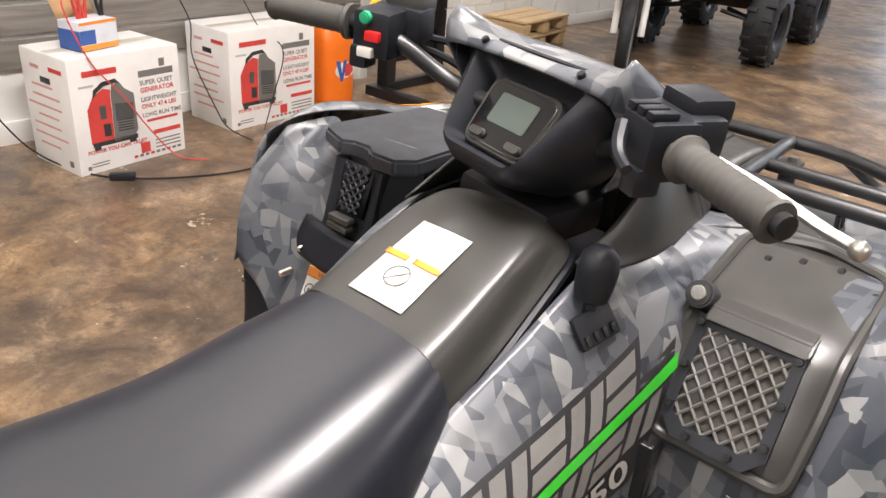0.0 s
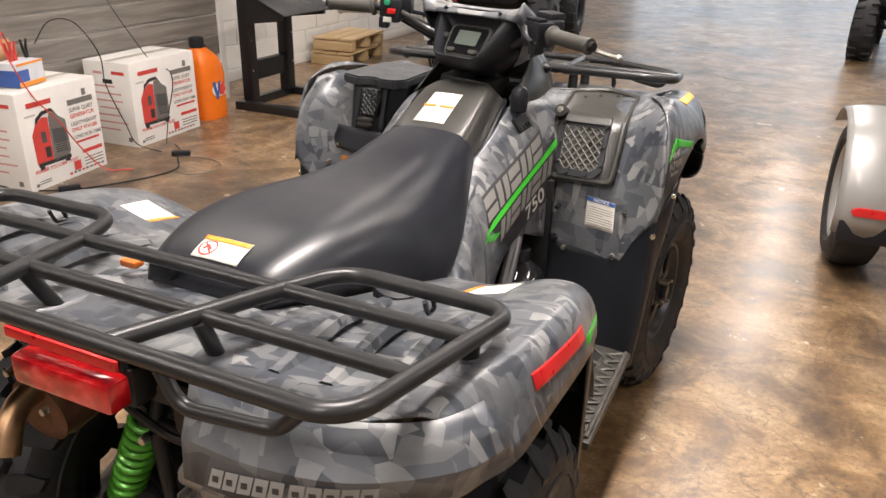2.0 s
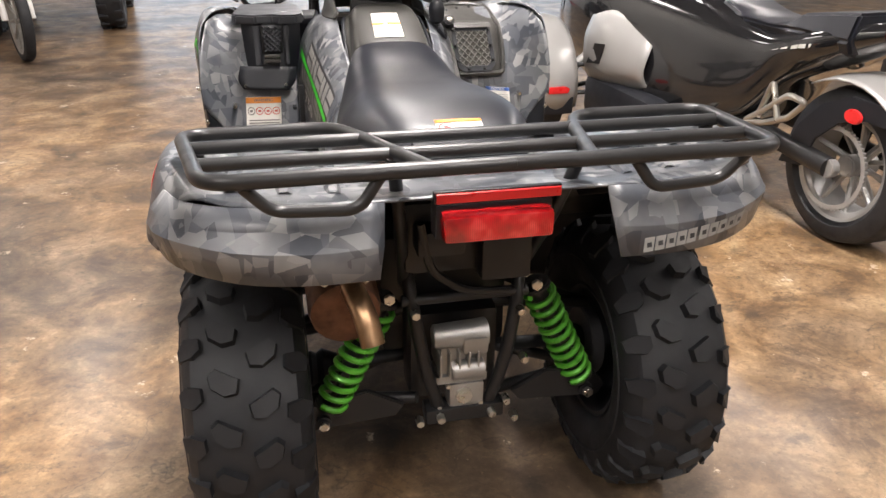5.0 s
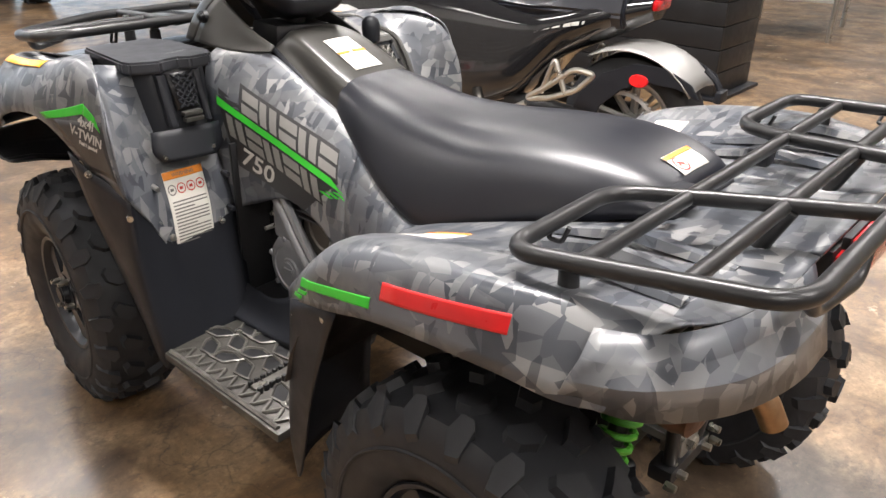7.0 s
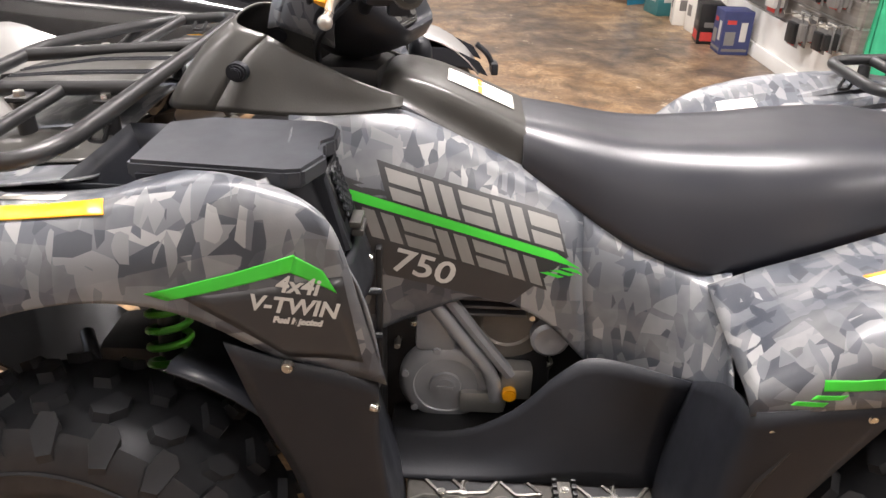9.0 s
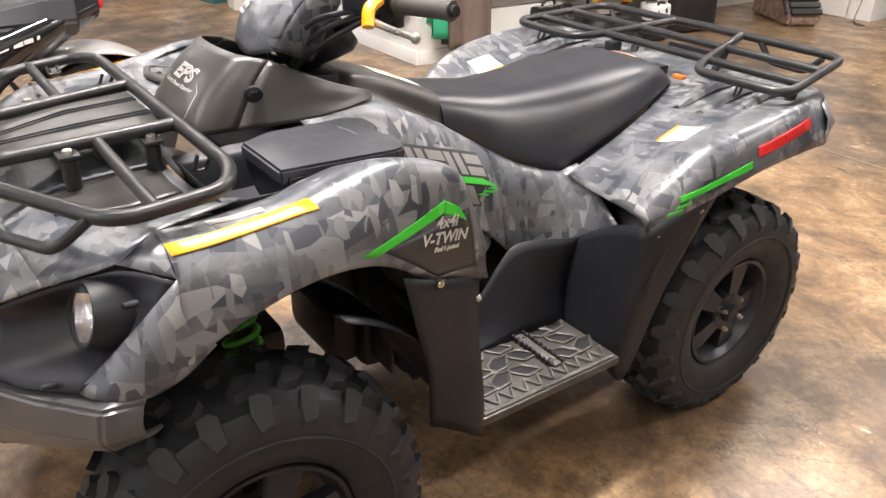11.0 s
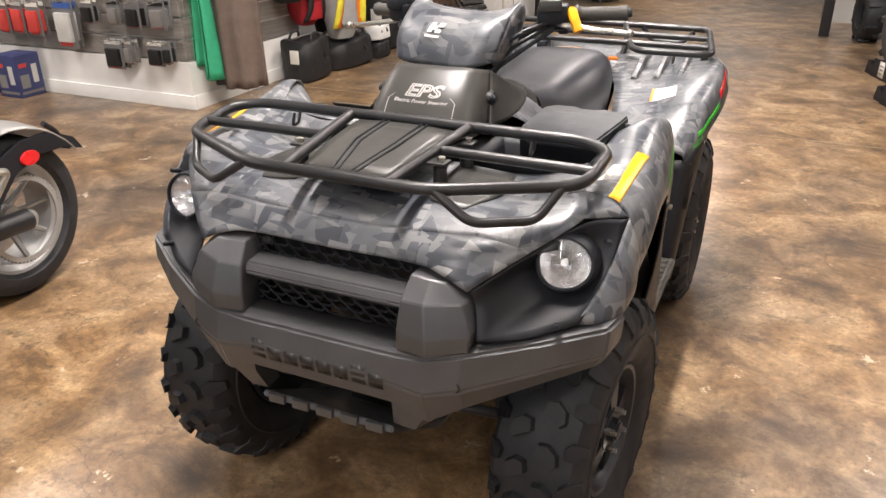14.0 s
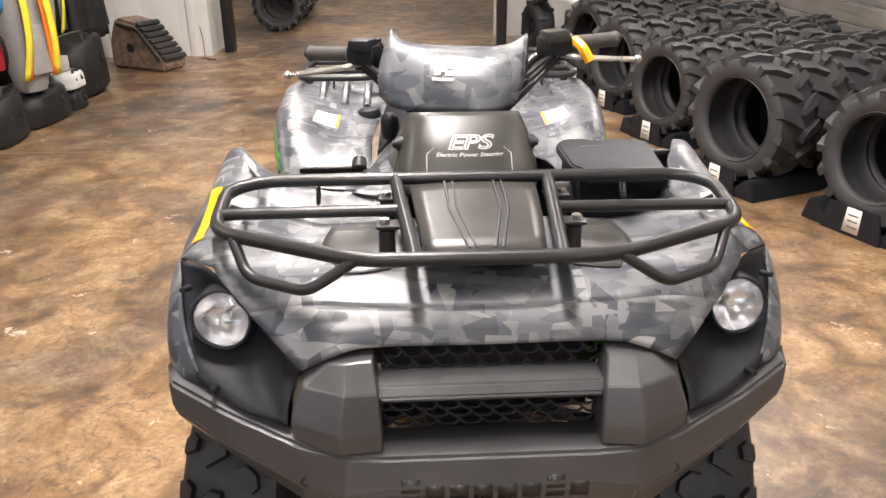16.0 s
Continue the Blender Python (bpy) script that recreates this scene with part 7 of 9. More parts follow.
# tail lamp and reflector strip
tl = new("tail_lamp")
tl.parent = quad
tagged(tl, label="red rectangular tail lamp under the rear rack")
bm = bmesh.new()
box(bm, (-0.008, -1.052, 0.825), (0.184, 0.045, 0.046), 0.009)
part("lamp_lens", bm, TAIL, tl, "red ribbed lens")
bm = bmesh.new()
box(bm, (-0.008, -1.020, 0.826), (0.200, 0.040, 0.062), 0.008)
part("lamp_housing", bm, BLACK, tl)
bm = bmesh.new()
box(bm, (-0.008, -1.062, 0.8765), (0.205, 0.006, 0.016), 0.002)
part("rear_reflector", bm, REDTAPE, quad, "red reflector strip")
bm = bmesh.new()
box(bm, (-0.008, -1.052, 0.8765), (0.212, 0.012, 0.020), 0.003)
part("reflector_bracket", bm, BLACK, quad)
# bolts in the mudguards
for s, _ in BOTH:
    for q, d in (((0.578, 0.330, 0.735), (1, 0, 0)), ((0.545, 0.222, 0.66), (0.4, -1, 0)), ((0.525, -0.32, 0.640), (1, 0.4, 0)), ((0.55, -0.43, 0.690), (1, 0, 0)), ((0.33, -0.29, 0.545), (0.4, 1, 0)), ((0.36, -0.288, 0.560), (0.4, 1, 0)),
                 ((0.30, 0.25, 0.575), (0, -1, 0)), ((0.44, 0.235, 0.58), (0, -1, 0))):
        bm = bmesh.new()
        p = V(s * q[0], q[1], q[2])
        n = V(s * d[0], d[1], d[2]).normalized()
        cyl(bm, p - n * 0.006, p + n * 0.006, 0.009, 0.007, 10, 0.002)
        part("mudguard_bolt", bm, ZINC, quad)
# fuel cap in front of the right rear fender label
bm = bmesh.new()
m = Matrix.Translation((0.250, -0.610, 0.812)) @ Matrix.Rotation(radians(6), 4, "Y")
lathe(bm, [(0.040, -0.02), (0.040, 0.006), (0.037, 0.013), (0.024, 0.017), (0.004, 0.018)], m, 24)
part("fuel_cap", bm, BLACK, quad, "round black fuel cap")

# oil tank and cap on the right of the engine
bm = bmesh.new()
m = Matrix.Translation((0.205, 0.165, 0.40))
lathe(bm, [(0.056, 0.0), (0.072, 0.02), (0.074, 0.09), (0.064, 0.125), (0.034, 0.150), (0.022, 0.165)], m, 24)
ot = part("oil_tank", bm, GLOSS, quad, "glossy black tank with a black cap")
bm = bmesh.new()
lathe(bm, [(0.020, 0.155), (0.030, 0.157), (0.030, 0.185), (0.024, 0.190), (0.004, 0.190)], m, 16)
part("cap", bm, BLACK, ot)


# the nose is drawn out to its true length
def ease(v, a, b):
    u = min(1.0, max(0.0, (v - a) / (b - a)))
    return u * u * (3 - 2 * u)


moved = set()
for ob in quad.children_recursive:
    if ob.type != "MESH" or ob.location.length > 0.001 or ob.parent.location.length > 0.001 or ob.data.name in moved:
        continue
    moved.add(ob.data.name)
    for v in ob.data.vertices:
        x, y, z = v.co
        v.co.y += 0.027 * ease(y, 0.36, 0.56)
        # the shoulders of the front fenders lie a little further in and higher
        w = ease(abs(x), 0.40, 0.53) * ease(y, 0.14, 0.30) * (1 - 0.6 * ease(y, 0.50, 0.74))
        if ob.parent is not fr:
            v.co += V(-math.copysign(0.018, x), 0.0, 0.008) * w
            # and the corners of the nose stand a little further out
            v.co.x += math.copysign(0.020, x) * ease(abs(x), 0.44, 0.55) * ease(y, 0.72, 0.88)

# ---- things along the west wall ----
def print_on(parent, face, items):
    """Flat print on a carton side. face: origin, right, up (metres). items: (kind, u, v, w, h, material or text)."""
    o, r, u = face
    n = Vector(r).normalized().cross(Vector(u).normalized())
    for it in items:
        kind, x, y = it[0], it[1], it[2]
        c = Vector(o) + Vector(r).normalized() * x + Vector(u).normalized() * y + n * 0.0016
        if kind == "bar":
            w, h, mt = it[3], it[4], it[5]
            R, U = Vector(r).normalized() * w / 2, Vector(u).normalized() * h / 2
            part("print_bar", sheet(c - R - U, c + R - U, c + R + U, c - R + U, 1), mt, parent)
        else:
            text, size, mt = it[3], it[4], it[5]
            part("lettering", words(text, size, basis(c, r, u), 0.0, 0.0006, "LEFT"), mt, parent)


def generator_carton(at, turn, face_w=0.555):
    """Printed carton; its printed long side looks along +x, with the origin under that side's middle."""
    ob = thing("generator_carton", "white printed carton with a red machine picture", "carton", "generator cartons", at, turn)
    D, H = 0.36, 0.515
    bm = bmesh.new()
    box(bm, (-D / 2, 0, H / 2), (D, face_w, H), 0.004)
    part("carton_body", bm, CARTON, ob)
    for s in (-1, 1):
        bm = bmesh.new()
        box(bm, (-D / 2 + s * (D / 4), 0, H + 0.0015), (D / 2 - 0.003, face_w - 0.004, 0.003), 0.001)
        part("top_flap", bm, CARTON, ob)
    bm = bmesh.new()
    box(bm, (-D / 2, 0, H + 0.0042), (0.055, face_w - 0.02, 0.001))
    part("packing_tape", bm, plain("clear_tape", (0.66, 0.62, 0.55), 0.2), ob)
    a = face_w / 0.555
    f = ((0.0, -face_w / 2, 0), (0, 1, 0), (0, 0, 1))
    print_on(ob, f, [
        ("bar", 0.145 * a, 0.448, 0.165 * a, 0.026, REDINK), ("bar", 0.425 * a, 0.408, 0.185 * a, 0.030, INK), ("bar", 0.075, 0.395, 0.07, 0.010, plain("pale_ink", (0.45, 0.44, 0.43), 0.6)),
        ("text", 0.335 * a, 0.365, "SUPER QUIET", 0.030, INK), ("text", 0.335 * a, 0.332, "GENERATOR", 0.031, REDINK), ("text", 0.335 * a, 0.288, "LIGHTWEIGHT", 0.029, INK),
        ("text", 0.335 * a, 0.256, "ONLY 47.4 LBS", 0.029, REDINK), ("text", 0.335 * a, 0.214, "LONG RUN TIME", 0.028, INK), ("bar", 0.44 * a, 0.186, 0.17 * a, 0.012, REDINK),
        ("text", 0.045, 0.098, "POWER YOU CAN TRUST", 0.026, REDINK), ("bar", 0.10, 0.045, 0.085, 0.005, INK), ("bar", 0.10, 0.032, 0.085, 0.005, INK), ("bar", 0.045, 0.030, 0.018, 0.018, INK),
        ("bar", 0.335 * a, 0.062, 0.05, 0.05, REDINK), ("bar", 0.46 * a, 0.125, 0.15 * a, 0.020, REDINK), ("bar", 0.46 * a, 0.085, 0.14 * a, 0.006, INK), ("bar", 0.46 * a, 0.068, 0.14 * a, 0.006, INK), ("bar", 0.46 * a, 0.050, 0.14 * a, 0.006, INK),
        ("bar", 0.46 * a, 0.448, 0.030, 0.036, INK)])
    # machine picture: a flat print of a red and black case
    y0 = -face_w / 2
    for mt, pts in ((REDINK, [(0.070, 0.135), (0.068, 0.29), (0.10, 0.345), (0.15, 0.375), (0.185, 0.365), (0.180, 0.125)]),
                    (INK, [(0.182, 0.125), (0.188, 0.355), (0.195, 0.385), (0.235, 0.39), (0.255, 0.36), (0.30, 0.33), (0.305, 0.16), (0.285, 0.135)]),
                    (plain("ink_black", (0.03, 0.03, 0.03), 0.6), [(0.075, 0.120), (0.30, 0.118), (0.30, 0.140), (0.075, 0.140)])):
        bm = bmesh.new()
        prism(bm, pts, "x", 0.0008, 0.0020 if mt is REDINK else 0.0024)
        bmesh.ops.translate(bm, verts=bm.verts, vec=(0, y0 * 1.0, 0))
        part("picture", bm, mt, ob)
    for pts in ([(0.20, 0.30), (0.29, 0.29), (0.29, 0.22), (0.20, 0.22)], [(0.125, 0.30), (0.155, 0.30), (0.155, 0.24), (0.125, 0.24)]):
        bm = bmesh.new()
        prism(bm, pts, "x", 0.0026, 0.0032)
        bmesh.ops.translate(bm, verts=bm.verts, vec=(0, y0, 0))
        part("picture_panel", bm, plain("ink_mid", (0.07, 0.07, 0.07), 0.6), ob)
    dark = bpy.data.materials["ink_black"]
    for k in range(5):
        part("picture_vent", prism(bmesh.new(), [(0.205, 0.170 + 0.012 * k), (0.285, 0.166 + 0.012 * k), (0.285, 0.172 + 0.012 * k), (0.205, 0.176 + 0.012 * k)], "x", 0.0026, 0.0031), dark, ob).location.y = y0
    for pts in ([(0.098, 0.335), (0.105, 0.375), (0.150, 0.405), (0.215, 0.410), (0.235, 0.388), (0.205, 0.390), (0.155, 0.385), (0.118, 0.360)], [(0.080, 0.105), (0.110, 0.105), (0.110, 0.120), (0.080, 0.120)], [(0.255, 0.105), (0.290, 0.105), (0.290, 0.120), (0.255, 0.120)], [(0.135, 0.160), (0.170, 0.158), (0.170, 0.215), (0.135, 0.218)]):
        part("picture_detail", prism(bmesh.new(), pts, "x", 0.0026, 0.0031), dark, ob).location.y = y0
    for k in range(9):
        part("small_print", sheet((0.0012, y0 + 0.27 + 0.030 * k, 0.022), (0.0012, y0 + 0.29 + 0.030 * k, 0.022), (0.0012, y0 + 0.29 + 0.030 * k, 0.034), (0.0012, y0 + 0.27 + 0.030 * k, 0.034), 1), INK if k % 3 else REDINK, ob)
    # narrow side towards -y
    f = ((-D, -face_w / 2, 0), (1, 0, 0), (0, 0, 1))
    items = [("bar", 0.27, 0.455, 0.10, 0.020, REDINK), ("bar", 0.11, 0.45, 0.07, 0.016, plain("pale_red", (0.6, 0.3, 0.28), 0.6)), ("bar", 0.30, 0.045, 0.03, 0.028, INK)]
    for k in range(7):
        items.append(("bar", 0.15 + 0.02 * (k % 2), 0.37 - 0.045 * k, 0.16 + 0.05 * (k % 3), 0.010, plain("pale_red", (0.6, 0.3, 0.28), 0.6)))
    print_on(ob, f, items)
    bm = bmesh.new()
    box(bm, (-D * 0.5, -face_w / 2 - 0.0005, 0.40), (0.075, 0.003, 0.026), 0.001)
    part("hand_hole", bm, FRAME, ob)
    return ob


generator_carton((-2.765, 1.17, 0), 6.0)
generator_carton((-2.895, 2.075, 0), 3.0, 0.59)

ch = thing("charger_carton", "small open blue and white carton with a brown flap", "carton", "", (-2.91, 1.09, 0.524), 15)
bm = bmesh.new()
box(bm, (0, 0, 0.06), (0.13, 0.20, 0.12), 0.003)
part("carton_body", bm, plain("white_blue_carton", (0.62, 0.64, 0.68), 0.5), ch)
for lo, hi, mt in (((0.0652, -0.10, 0.0), (0.067, 0.10, 0.022), ORANGE), ((0.0652, -0.10, 0.025), (0.067, -0.02, 0.085), BLUEINK), ((0.0652, -0.10, 0.108), (0.067, 0.10, 0.12), ORANGE), ((-0.065, -0.1022, 0.0), (0.065, -0.1004, 0.085), BLUEINK)):
    bm = bmesh.new()
    box(bm, [(a + b) / 2 for a, b in zip(lo, hi)], [b - a for a, b in zip(lo, hi)])
    part("print_bar", bm, mt, ch)
bm = sheet((-0.065, -0.10, 0.121), (-0.065, 0.10, 0.121), (-0.115, 0.10, 0.215), (-0.115, -0.10, 0.215), 3)
part("open_flap", bm, KRAFT, ch, "brown open flap", 40, 0.003)
for y, mt in ((-0.03, REDINK), (0.0, REDINK), (0.09, FRAME)):
    bm = bmesh.new()
    tube(bm, [(-0.01, y, 0.10), (-0.02, y - 0.012, 0.17), (-0.02, y - 0.022, 0.215)], 0.009, 0.02, 8, False, 4, 0.006)
    tube(bm, [(-0.01, y, 0.10), (-0.02, y + 0.012, 0.17), (-0.02, y + 0.024, 0.215)], 0.009, 0.02, 8, False, 4, 0.006)
    part("battery_clamp", bm, mt, ch)


def cord(label, pts, r, mt):
    bm = bmesh.new()
    tube(bm, crom(pts, 8), r, 0, 6)
    bmesh.ops.translate(bm, verts=bm.verts, vec=(0.01, -0.08 if pts[0][0] < 0 else -0.85, 0))
    return tagged(part("power_cord", bm, mt), label, "cable")


cord("thin red cable hanging over the cartons", [(-2.90, 1.13, 0.70), (-2.88, 1.08, 0.80), (-2.80, 1.02, 0.72), (-2.745, 1.08, 0.50), (-2.735, 1.20, 0.34), (-2.732, 1.30, 0.18), (-2.70, 1.42, 0.02), (-2.60, 1.52, 0.006)], 0.0035, REDINK)
cord("thin black cable looped over the cartons", [(-2.90, 1.27, 0.72), (-2.90, 1.38, 0.82), (-2.88, 1.52, 0.80), (-2.84, 1.62, 0.62), (-2.80, 1.60, 0.45), (-2.80, 1.70, 0.20), (-2.84, 1.80, 0.05), (-2.70, 1.85, 0.006)], 0.0035, FRAME)
cord("black power cord lying on the floor", [(-3.25, 0.80, 0.25), (-3.10, 0.90, 0.06), (-2.85, 0.98, 0.008), (-2.62, 1.10, 0.007), (-2.45, 1.35, 0.007), (-2.38, 1.62, 0.007), (-2.52, 1.80, 0.007), (-2.62, 1.92, 0.02), (-2.75, 2.02, 0.007)], 0.0045, FRAME)
cord("thin grey cord curled on the floor", [(-2.40, 1.62, 0.006), (-2.24, 1.60, 0.006), (-2.18, 1.78, 0.006), (-2.35, 1.88, 0.006), (-2.60, 1.82, 0.006)], 0.003, INK)
cord("thin black cable down the slat wall", [(-3.295, 1.98, 2.2), (-3.29, 1.98, 1.2), (-3.0, 2.10, 0.55), (-2.885, 2.20, 0.40), (-2.875, 2.12, 0.15), (-2.80, 2.0, 0.007)], 0.003, FRAME)
for at, turn in (((-2.61, 1.02, 0.016), 55), ((-2.54, 1.78, 0.018), 35)):
    bm = bmesh.new()
    box(bm, (0, 0, 0), (0.11, 0.045, 0.030), 0.008)
    ob = tagged(part("plug_adapter", bm, BLACK), "small black plug adapter lying on the floor", "adapter", "adapters")
    ob.matrix_basis = pose(*at, 0, 0, turn)

jug = thing("fuel_jug", "tall orange plastic fuel jug with a black cap", "jug", "", (-3.05, 2.61, 0), 0)
rings = []
for z, w, d, sh in ((0.0, 0.20, 0.22, 0), (0.012, 0.225, 0.245, 0), (0.20, 0.228, 0.248, 0), (0.34, 0.222, 0.245, 0), (0.42, 0.18, 0.205, -0.012), (0.475, 0.115, 0.13, -0.030), (0.50, 0.075, 0.075, -0.042)):
    ring = []
    for k in range(24):
        a = 2 * math.pi * k / 24
        c, s_ = math.cos(a), math.sin(a)
        e = 0.55
        ring.append(V(math.copysign(abs(c) ** e, c) * w / 2, math.copysign(abs(s_) ** e, s_) * d / 2 + sh, z))
    rings.append(ring)
cols = [crom(c, 3) for c in zip(*rings)]
part("jug_body", loft(list(zip(*cols))), JUG, jug, "", 50)
bm = bmesh.new()
tube(bm, [(0, 0.10, 0.33), (0, 0.095, 0.41), (0, 0.03, 0.475), (0, -0.02, 0.485)], 0.019, 0.05, 10)
part("handle", bm, JUG, jug)
bm = bmesh.new()
cyl(bm, (0, -0.042, 0.495), (0, -0.042, 0.565), 0.052, 0.050, 24, 0.006)
cyl(bm, (0, 0.03, 0.485), (0, 0.03, 0.51), 0.014, 0.012, 12, 0.002)
part("cap", bm, BLACK, jug, "black screw cap")
for pts, mt in (([(-0.055, 0.265), (-0.025, 0.265), (-0.008, 0.185), (0.004, 0.265), (0.03, 0.265), (-0.002, 0.140), (-0.018, 0.140)], BLUEINK), ([(0.01, 0.235), (0.06, 0.255), (0.08, 0.20), (0.05, 0.165), (0.015, 0.17)], REDINK)):
    bm = bmesh.new()
    prism(bm, pts, "x", 0.1165, 0.1185)
    part("printed_mark", bm, mt, jug)
bm = bmesh.new()
prism(bm, [(0.015 + 0.075 * math.cos(2 * math.pi * k / 20), 0.205 + 0.048 * math.sin(2 * math.pi * k / 20)) for k in range(20)], "x", 0.1150, 0.1163)
part("printed_mark", bm, PAPER, jug)

# black steel display stand
st = thing("display_stand", "black steel display stand with a slanted tray", "stand", "", (0, -0.10, 0))
for nm, lo, hi in (("base_rail", (-3.02, 2.98, 0), (-2.40, 3.06, 0.06)), ("base_rail", (-3.02, 3.62, 0), (-2.40, 3.70, 0.06)), ("base_rail", (-2.46, 3.06, 0), (-2.40, 3.62, 0.06)), ("base_rail", (-3.02, 3.06, 0), (-2.96, 3.62, 0.06)),
                   ("upright", (-3.0, 3.06, 0.06), (-2.91, 3.14, 1.9)), ("upright", (-3.0, 3.52, 0.06), (-2.91, 3.60, 1.9)), ("crossbar", (-2.99, 3.14, 0.20), (-2.93, 3.52, 0.34)), ("crossbar", (-2.99, 3.14, 1.0), (-2.93, 3.52, 1.06)), ("crossbar", (-2.99, 3.14, 1.6), (-2.93, 3.52, 1.9))):
    bm = bmesh.new()
    box(bm, [(a + b) / 2 for a, b in zip(lo, hi)], [b - a for a, b in zip(lo, hi)], 0.004)
    part(nm, bm, FRAME, st)
for y in (3.04, 3.58):
    bm = bmesh.new()
    prism(bm, [(-2.91, 0.62), (-2.60, 0.66), (-2.60, 0.70), (-2.91, 0.86)], "y", y, y + 0.03, 0.003)
    part("tray_bracket", bm, FRAME, st)
bm = bmesh.new()
sheet((-2.91, 3.02, 0.86), (-2.55, 3.02, 0.70), (-2.55, 3.64, 0.70), (-2.91, 3.64, 0.86), 2, bm)
part("slanted_tray", bm, plain("tray_grey", (0.05, 0.05, 0.052), 0.5, 0.2), st, "", 40, 0.012)
for y in (3.08, 3.58):
    for z in (0.28, 0.5, 0.95, 1.2):
        bm = bmesh.new()
        cyl(bm, (-2.912, y, z), (-2.904, y, z), 0.008, 0.007, 6, 0.001)
        part("bolt", bm, ZINC, st)

pal = thing("timber_stack", "short stack of pale pine boards by the wall", "timber", "", (-3.42, 5.12, 0), 4)
for k, (x, y, z, sx, sy) in enumerate(((0, 0, 0.06, 0.42, 0.75), (0.01, 0.02, 0.19, 0.42, 0.72))):
    for j in range(3):
        bm = bmesh.new()
        box(bm, (x - 0.15 + 0.15 * j, y, z + 0.05), (0.13, sy, 0.02), 0.003)
        part("board", bm, PINE, pal)
    for j in range(3):
        bm = bmesh.new()
        box(bm, (x, y - sy / 2 + 0.05 + (sy - 0.1) * j / 2, z - 0.015), (sx, 0.09, 0.09), 0.003)
        part("bearer", bm, PINE, pal)

# ---- tyres in racks on the west side ----
TY = plain("new_tyre_rubber", (0.038, 0.038, 0.040), 0.56, 0, (90, 0.2, 0.001), 0.2)


def mud_tyre(R, W, deep=0.028, lugs=16):
    bm = bmesh.new()
    h = W / 2
    q = R * 0.60
    prof = [(q, -h * 0.72), (q + 0.004, -h * 0.86), (q + 0.014, -h * 0.94), (q + 0.018, -h * 0.90), (q + 0.036, -h), (R * 0.82, -h * 1.0), (R - 0.045, -h * 0.9), (R - deep, -h * 0.55), (R - deep, h * 0.55), (R - 0.045, h * 0.9), (R * 0.82, h), (q + 0.036, h), (q + 0.018, h * 0.90), (q + 0.014, h * 0.94), (q + 0.004, h * 0.86), (q, h * 0.72),
            (q + 0.016, h * 0.66), (R - 0.06, h * 0.7), (R - 0.06, -h * 0.7), (q + 0.016, -h * 0.66), (q, -h * 0.72)]
    seg = 48
    grid([[V(x, r * math.cos(2 * math.pi * k / seg), r * math.sin(2 * math.pi * k / seg)) for k in range(seg)] for r, x in prof], bm, True)

    def mesh(bm, name):
        bmesh.ops.recalc_face_normals(bm, faces=bm.faces)
        me = bpy.data.meshes.new(name)
        bm.to_mesh(me)
        bm.free()
        me.materials.append(TY)
        finish(me, 40)
        return me
    carcass = mesh(bm, "tyre")
    step = 2 * math.pi / lugs
    bars = []
    for side in (-1, 1):
        bm = bmesh.new()
        lo, hi = [], []
        for u, v in ((0.05, 0.0), (0.05, 0.22), (0.55, 0.62), (0.98, 0.80), (1.04, 0.50), (0.60, 0.28)):
            x = side * h * u
            r0 = R - deep - 0.004 if u < 0.9 else R - 0.075
            r1 = R if u < 0.9 else R - 0.022
            t = v * step + (step / 2 if side > 0 else 0)
            lo.append(bm.verts.new((x, r0 * math.cos(t), r0 * math.sin(t))))
            hi.append(bm.verts.new((x * (1.0 if u < 0.9 else 1.02), r1 * math.cos(t), r1 * math.sin(t))))
        bm.faces.new(hi)
        for i in range(6):
            j = (i + 1) % 6
            bm.faces.new((lo[i], lo[j], hi[j], hi[i]))
        bars.append(mesh(bm, "tread_lug"))
    return carcass, bars, lugs


def new_tyre(kind, label, group):
    """One tyre of the given kind, with its tread lugs as parts on shared meshes."""
    carcass, bars, lugs = kinds[kind]
    ob = tagged(new("tyre", carcass), label, "tyre", group)
    for bar in bars:
        for k in range(lugs):
            lug = new("tread_lug", bar)
            lug.parent = ob
            lug.matrix_basis = Matrix.Rotation(2 * math.pi * k / lugs, 4, "X")
    return ob


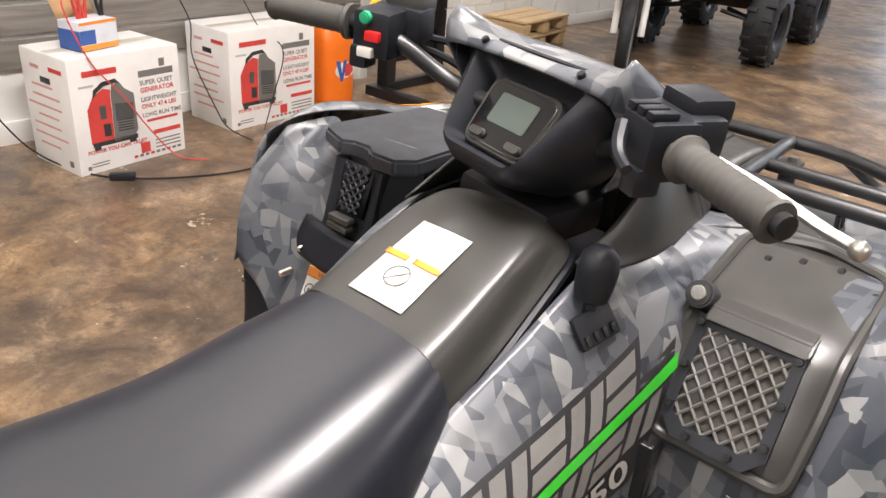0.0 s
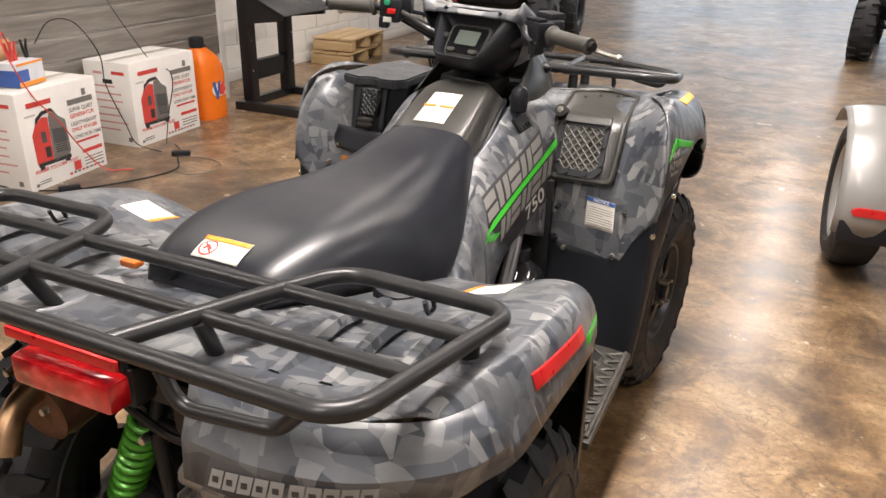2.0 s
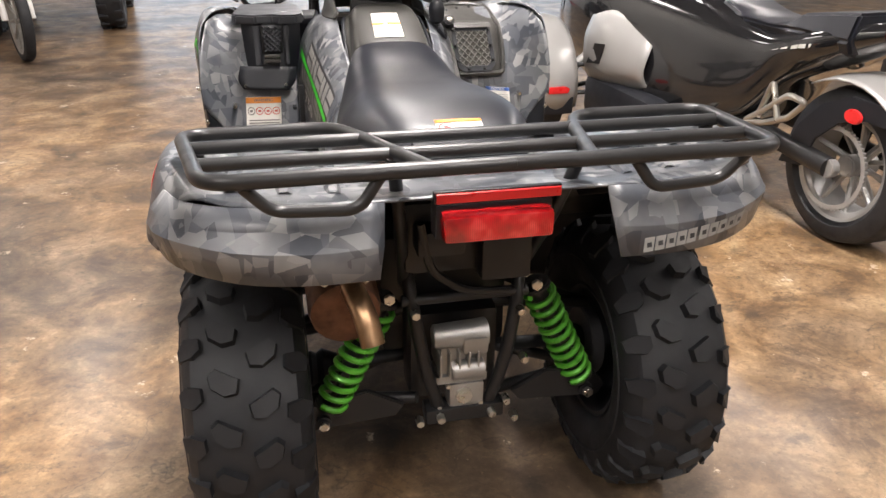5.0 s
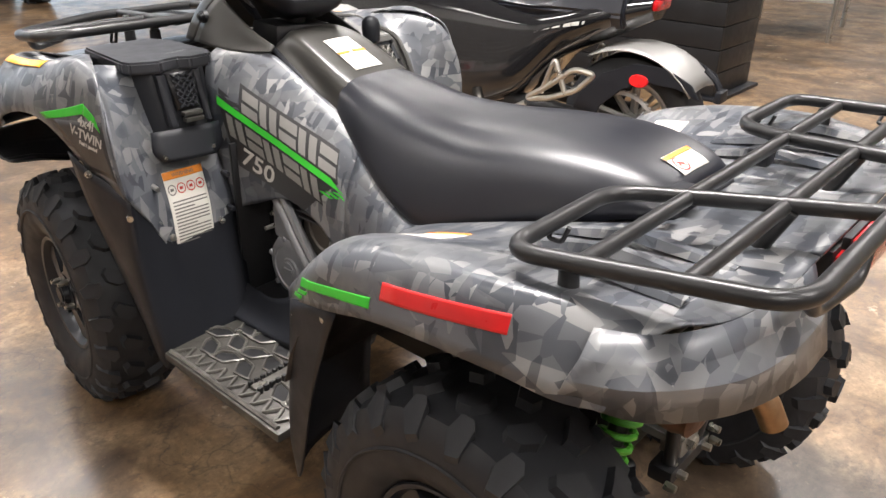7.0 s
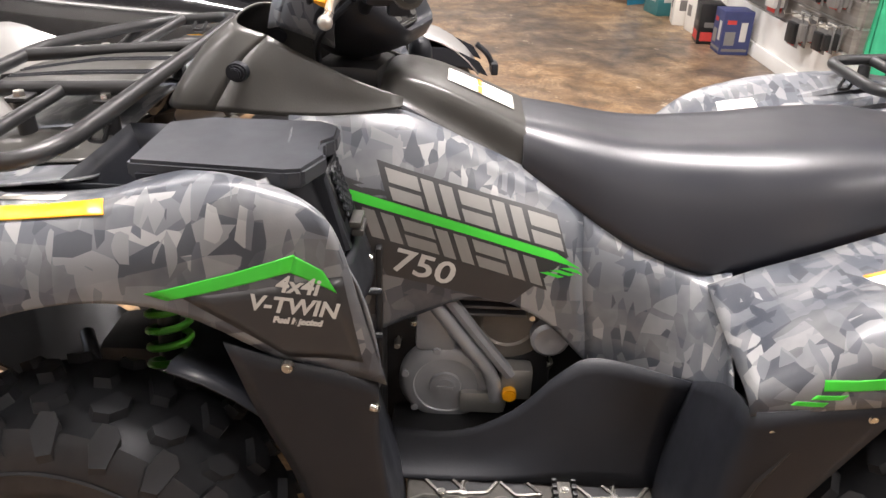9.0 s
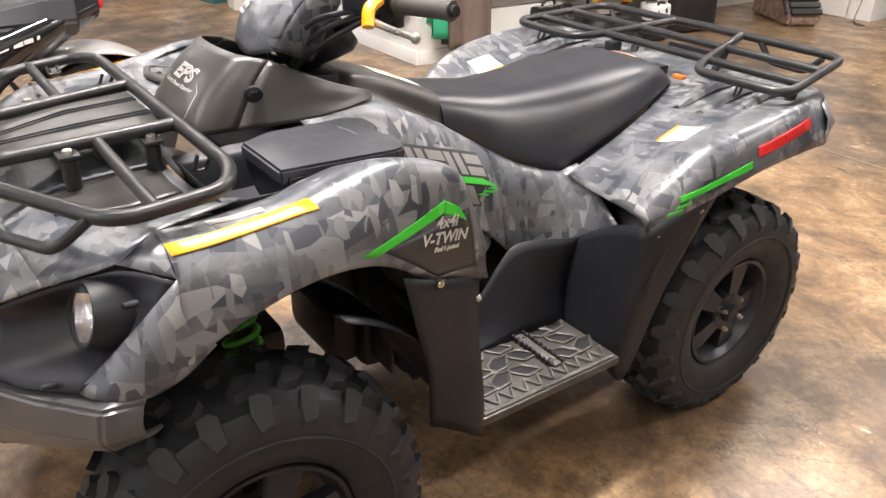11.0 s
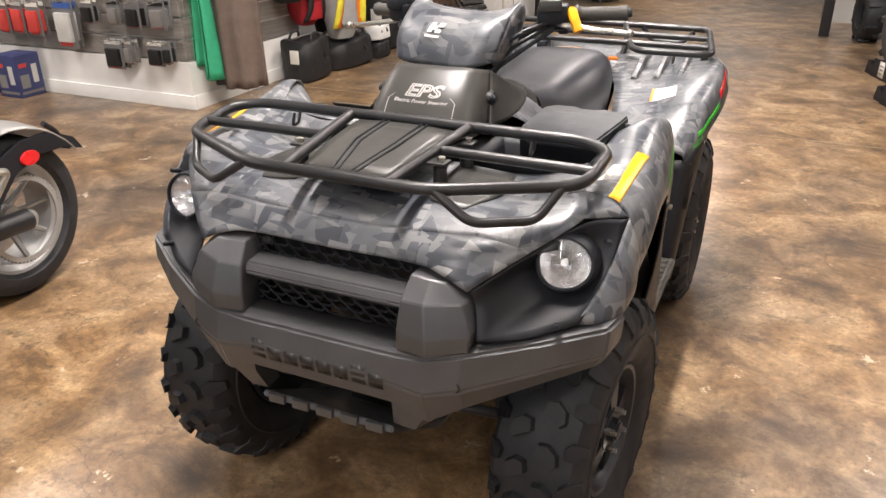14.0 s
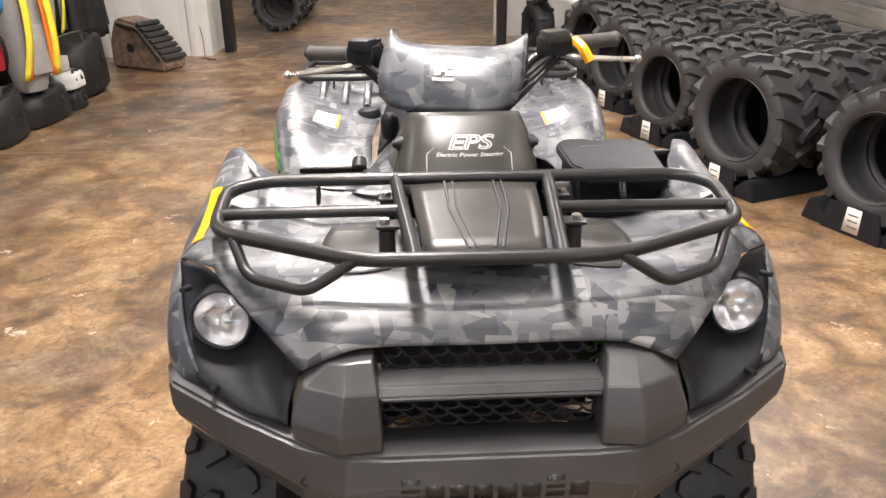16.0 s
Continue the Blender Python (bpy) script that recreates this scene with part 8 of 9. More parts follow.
kinds = [mud_tyre(0.345, 0.24), mud_tyre(0.365, 0.27, 0.036, 15), mud_tyre(0.335, 0.22, 0.026, 18)]
rnd = random.Random(4)
racks = [(-2.06, -1.30), (-1.66, -2.04), (-1.56, -3.02), (-1.50, -4.02), (-1.48, -5.0)]
TURN = 22
for i, (fx, fy) in enumerate(racks):
    base = pose(fx, fy, 0, 0, 0, TURN)
    x = 0.0
    count = 5 if i == 0 else 6
    for j in range(count):
        kind = (i + j // 3) % 3
        R, W = ((0.345, 0.24), (0.365, 0.27), (0.335, 0.22))[kind]
        ob = new_tyre(kind, "new black mud tyre standing on a floor rack", "tyres for sale")
        ob.matrix_basis = base @ Matrix.Translation((x - W / 2 - 0.03, rnd.uniform(-0.015, 0.015), R + 0.03)) @ Matrix.Rotation(rnd.uniform(-0.05, 0.05), 4, "Z") @ Matrix.Rotation(rnd.uniform(0, 6), 4, "X")
        x -= W + 0.012
        # a second row stands close behind, between the racks
        if i and j > 1:
            ob = new_tyre((kind + 1) % 3, "new black mud tyre standing on the floor between the racks", "tyres for sale")
            ob.matrix_basis = base @ Matrix.Translation((x - 0.12, 0.52, 0.355)) @ Matrix.Rotation(rnd.uniform(-0.05, 0.05), 4, "Z") @ Matrix.Rotation(rnd.uniform(0, 6), 4, "X")
    rk = thing("tyre_rack", "low black floor rack with a white tag", "rack", "tyre racks")
    rk.matrix_basis = base
    for sgn in (-1, 1):
        bm = bmesh.new()
        prism(bm, [(sgn * 0.10, 0.0), (sgn * 0.30, 0.0), (sgn * 0.27, 0.11), (sgn * 0.22, 0.11)], "x", x, 0.03, 0.006)
        part("side_rail", bm, BLACK, rk)
    bm = bmesh.new()
    prism(bm, [(-0.17, 0.0), (0.17, 0.0), (0.14, 0.15), (-0.14, 0.15)], "x", 0.034, 0.044, 0.003)
    part("end_plate", bm, BLACK, rk)
    bm = bmesh.new()
    box(bm, (x / 2, 0, 0.012), (-x, 0.22, 0.02), 0.003)
    part("base_plate", bm, BLACK, rk)
    bm = sheet((0.047, -0.04, 0.02), (0.047, 0.05, 0.02), (0.047, 0.050, 0.145), (0.047, -0.03, 0.145), 1)
    part("price_tag", bm, PAPER, rk, "white price tag", 40, 0.002)
    for k2 in range(3):
        part("tag_print", box(bmesh.new(), (0.0495, 0.01, 0.05 + 0.03 * k2), (0.001, 0.055, 0.008)), INK, rk)

# ---- parked machines: shared pieces ----


def simple_wheel(parent, at, R, W, mt_rim, axis_turn=0, spokes=6, hub=0.6):
    bm = bmesh.new()
    m = Matrix.Rotation(radians(90), 4, "Y")
    rr = R * hub
    lathe(bm, [(rr, -W * 0.40), (rr + 0.012, -W * 0.42), (rr + 0.012, -W * 0.36), (rr - 0.012, -W * 0.3), (rr - 0.012, W * 0.3), (rr + 0.012, W * 0.36), (rr + 0.012, W * 0.42), (rr, W * 0.40), (rr - 0.022, W * 0.3), (rr - 0.022, -W * 0.3), (rr, -W * 0.40)], m, 40)
    cyl(bm, (-W * 0.3, 0, 0), (W * 0.3, 0, 0), 0.045, None, 20, 0.006)
    w = part("wheel", bm, mt_rim, parent)
    w.matrix_basis = pose(*at, 0, 0, axis_turn)
    for d in (-1, 1):
        spoke = part("spoke", tube(None, [V(d * 0.01, 0.012 * d, 0.03), V(d * W * 0.22, 0.03 * d, rr - 0.01)], 0.011, 0, 6), mt_rim, w)
        for k in range(1, spokes):
            share("spoke", spoke, Matrix.Rotation(2 * math.pi * k / spokes, 4, "X"), w)
    bm = bmesh.new()
    h = W / 2
    lathe(bm, [(rr + 0.008, -h * 0.8), (rr + 0.03, -h), (R * 0.86, -h * 1.0), (R - 0.012, -h * 0.8), (R, -h * 0.4), (R, h * 0.4), (R - 0.012, h * 0.8), (R * 0.86, h), (rr + 0.03, h), (rr + 0.008, h * 0.8), (rr + 0.008, -h * 0.8)], m, 56)
    part("tyre", bm, RUBBER, w)
    return w


# three-wheeled roadster beside the quad bike
rs = thing("three_wheel_roadster", "silver and black three-wheeled roadster parked beside the quad bike", "motorcycle", "", (0, 0, 0))
CX = 1.66
BODY = [
    (2.75, [(0, 0.72), (0.10, 0.70), (0.16, 0.60), (0.12, 0.45), (0, 0.42)]),
    (2.40, [(0, 0.90), (0.20, 0.86), (0.30, 0.70), (0.26, 0.40), (0, 0.30)]),
    (2.00, [(0, 1.02), (0.22, 0.96), (0.34, 0.74), (0.30, 0.32), (0, 0.24)]),
    (1.60, [(0, 0.98), (0.20, 0.92), (0.32, 0.70), (0.30, 0.28), (0, 0.22)]),
    (1.25, [(0, 0.88), (0.17, 0.84), (0.26, 0.66), (0.27, 0.30), (0, 0.24)]),
    (0.95, [(0, 0.78), (0.15, 0.76), (0.20, 0.64), (0.20, 0.42), (0, 0.38)]),
    (0.78, [(0, 0.80), (0.14, 0.78), (0.18, 0.70), (0.14, 0.58), (0, 0.56)]),
    (0.58, [(0, 0.85), (0.12, 0.84), (0.16, 0.77), (0.10, 0.68), (0, 0.67)]),
    (0.36, [(0, 0.89), (0.06, 0.88), (0.09, 0.84), (0.05, 0.79), (0, 0.78)]),
]
rings = []
for y, p in BODY:
    h = crom([(x, y, z) for x, z in p], 4)
    rings.append([V(CX + q.x, q.y, q.z) for q in h] + [V(CX - q.x, q.y, q.z) for q in h[-2:0:-1]])
cols = [crom(c, 4) for c in zip(*rings)]
bm = loft(list(zip(*cols)))
body = part("body_shell", bm, GLOSS, rs, "gloss black bodywork", 50)
bt = tree_of(body)
for s in (-1, 1):
    f = lambda p: [(CX + s * x, y, z) for x, y, z in p]
    SP = [
        f([(0.32, 1.95, 0.70), (0.42, 1.86, 0.58), (0.42, 1.84, 0.42), (0.36, 1.82, 0.28)]),
        f([(0.32, 1.70, 0.73), (0.40, 1.66, 0.62), (0.42, 1.64, 0.44), (0.34, 1.62, 0.32)]),
        f([(0.26, 1.42, 0.66), (0.32, 1.40, 0.56), (0.34, 1.40, 0.46), (0.30, 1.40, 0.38)]),
    ]
    part("side_fairing", surf(SP, 5, 4), SILVER, rs, "silver side fairing", 50, 0.006)
    bm = bmesh.new()
    prism(bm, [(1.80, 0.44), (1.72, 0.56), (1.62, 0.57), (1.66, 0.46)], "x", CX + s * 0.425, CX + s * 0.432)
    part("fairing_vent", bm, FRAME, rs)
    bm = bmesh.new()
    box(bm, (CX + s * 0.335, 1.55, 0.26), (0.16, 0.60, 0.22), 0.05)
    part("belly_panel", bm, BLACK, rs)
    # upper silver edge of the cowl
    UP = [
        f([(0.10, 2.45, 0.90), (0.16, 2.43, 0.885), (0.21, 2.40, 0.85)]),
        f([(0.13, 2.05, 1.03), (0.20, 2.03, 1.00), (0.26, 2.00, 0.95)]),
        f([(0.12, 1.65, 1.01), (0.18, 1.65, 0.985), (0.23, 1.65, 0.94)]),
        f([(0.08, 1.30, 0.92), (0.12, 1.28, 0.91), (0.16, 1.26, 0.88)]),
    ]
    part("cowl_edge", surf(UP, 4, 3), SILVER, rs, "silver cowl edge", 50, 0.008)
    # plain pale bars in place of the maker's word on the side
    bm = bmesh.new()
    for k in range(7):
        a = 1.86 - 0.052 * k
        if k == 3:
            sheet((CX + s * 0.5, a - 0.012, 0.826), (CX + s * 0.5, a - 0.040, 0.828), (CX + s * 0.5, a - 0.040, 0.838), (CX + s * 0.5, a - 0.012, 0.836), 1, bm)
            continue
        sheet((CX + s * 0.5, a, 0.805), (CX + s * 0.5, a - 0.042, 0.807), (CX + s * 0.5, a - 0.042, 0.853), (CX + s * 0.5, a, 0.851), 2, bm)
    part("pale_mark", drape(bm, bt, (-s, 0, 0), 0.004), PALE, rs)
    bm = bmesh.new()
    for k in range(6):
        a = 0.86 - 0.050 * k
        sheet((CX + s * 0.5, a, 0.735 + 0.006 * k), (CX + s * 0.5, a - 0.036, 0.739 + 0.006 * k), (CX + s * 0.5, a - 0.036, 0.756 + 0.006 * k), (CX + s * 0.5, a, 0.752 + 0.006 * k), 1, bm)
    part("pale_mark", drape(bm, bt, (-s, 0, 0), 0.004), PALE, rs)
    # front wheel, arms, mudguard
    wx = CX + s * 0.69
    simple_wheel(rs, (wx, 1.96, 0.318), 0.318, 0.19, SILVER, 0, 5, 0.62)
    bm = bmesh.new()
    rows = []
    for k in range(13):
        a = radians(-14 + 150 * k / 12)
        rows.append([V(wx + u * 0.122, 1.96 - (0.345 + 0.018 * (1 - u * u)) * math.cos(a), 0.33 + (0.345 + 0.018 * (1 - u * u)) * math.sin(a)) for u in (-1, -0.75, -0.3, 0, 0.3, 0.75, 1)])
    rows2 = [[p for p in r] for r in rows]
    grid(rows2, bm)
    mg = part("mudguard", bm, SILVER, rs, "silver front mudguard", 60, 0.006)
    bm = bmesh.new()
    prism(bm, [(wx - 0.055, 0.330), (wx + 0.055, 0.330), (wx + 0.068, 0.352), (wx + 0.045, 0.366), (wx - 0.045, 0.366), (wx - 0.068, 0.352)], "y", 1.588, 1.600, 0.002)
    part("red_reflector", bm, REDTAPE, mg)
    bm = bmesh.new()
    box(bm, (wx, 1.62, 0.262), (0.20, 0.03, 0.10), 0.012)
    part("mud_flap", bm, BLACK, mg)
    for y0, z0 in ((1.84, 0.40), (2.06, 0.40), (1.84, 0.24), (2.06, 0.24)):
        bm = bmesh.new()
        tube(bm, [(CX + s * 0.28, y0, z0 + 0.02), (wx - s * 0.06, 1.96, z0)], 0.014, 0, 8)
        part("suspension_arm", bm, FRAME, rs)
    bm = bmesh.new()
    tube(bm, [(CX + s * 0.30, 1.90, 0.52), (wx - s * 0.12, 1.95, 0.28)], 0.028, 0, 10)
    part("shock_absorber", bm, ALLOY, rs)
    # foot peg bracket
    bm = bmesh.new()
    x = CX + s * 0.23
    tube(bm, [(x, 0.86, 0.40), (x, 0.74, 0.48), (x, 0.62, 0.57), (x, 0.52, 0.56), (x, 0.60, 0.48), (x, 0.74, 0.42)], 0.014, 0.03, 8, True)
    tube(bm, [(x, 0.78, 0.44), (x, 0.72, 0.60), (x, 0.66, 0.46)], 0.013, 0.02, 8)
    part("peg_bracket", bm, STEEL, rs, "bright foot peg bracket")
    bm = bmesh.new()
    tube(bm, [(x, 1.08, 0.33), (x + s * 0.16, 1.10, 0.33)], 0.020, 0, 10)
    tube(bm, [(x, 1.20, 0.34), (x, 0.98, 0.31), (x, 0.86, 0.38)], 0.013, 0.03, 8)
    part("foot_peg", bm, STEEL, rs)
    bm = bmesh.new()
    tube(bm, [(CX + s * 0.13, 1.0, 0.36), (CX + s * 0.145, 0.42, 0.32)], 0.042, 0, 12)
    part("swing_arm", bm, FRAME, rs)
    bm = bmesh.new()
    cyl(bm, (CX + s * 0.150, 0.352, 0.545), (CX + s * 0.160, 0.352, 0.545), 0.036, 0.033, 20, 0.002)
    bmesh.ops.scale(bm, vec=(1, 1.25, 0.80), space=Matrix.Translation((-CX, -0.352, -0.545)), verts=bm.verts)
    part("oval_reflector", bm, REDTAPE, rs, "oval red reflector")
    bm = bmesh.new()
    stay = [(0.70, 0.26), (0.63, 0.44), (0.52, 0.555), (0.38, 0.615), (0.24, 0.615), (0.12, 0.56), (0.08, 0.50), (0.18, 0.535), (0.30, 0.540), (0.42, 0.500), (0.52, 0.41), (0.57, 0.28)]
    prism(bm, stay, "x", CX + s * 0.138, CX + s * 0.149, 0.003)
    part("fender_stay", bm, BLACK, rs)
simple_wheel(rs, (CX, 0.42, 0.318), 0.318, 0.225, SILVER, 0, 9, 0.66)
bm = bmesh.new()
lathe(bm, [(0.150, -0.005), (0.166, -0.005), (0.166, 0.005), (0.150, 0.005), (0.150, -0.005)], Matrix.Translation((CX - 0.13, 0.42, 0.318)) @ Matrix.Rotation(radians(90), 4, "Y"), 60)
for k in range(60):
    a = 2 * math.pi * k / 60
    box(bm, (CX - 0.13, 0.42 + 0.167 * math.cos(a), 0.318 + 0.167 * math.sin(a)), (0.012, 0.009, 0.009))
cyl(bm, (CX - 0.16, 0.42, 0.318), (CX - 0.12, 0.42, 0.318), 0.040, 0.036, 20, 0.004)
part("sprocket", bm, SILVER, rs, "silver toothed belt pulley")
bm = bmesh.new()
rows = []
for k in range(9):
    a = radians(35 + 85 * k / 8)
    rows.append([V(CX + u * 0.150, 0.42 - 0.365 * math.cos(a), 0.318 + 0.365 * math.sin(a) - 0.02 * u * u) for u in (-1, -0.8, -0.3, 0.3, 0.8, 1)])
grid(rows, bm)
part("rear_mudguard", bm, SILVER, rs, "silver rear mudguard", 60, 0.006)
bm = bmesh.new()
box(bm, (CX, 0.04, 0.50), (0.09, 0.03, 0.05), 0.008)
tube(bm, [(CX, 0.045, 0.51), (CX, 0.07, 0.56), (CX, 0.12, 0.60)], 0.012, 0.02, 8)
part("plate_lamp", bm, BLACK, rs)
bm = loft([[V(CX + x, y, z) for x, z in ((-0.15, 0.80), (-0.12, zt), (0.12, zt), (0.15, 0.80), (0.12, 0.74), (-0.12, 0.74))] for y, zt in ((1.20, 0.87), (1.08, 0.82), (0.92, 0.80), (0.80, 0.83), (0.76, 0.865), (0.60, 0.89), (0.46, 0.905))])
bmesh.ops.bevel(bm, geom=list(bm.edges), offset=0.012, segments=2, affect="EDGES")
part("seat", bm, VINYL, rs, "black stepped seat", 40)
bm = bmesh.new()
box(bm, (CX, 0.37, 0.845), (0.15, 0.06, 0.045), 0.012)
part("tail_lamp", bm, TAIL, rs)
bm = bmesh.new()
tube(bm, [(CX - 0.36, 1.30, 1.06), (CX - 0.20, 1.42, 1.08), (CX, 1.50, 1.05), (CX + 0.20, 1.42, 1.08), (CX + 0.36, 1.30, 1.06)], 0.013, 0.06, 8)
part("handlebar", bm, FRAME, rs)

# draw the nose out to the true wheelbase
for ob in rs.children:
    if ob.location.length > 0.1:
        if ob.location.y > 1.5:
            ob.location.y += 0.18
        continue
    for v in ob.data.vertices:
        v.co.y += 0.18 * min(1, max(0, (v.co.y - 0.95) / 0.6))
    for sub_part in ob.children:
        for v in sub_part.data.vertices:
            v.co.y += 0.18 * min(1, max(0, (v.co.y - 0.95) / 0.6))
rs.matrix_basis = Matrix.Translation((1.784, 0.275, 0)) @ Matrix.Rotation(radians(4.6), 4, "Z") @ Matrix.Translation((-1.50, -0.352, 0))

# off-road buggy and dirt bike further up the aisle
def buggy(at, turn, label):
    b = thing("off_road_buggy", label, "buggy", "parked machines", at, turn)
    for x in (-0.55, 0.55):
        for y in (-0.75, 0.75):
            w = simple_wheel(b, (x, y, 0.33), 0.33, 0.24, RIM, 0, 6, 0.5)
            for sx in (-1, 1):
                lug = part("tread_lug", box(bmesh.new(), (sx * 0.07, 0.325 * math.cos(0.1 * sx), 0.325 * math.sin(0.1 * sx)), (0.085, 0.04, 0.04), 0.008), RUBBER, w)
                for k in range(1, 18):
                    share("tread_lug", lug, Matrix.Rotation(2 * math.pi * k / 18, 4, "X"), w)
            bm = bmesh.new()
            coil(bm, (x * 0.62, y, 0.72), (x * 0.78, y, 0.42), 0.035, 0.008, 7)
            part("spring", bm, FRAME, b)
            bm = bmesh.new()
            tube(bm, [(x * 0.3, y - 0.1, 0.40), (x * 0.9, y, 0.33), (x * 0.3, y + 0.1, 0.40)], 0.018, 0.02, 8)
            part("suspension_arm", bm, FRAME, b)
    rings = []
    for y, z0, z1, w in ((-1.1, 0.55, 0.85, 0.42), (-0.7, 0.42, 0.95, 0.50), (0.0, 0.36, 0.70, 0.55), (0.6, 0.42, 0.92, 0.50), (1.15, 0.50, 0.78, 0.36)):
        rings.append([V(-w, y, z0 + 0.08), V(-w, y, z1 - 0.08), V(-w + 0.12, y, z1), V(w - 0.12, y, z1), V(w, y, z1 - 0.08), V(w, y, z0 + 0.08), V(w - 0.1, y, z0), V(-w + 0.1, y, z0)])
    bm = loft(rings)
    bmesh.ops.bevel(bm, geom=list(bm.edges), offset=0.02, segments=2, affect="EDGES")
    part("body_shell", bm, BLACK, b)
    for x in (-0.5, 0.5):
        bm = bmesh.new()
        tube(bm, [(x, 0.70, 0.85), (x * 0.9, 0.25, 1.75), (x * 0.9, -0.55, 1.78), (x, -0.95, 0.90)], 0.024, 0.10, 10)
        part("roll_bar", bm, FRAME, b)
    for y in (0.22, -0.52):
        bm = bmesh.new()
        tube(bm, [(-0.45, y, 1.75), (0.45, y, 1.75)], 0.022, 0, 10)
        part("roof_bar", bm, FRAME, b)
    for x in (-0.25, 0.25):
        bm = bmesh.new()
        box(bm, (x, -0.30, 0.72), (0.40, 0.42, 0.14), 0.04)
        box(bm, (x, -0.52, 1.0), (0.40, 0.12, 0.55), 0.05)
        part("seat", bm, VINYL, b)
    return b


buggy((-2.42, 7.08, 0), 5, "black off-road buggy with knobbly tyres, parked by the wall")
buggy((1.91, 8.7, 0), -6, "dark off-road buggy parked further up the aisle")

db = thing("dirt_bike", "red and white dirt bike parked by the wall", "motorcycle", "parked machines", (-2.53, 5.38, 0), 205)
REDPL = plain("red_plastic", (0.50, 0.03, 0.03), 0.35)
WHPL = plain("white_plastic", (0.70, 0.69, 0.66), 0.35)
for y in (-0.65, 0.68):
    simple_wheel(db, (0, y, 0.33), 0.33, 0.09, ALLOY, 0, 10, 0.78)
for x in (-0.10, 0.10):
    bm = bmesh.new()
    tube(bm, [(x, 0.70, 0.33), (x, 0.50, 0.95)], 0.026, 0, 10, False, 4, 0.022)
    part("fork_leg", bm, WHPL, db)
bm = bmesh.new()
grid([[V(x, y, z - 0.6 * x * x) for x in (-0.09, 0, 0.09)] for y, z in ((1.02, 0.74), (0.85, 0.80), (0.65, 0.78), (0.48, 0.72))], bm)
part("front_mudguard", bm, WHPL, db, "", 60, 0.006)
bm = bmesh.new()
prism(bm, [(-0.10, 0.70), (0.10, 0.70), (0.12, 0.90), (0.06, 1.0), (-0.06, 1.0), (-0.12, 0.90)], "y", 0.60, 0.62, 0.005)
part("number_plate", bm, WHPL, db)
bm = loft([[V(-w, y, z0), V(-w, y, z1), V(w, y, z1), V(w, y, z0)] for y, z0, z1, w in ((0.50, 0.72, 0.92, 0.06), (0.30, 0.62, 0.96, 0.16), (0.05, 0.70, 0.95, 0.10))])
part("tank_shroud", bm, REDPL, db)
bm = loft([[V(-w, y, z - 0.05), V(-w * 0.7, y, z), V(w * 0.7, y, z), V(w, y, z - 0.05)] for y, z, w in ((0.20, 0.97, 0.07), (-0.2, 0.94, 0.08), (-0.55, 0.96, 0.09))])
part("seat", bm, VINYL, db)
bm = loft([[V(-w, y, z - 0.03), V(0, y, z), V(w, y, z - 0.03)] for y, z, w in ((-0.45, 0.92, 0.08), (-0.75, 0.95, 0.10), (-1.0, 0.94, 0.08))])
part("rear_mudguard", bm, REDPL, db)
bm = bmesh.new()
box(bm, (0, 0.05, 0.48), (0.22, 0.36, 0.34), 0.05)
part("engine", bm, DARKALLOY, db)
bm = bmesh.new()
tube(bm, [(-0.38, 0.30, 1.10), (-0.12, 0.42, 1.06), (0.12, 0.42, 1.06), (0.38, 0.30, 1.10)], 0.013, 0.05, 8)
part("handlebar", bm, FRAME, db)
bm = bmesh.new()
tube(bm, [(0, -0.62, 0.33), (0, -0.1, 0.42)], 0.04, 0, 8)
tube(bm, [(0, 0.50, 0.90), (0, 0.2, 0.35), (0, -0.2, 0.35), (0, -0.3, 0.85)], 0.022, 0.05, 8)
part("frame", bm, REDPL, db)

bm = bmesh.new()
box(bm, (-2.75, 15.0, 0.004), (1.5, 4.2, 0.008), 0.002)
mat_ob = thing("floor_mat", "red floor mat with worn pale print, lying on the floor", "mat")
part("mat_sheet", bm, CARPET, mat_ob)
for k in range(4):
    bm = bmesh.new()
    box(bm, (-2.75, 13.3 + 0.22 * k, 0.0092), (0.9, 0.07, 0.002))
    part("print_bar", bm, plain("worn_print", (0.55, 0.30, 0.30), 0.8), mat_ob)

# ---- display wall: shirts, packets, luggage, boxes ----
CLOTH_G = plain("green_cotton", (0.03, 0.34, 0.17), 0.85, 0, (300, 0.3, 0.001))
CLOTH_B = plain("brown_cotton", (0.125, 0.090, 0.072), 0.85, 0, (300, 0.3, 0.001))
CLOTH_K = plain("charcoal_cotton", (0.05, 0.045, 0.045), 0.85, 0, (300, 0.3, 0.001))
NYLON = plain("black_nylon", (0.010, 0.010, 0.011), 0.6, 0, (200, 0.3, 0.001))
GREYNY = plain("grey_nylon", (0.30, 0.30, 0.29), 0.6, 0, (200, 0.3, 0.001))
FLAME = plain("orange_fabric", (0.85, 0.22, 0.02), 0.6)
LEMON = plain("yellow_fabric", (0.80, 0.70, 0.05), 0.6)
SKYB = plain("blue_fabric", (0.05, 0.30, 0.55), 0.6)


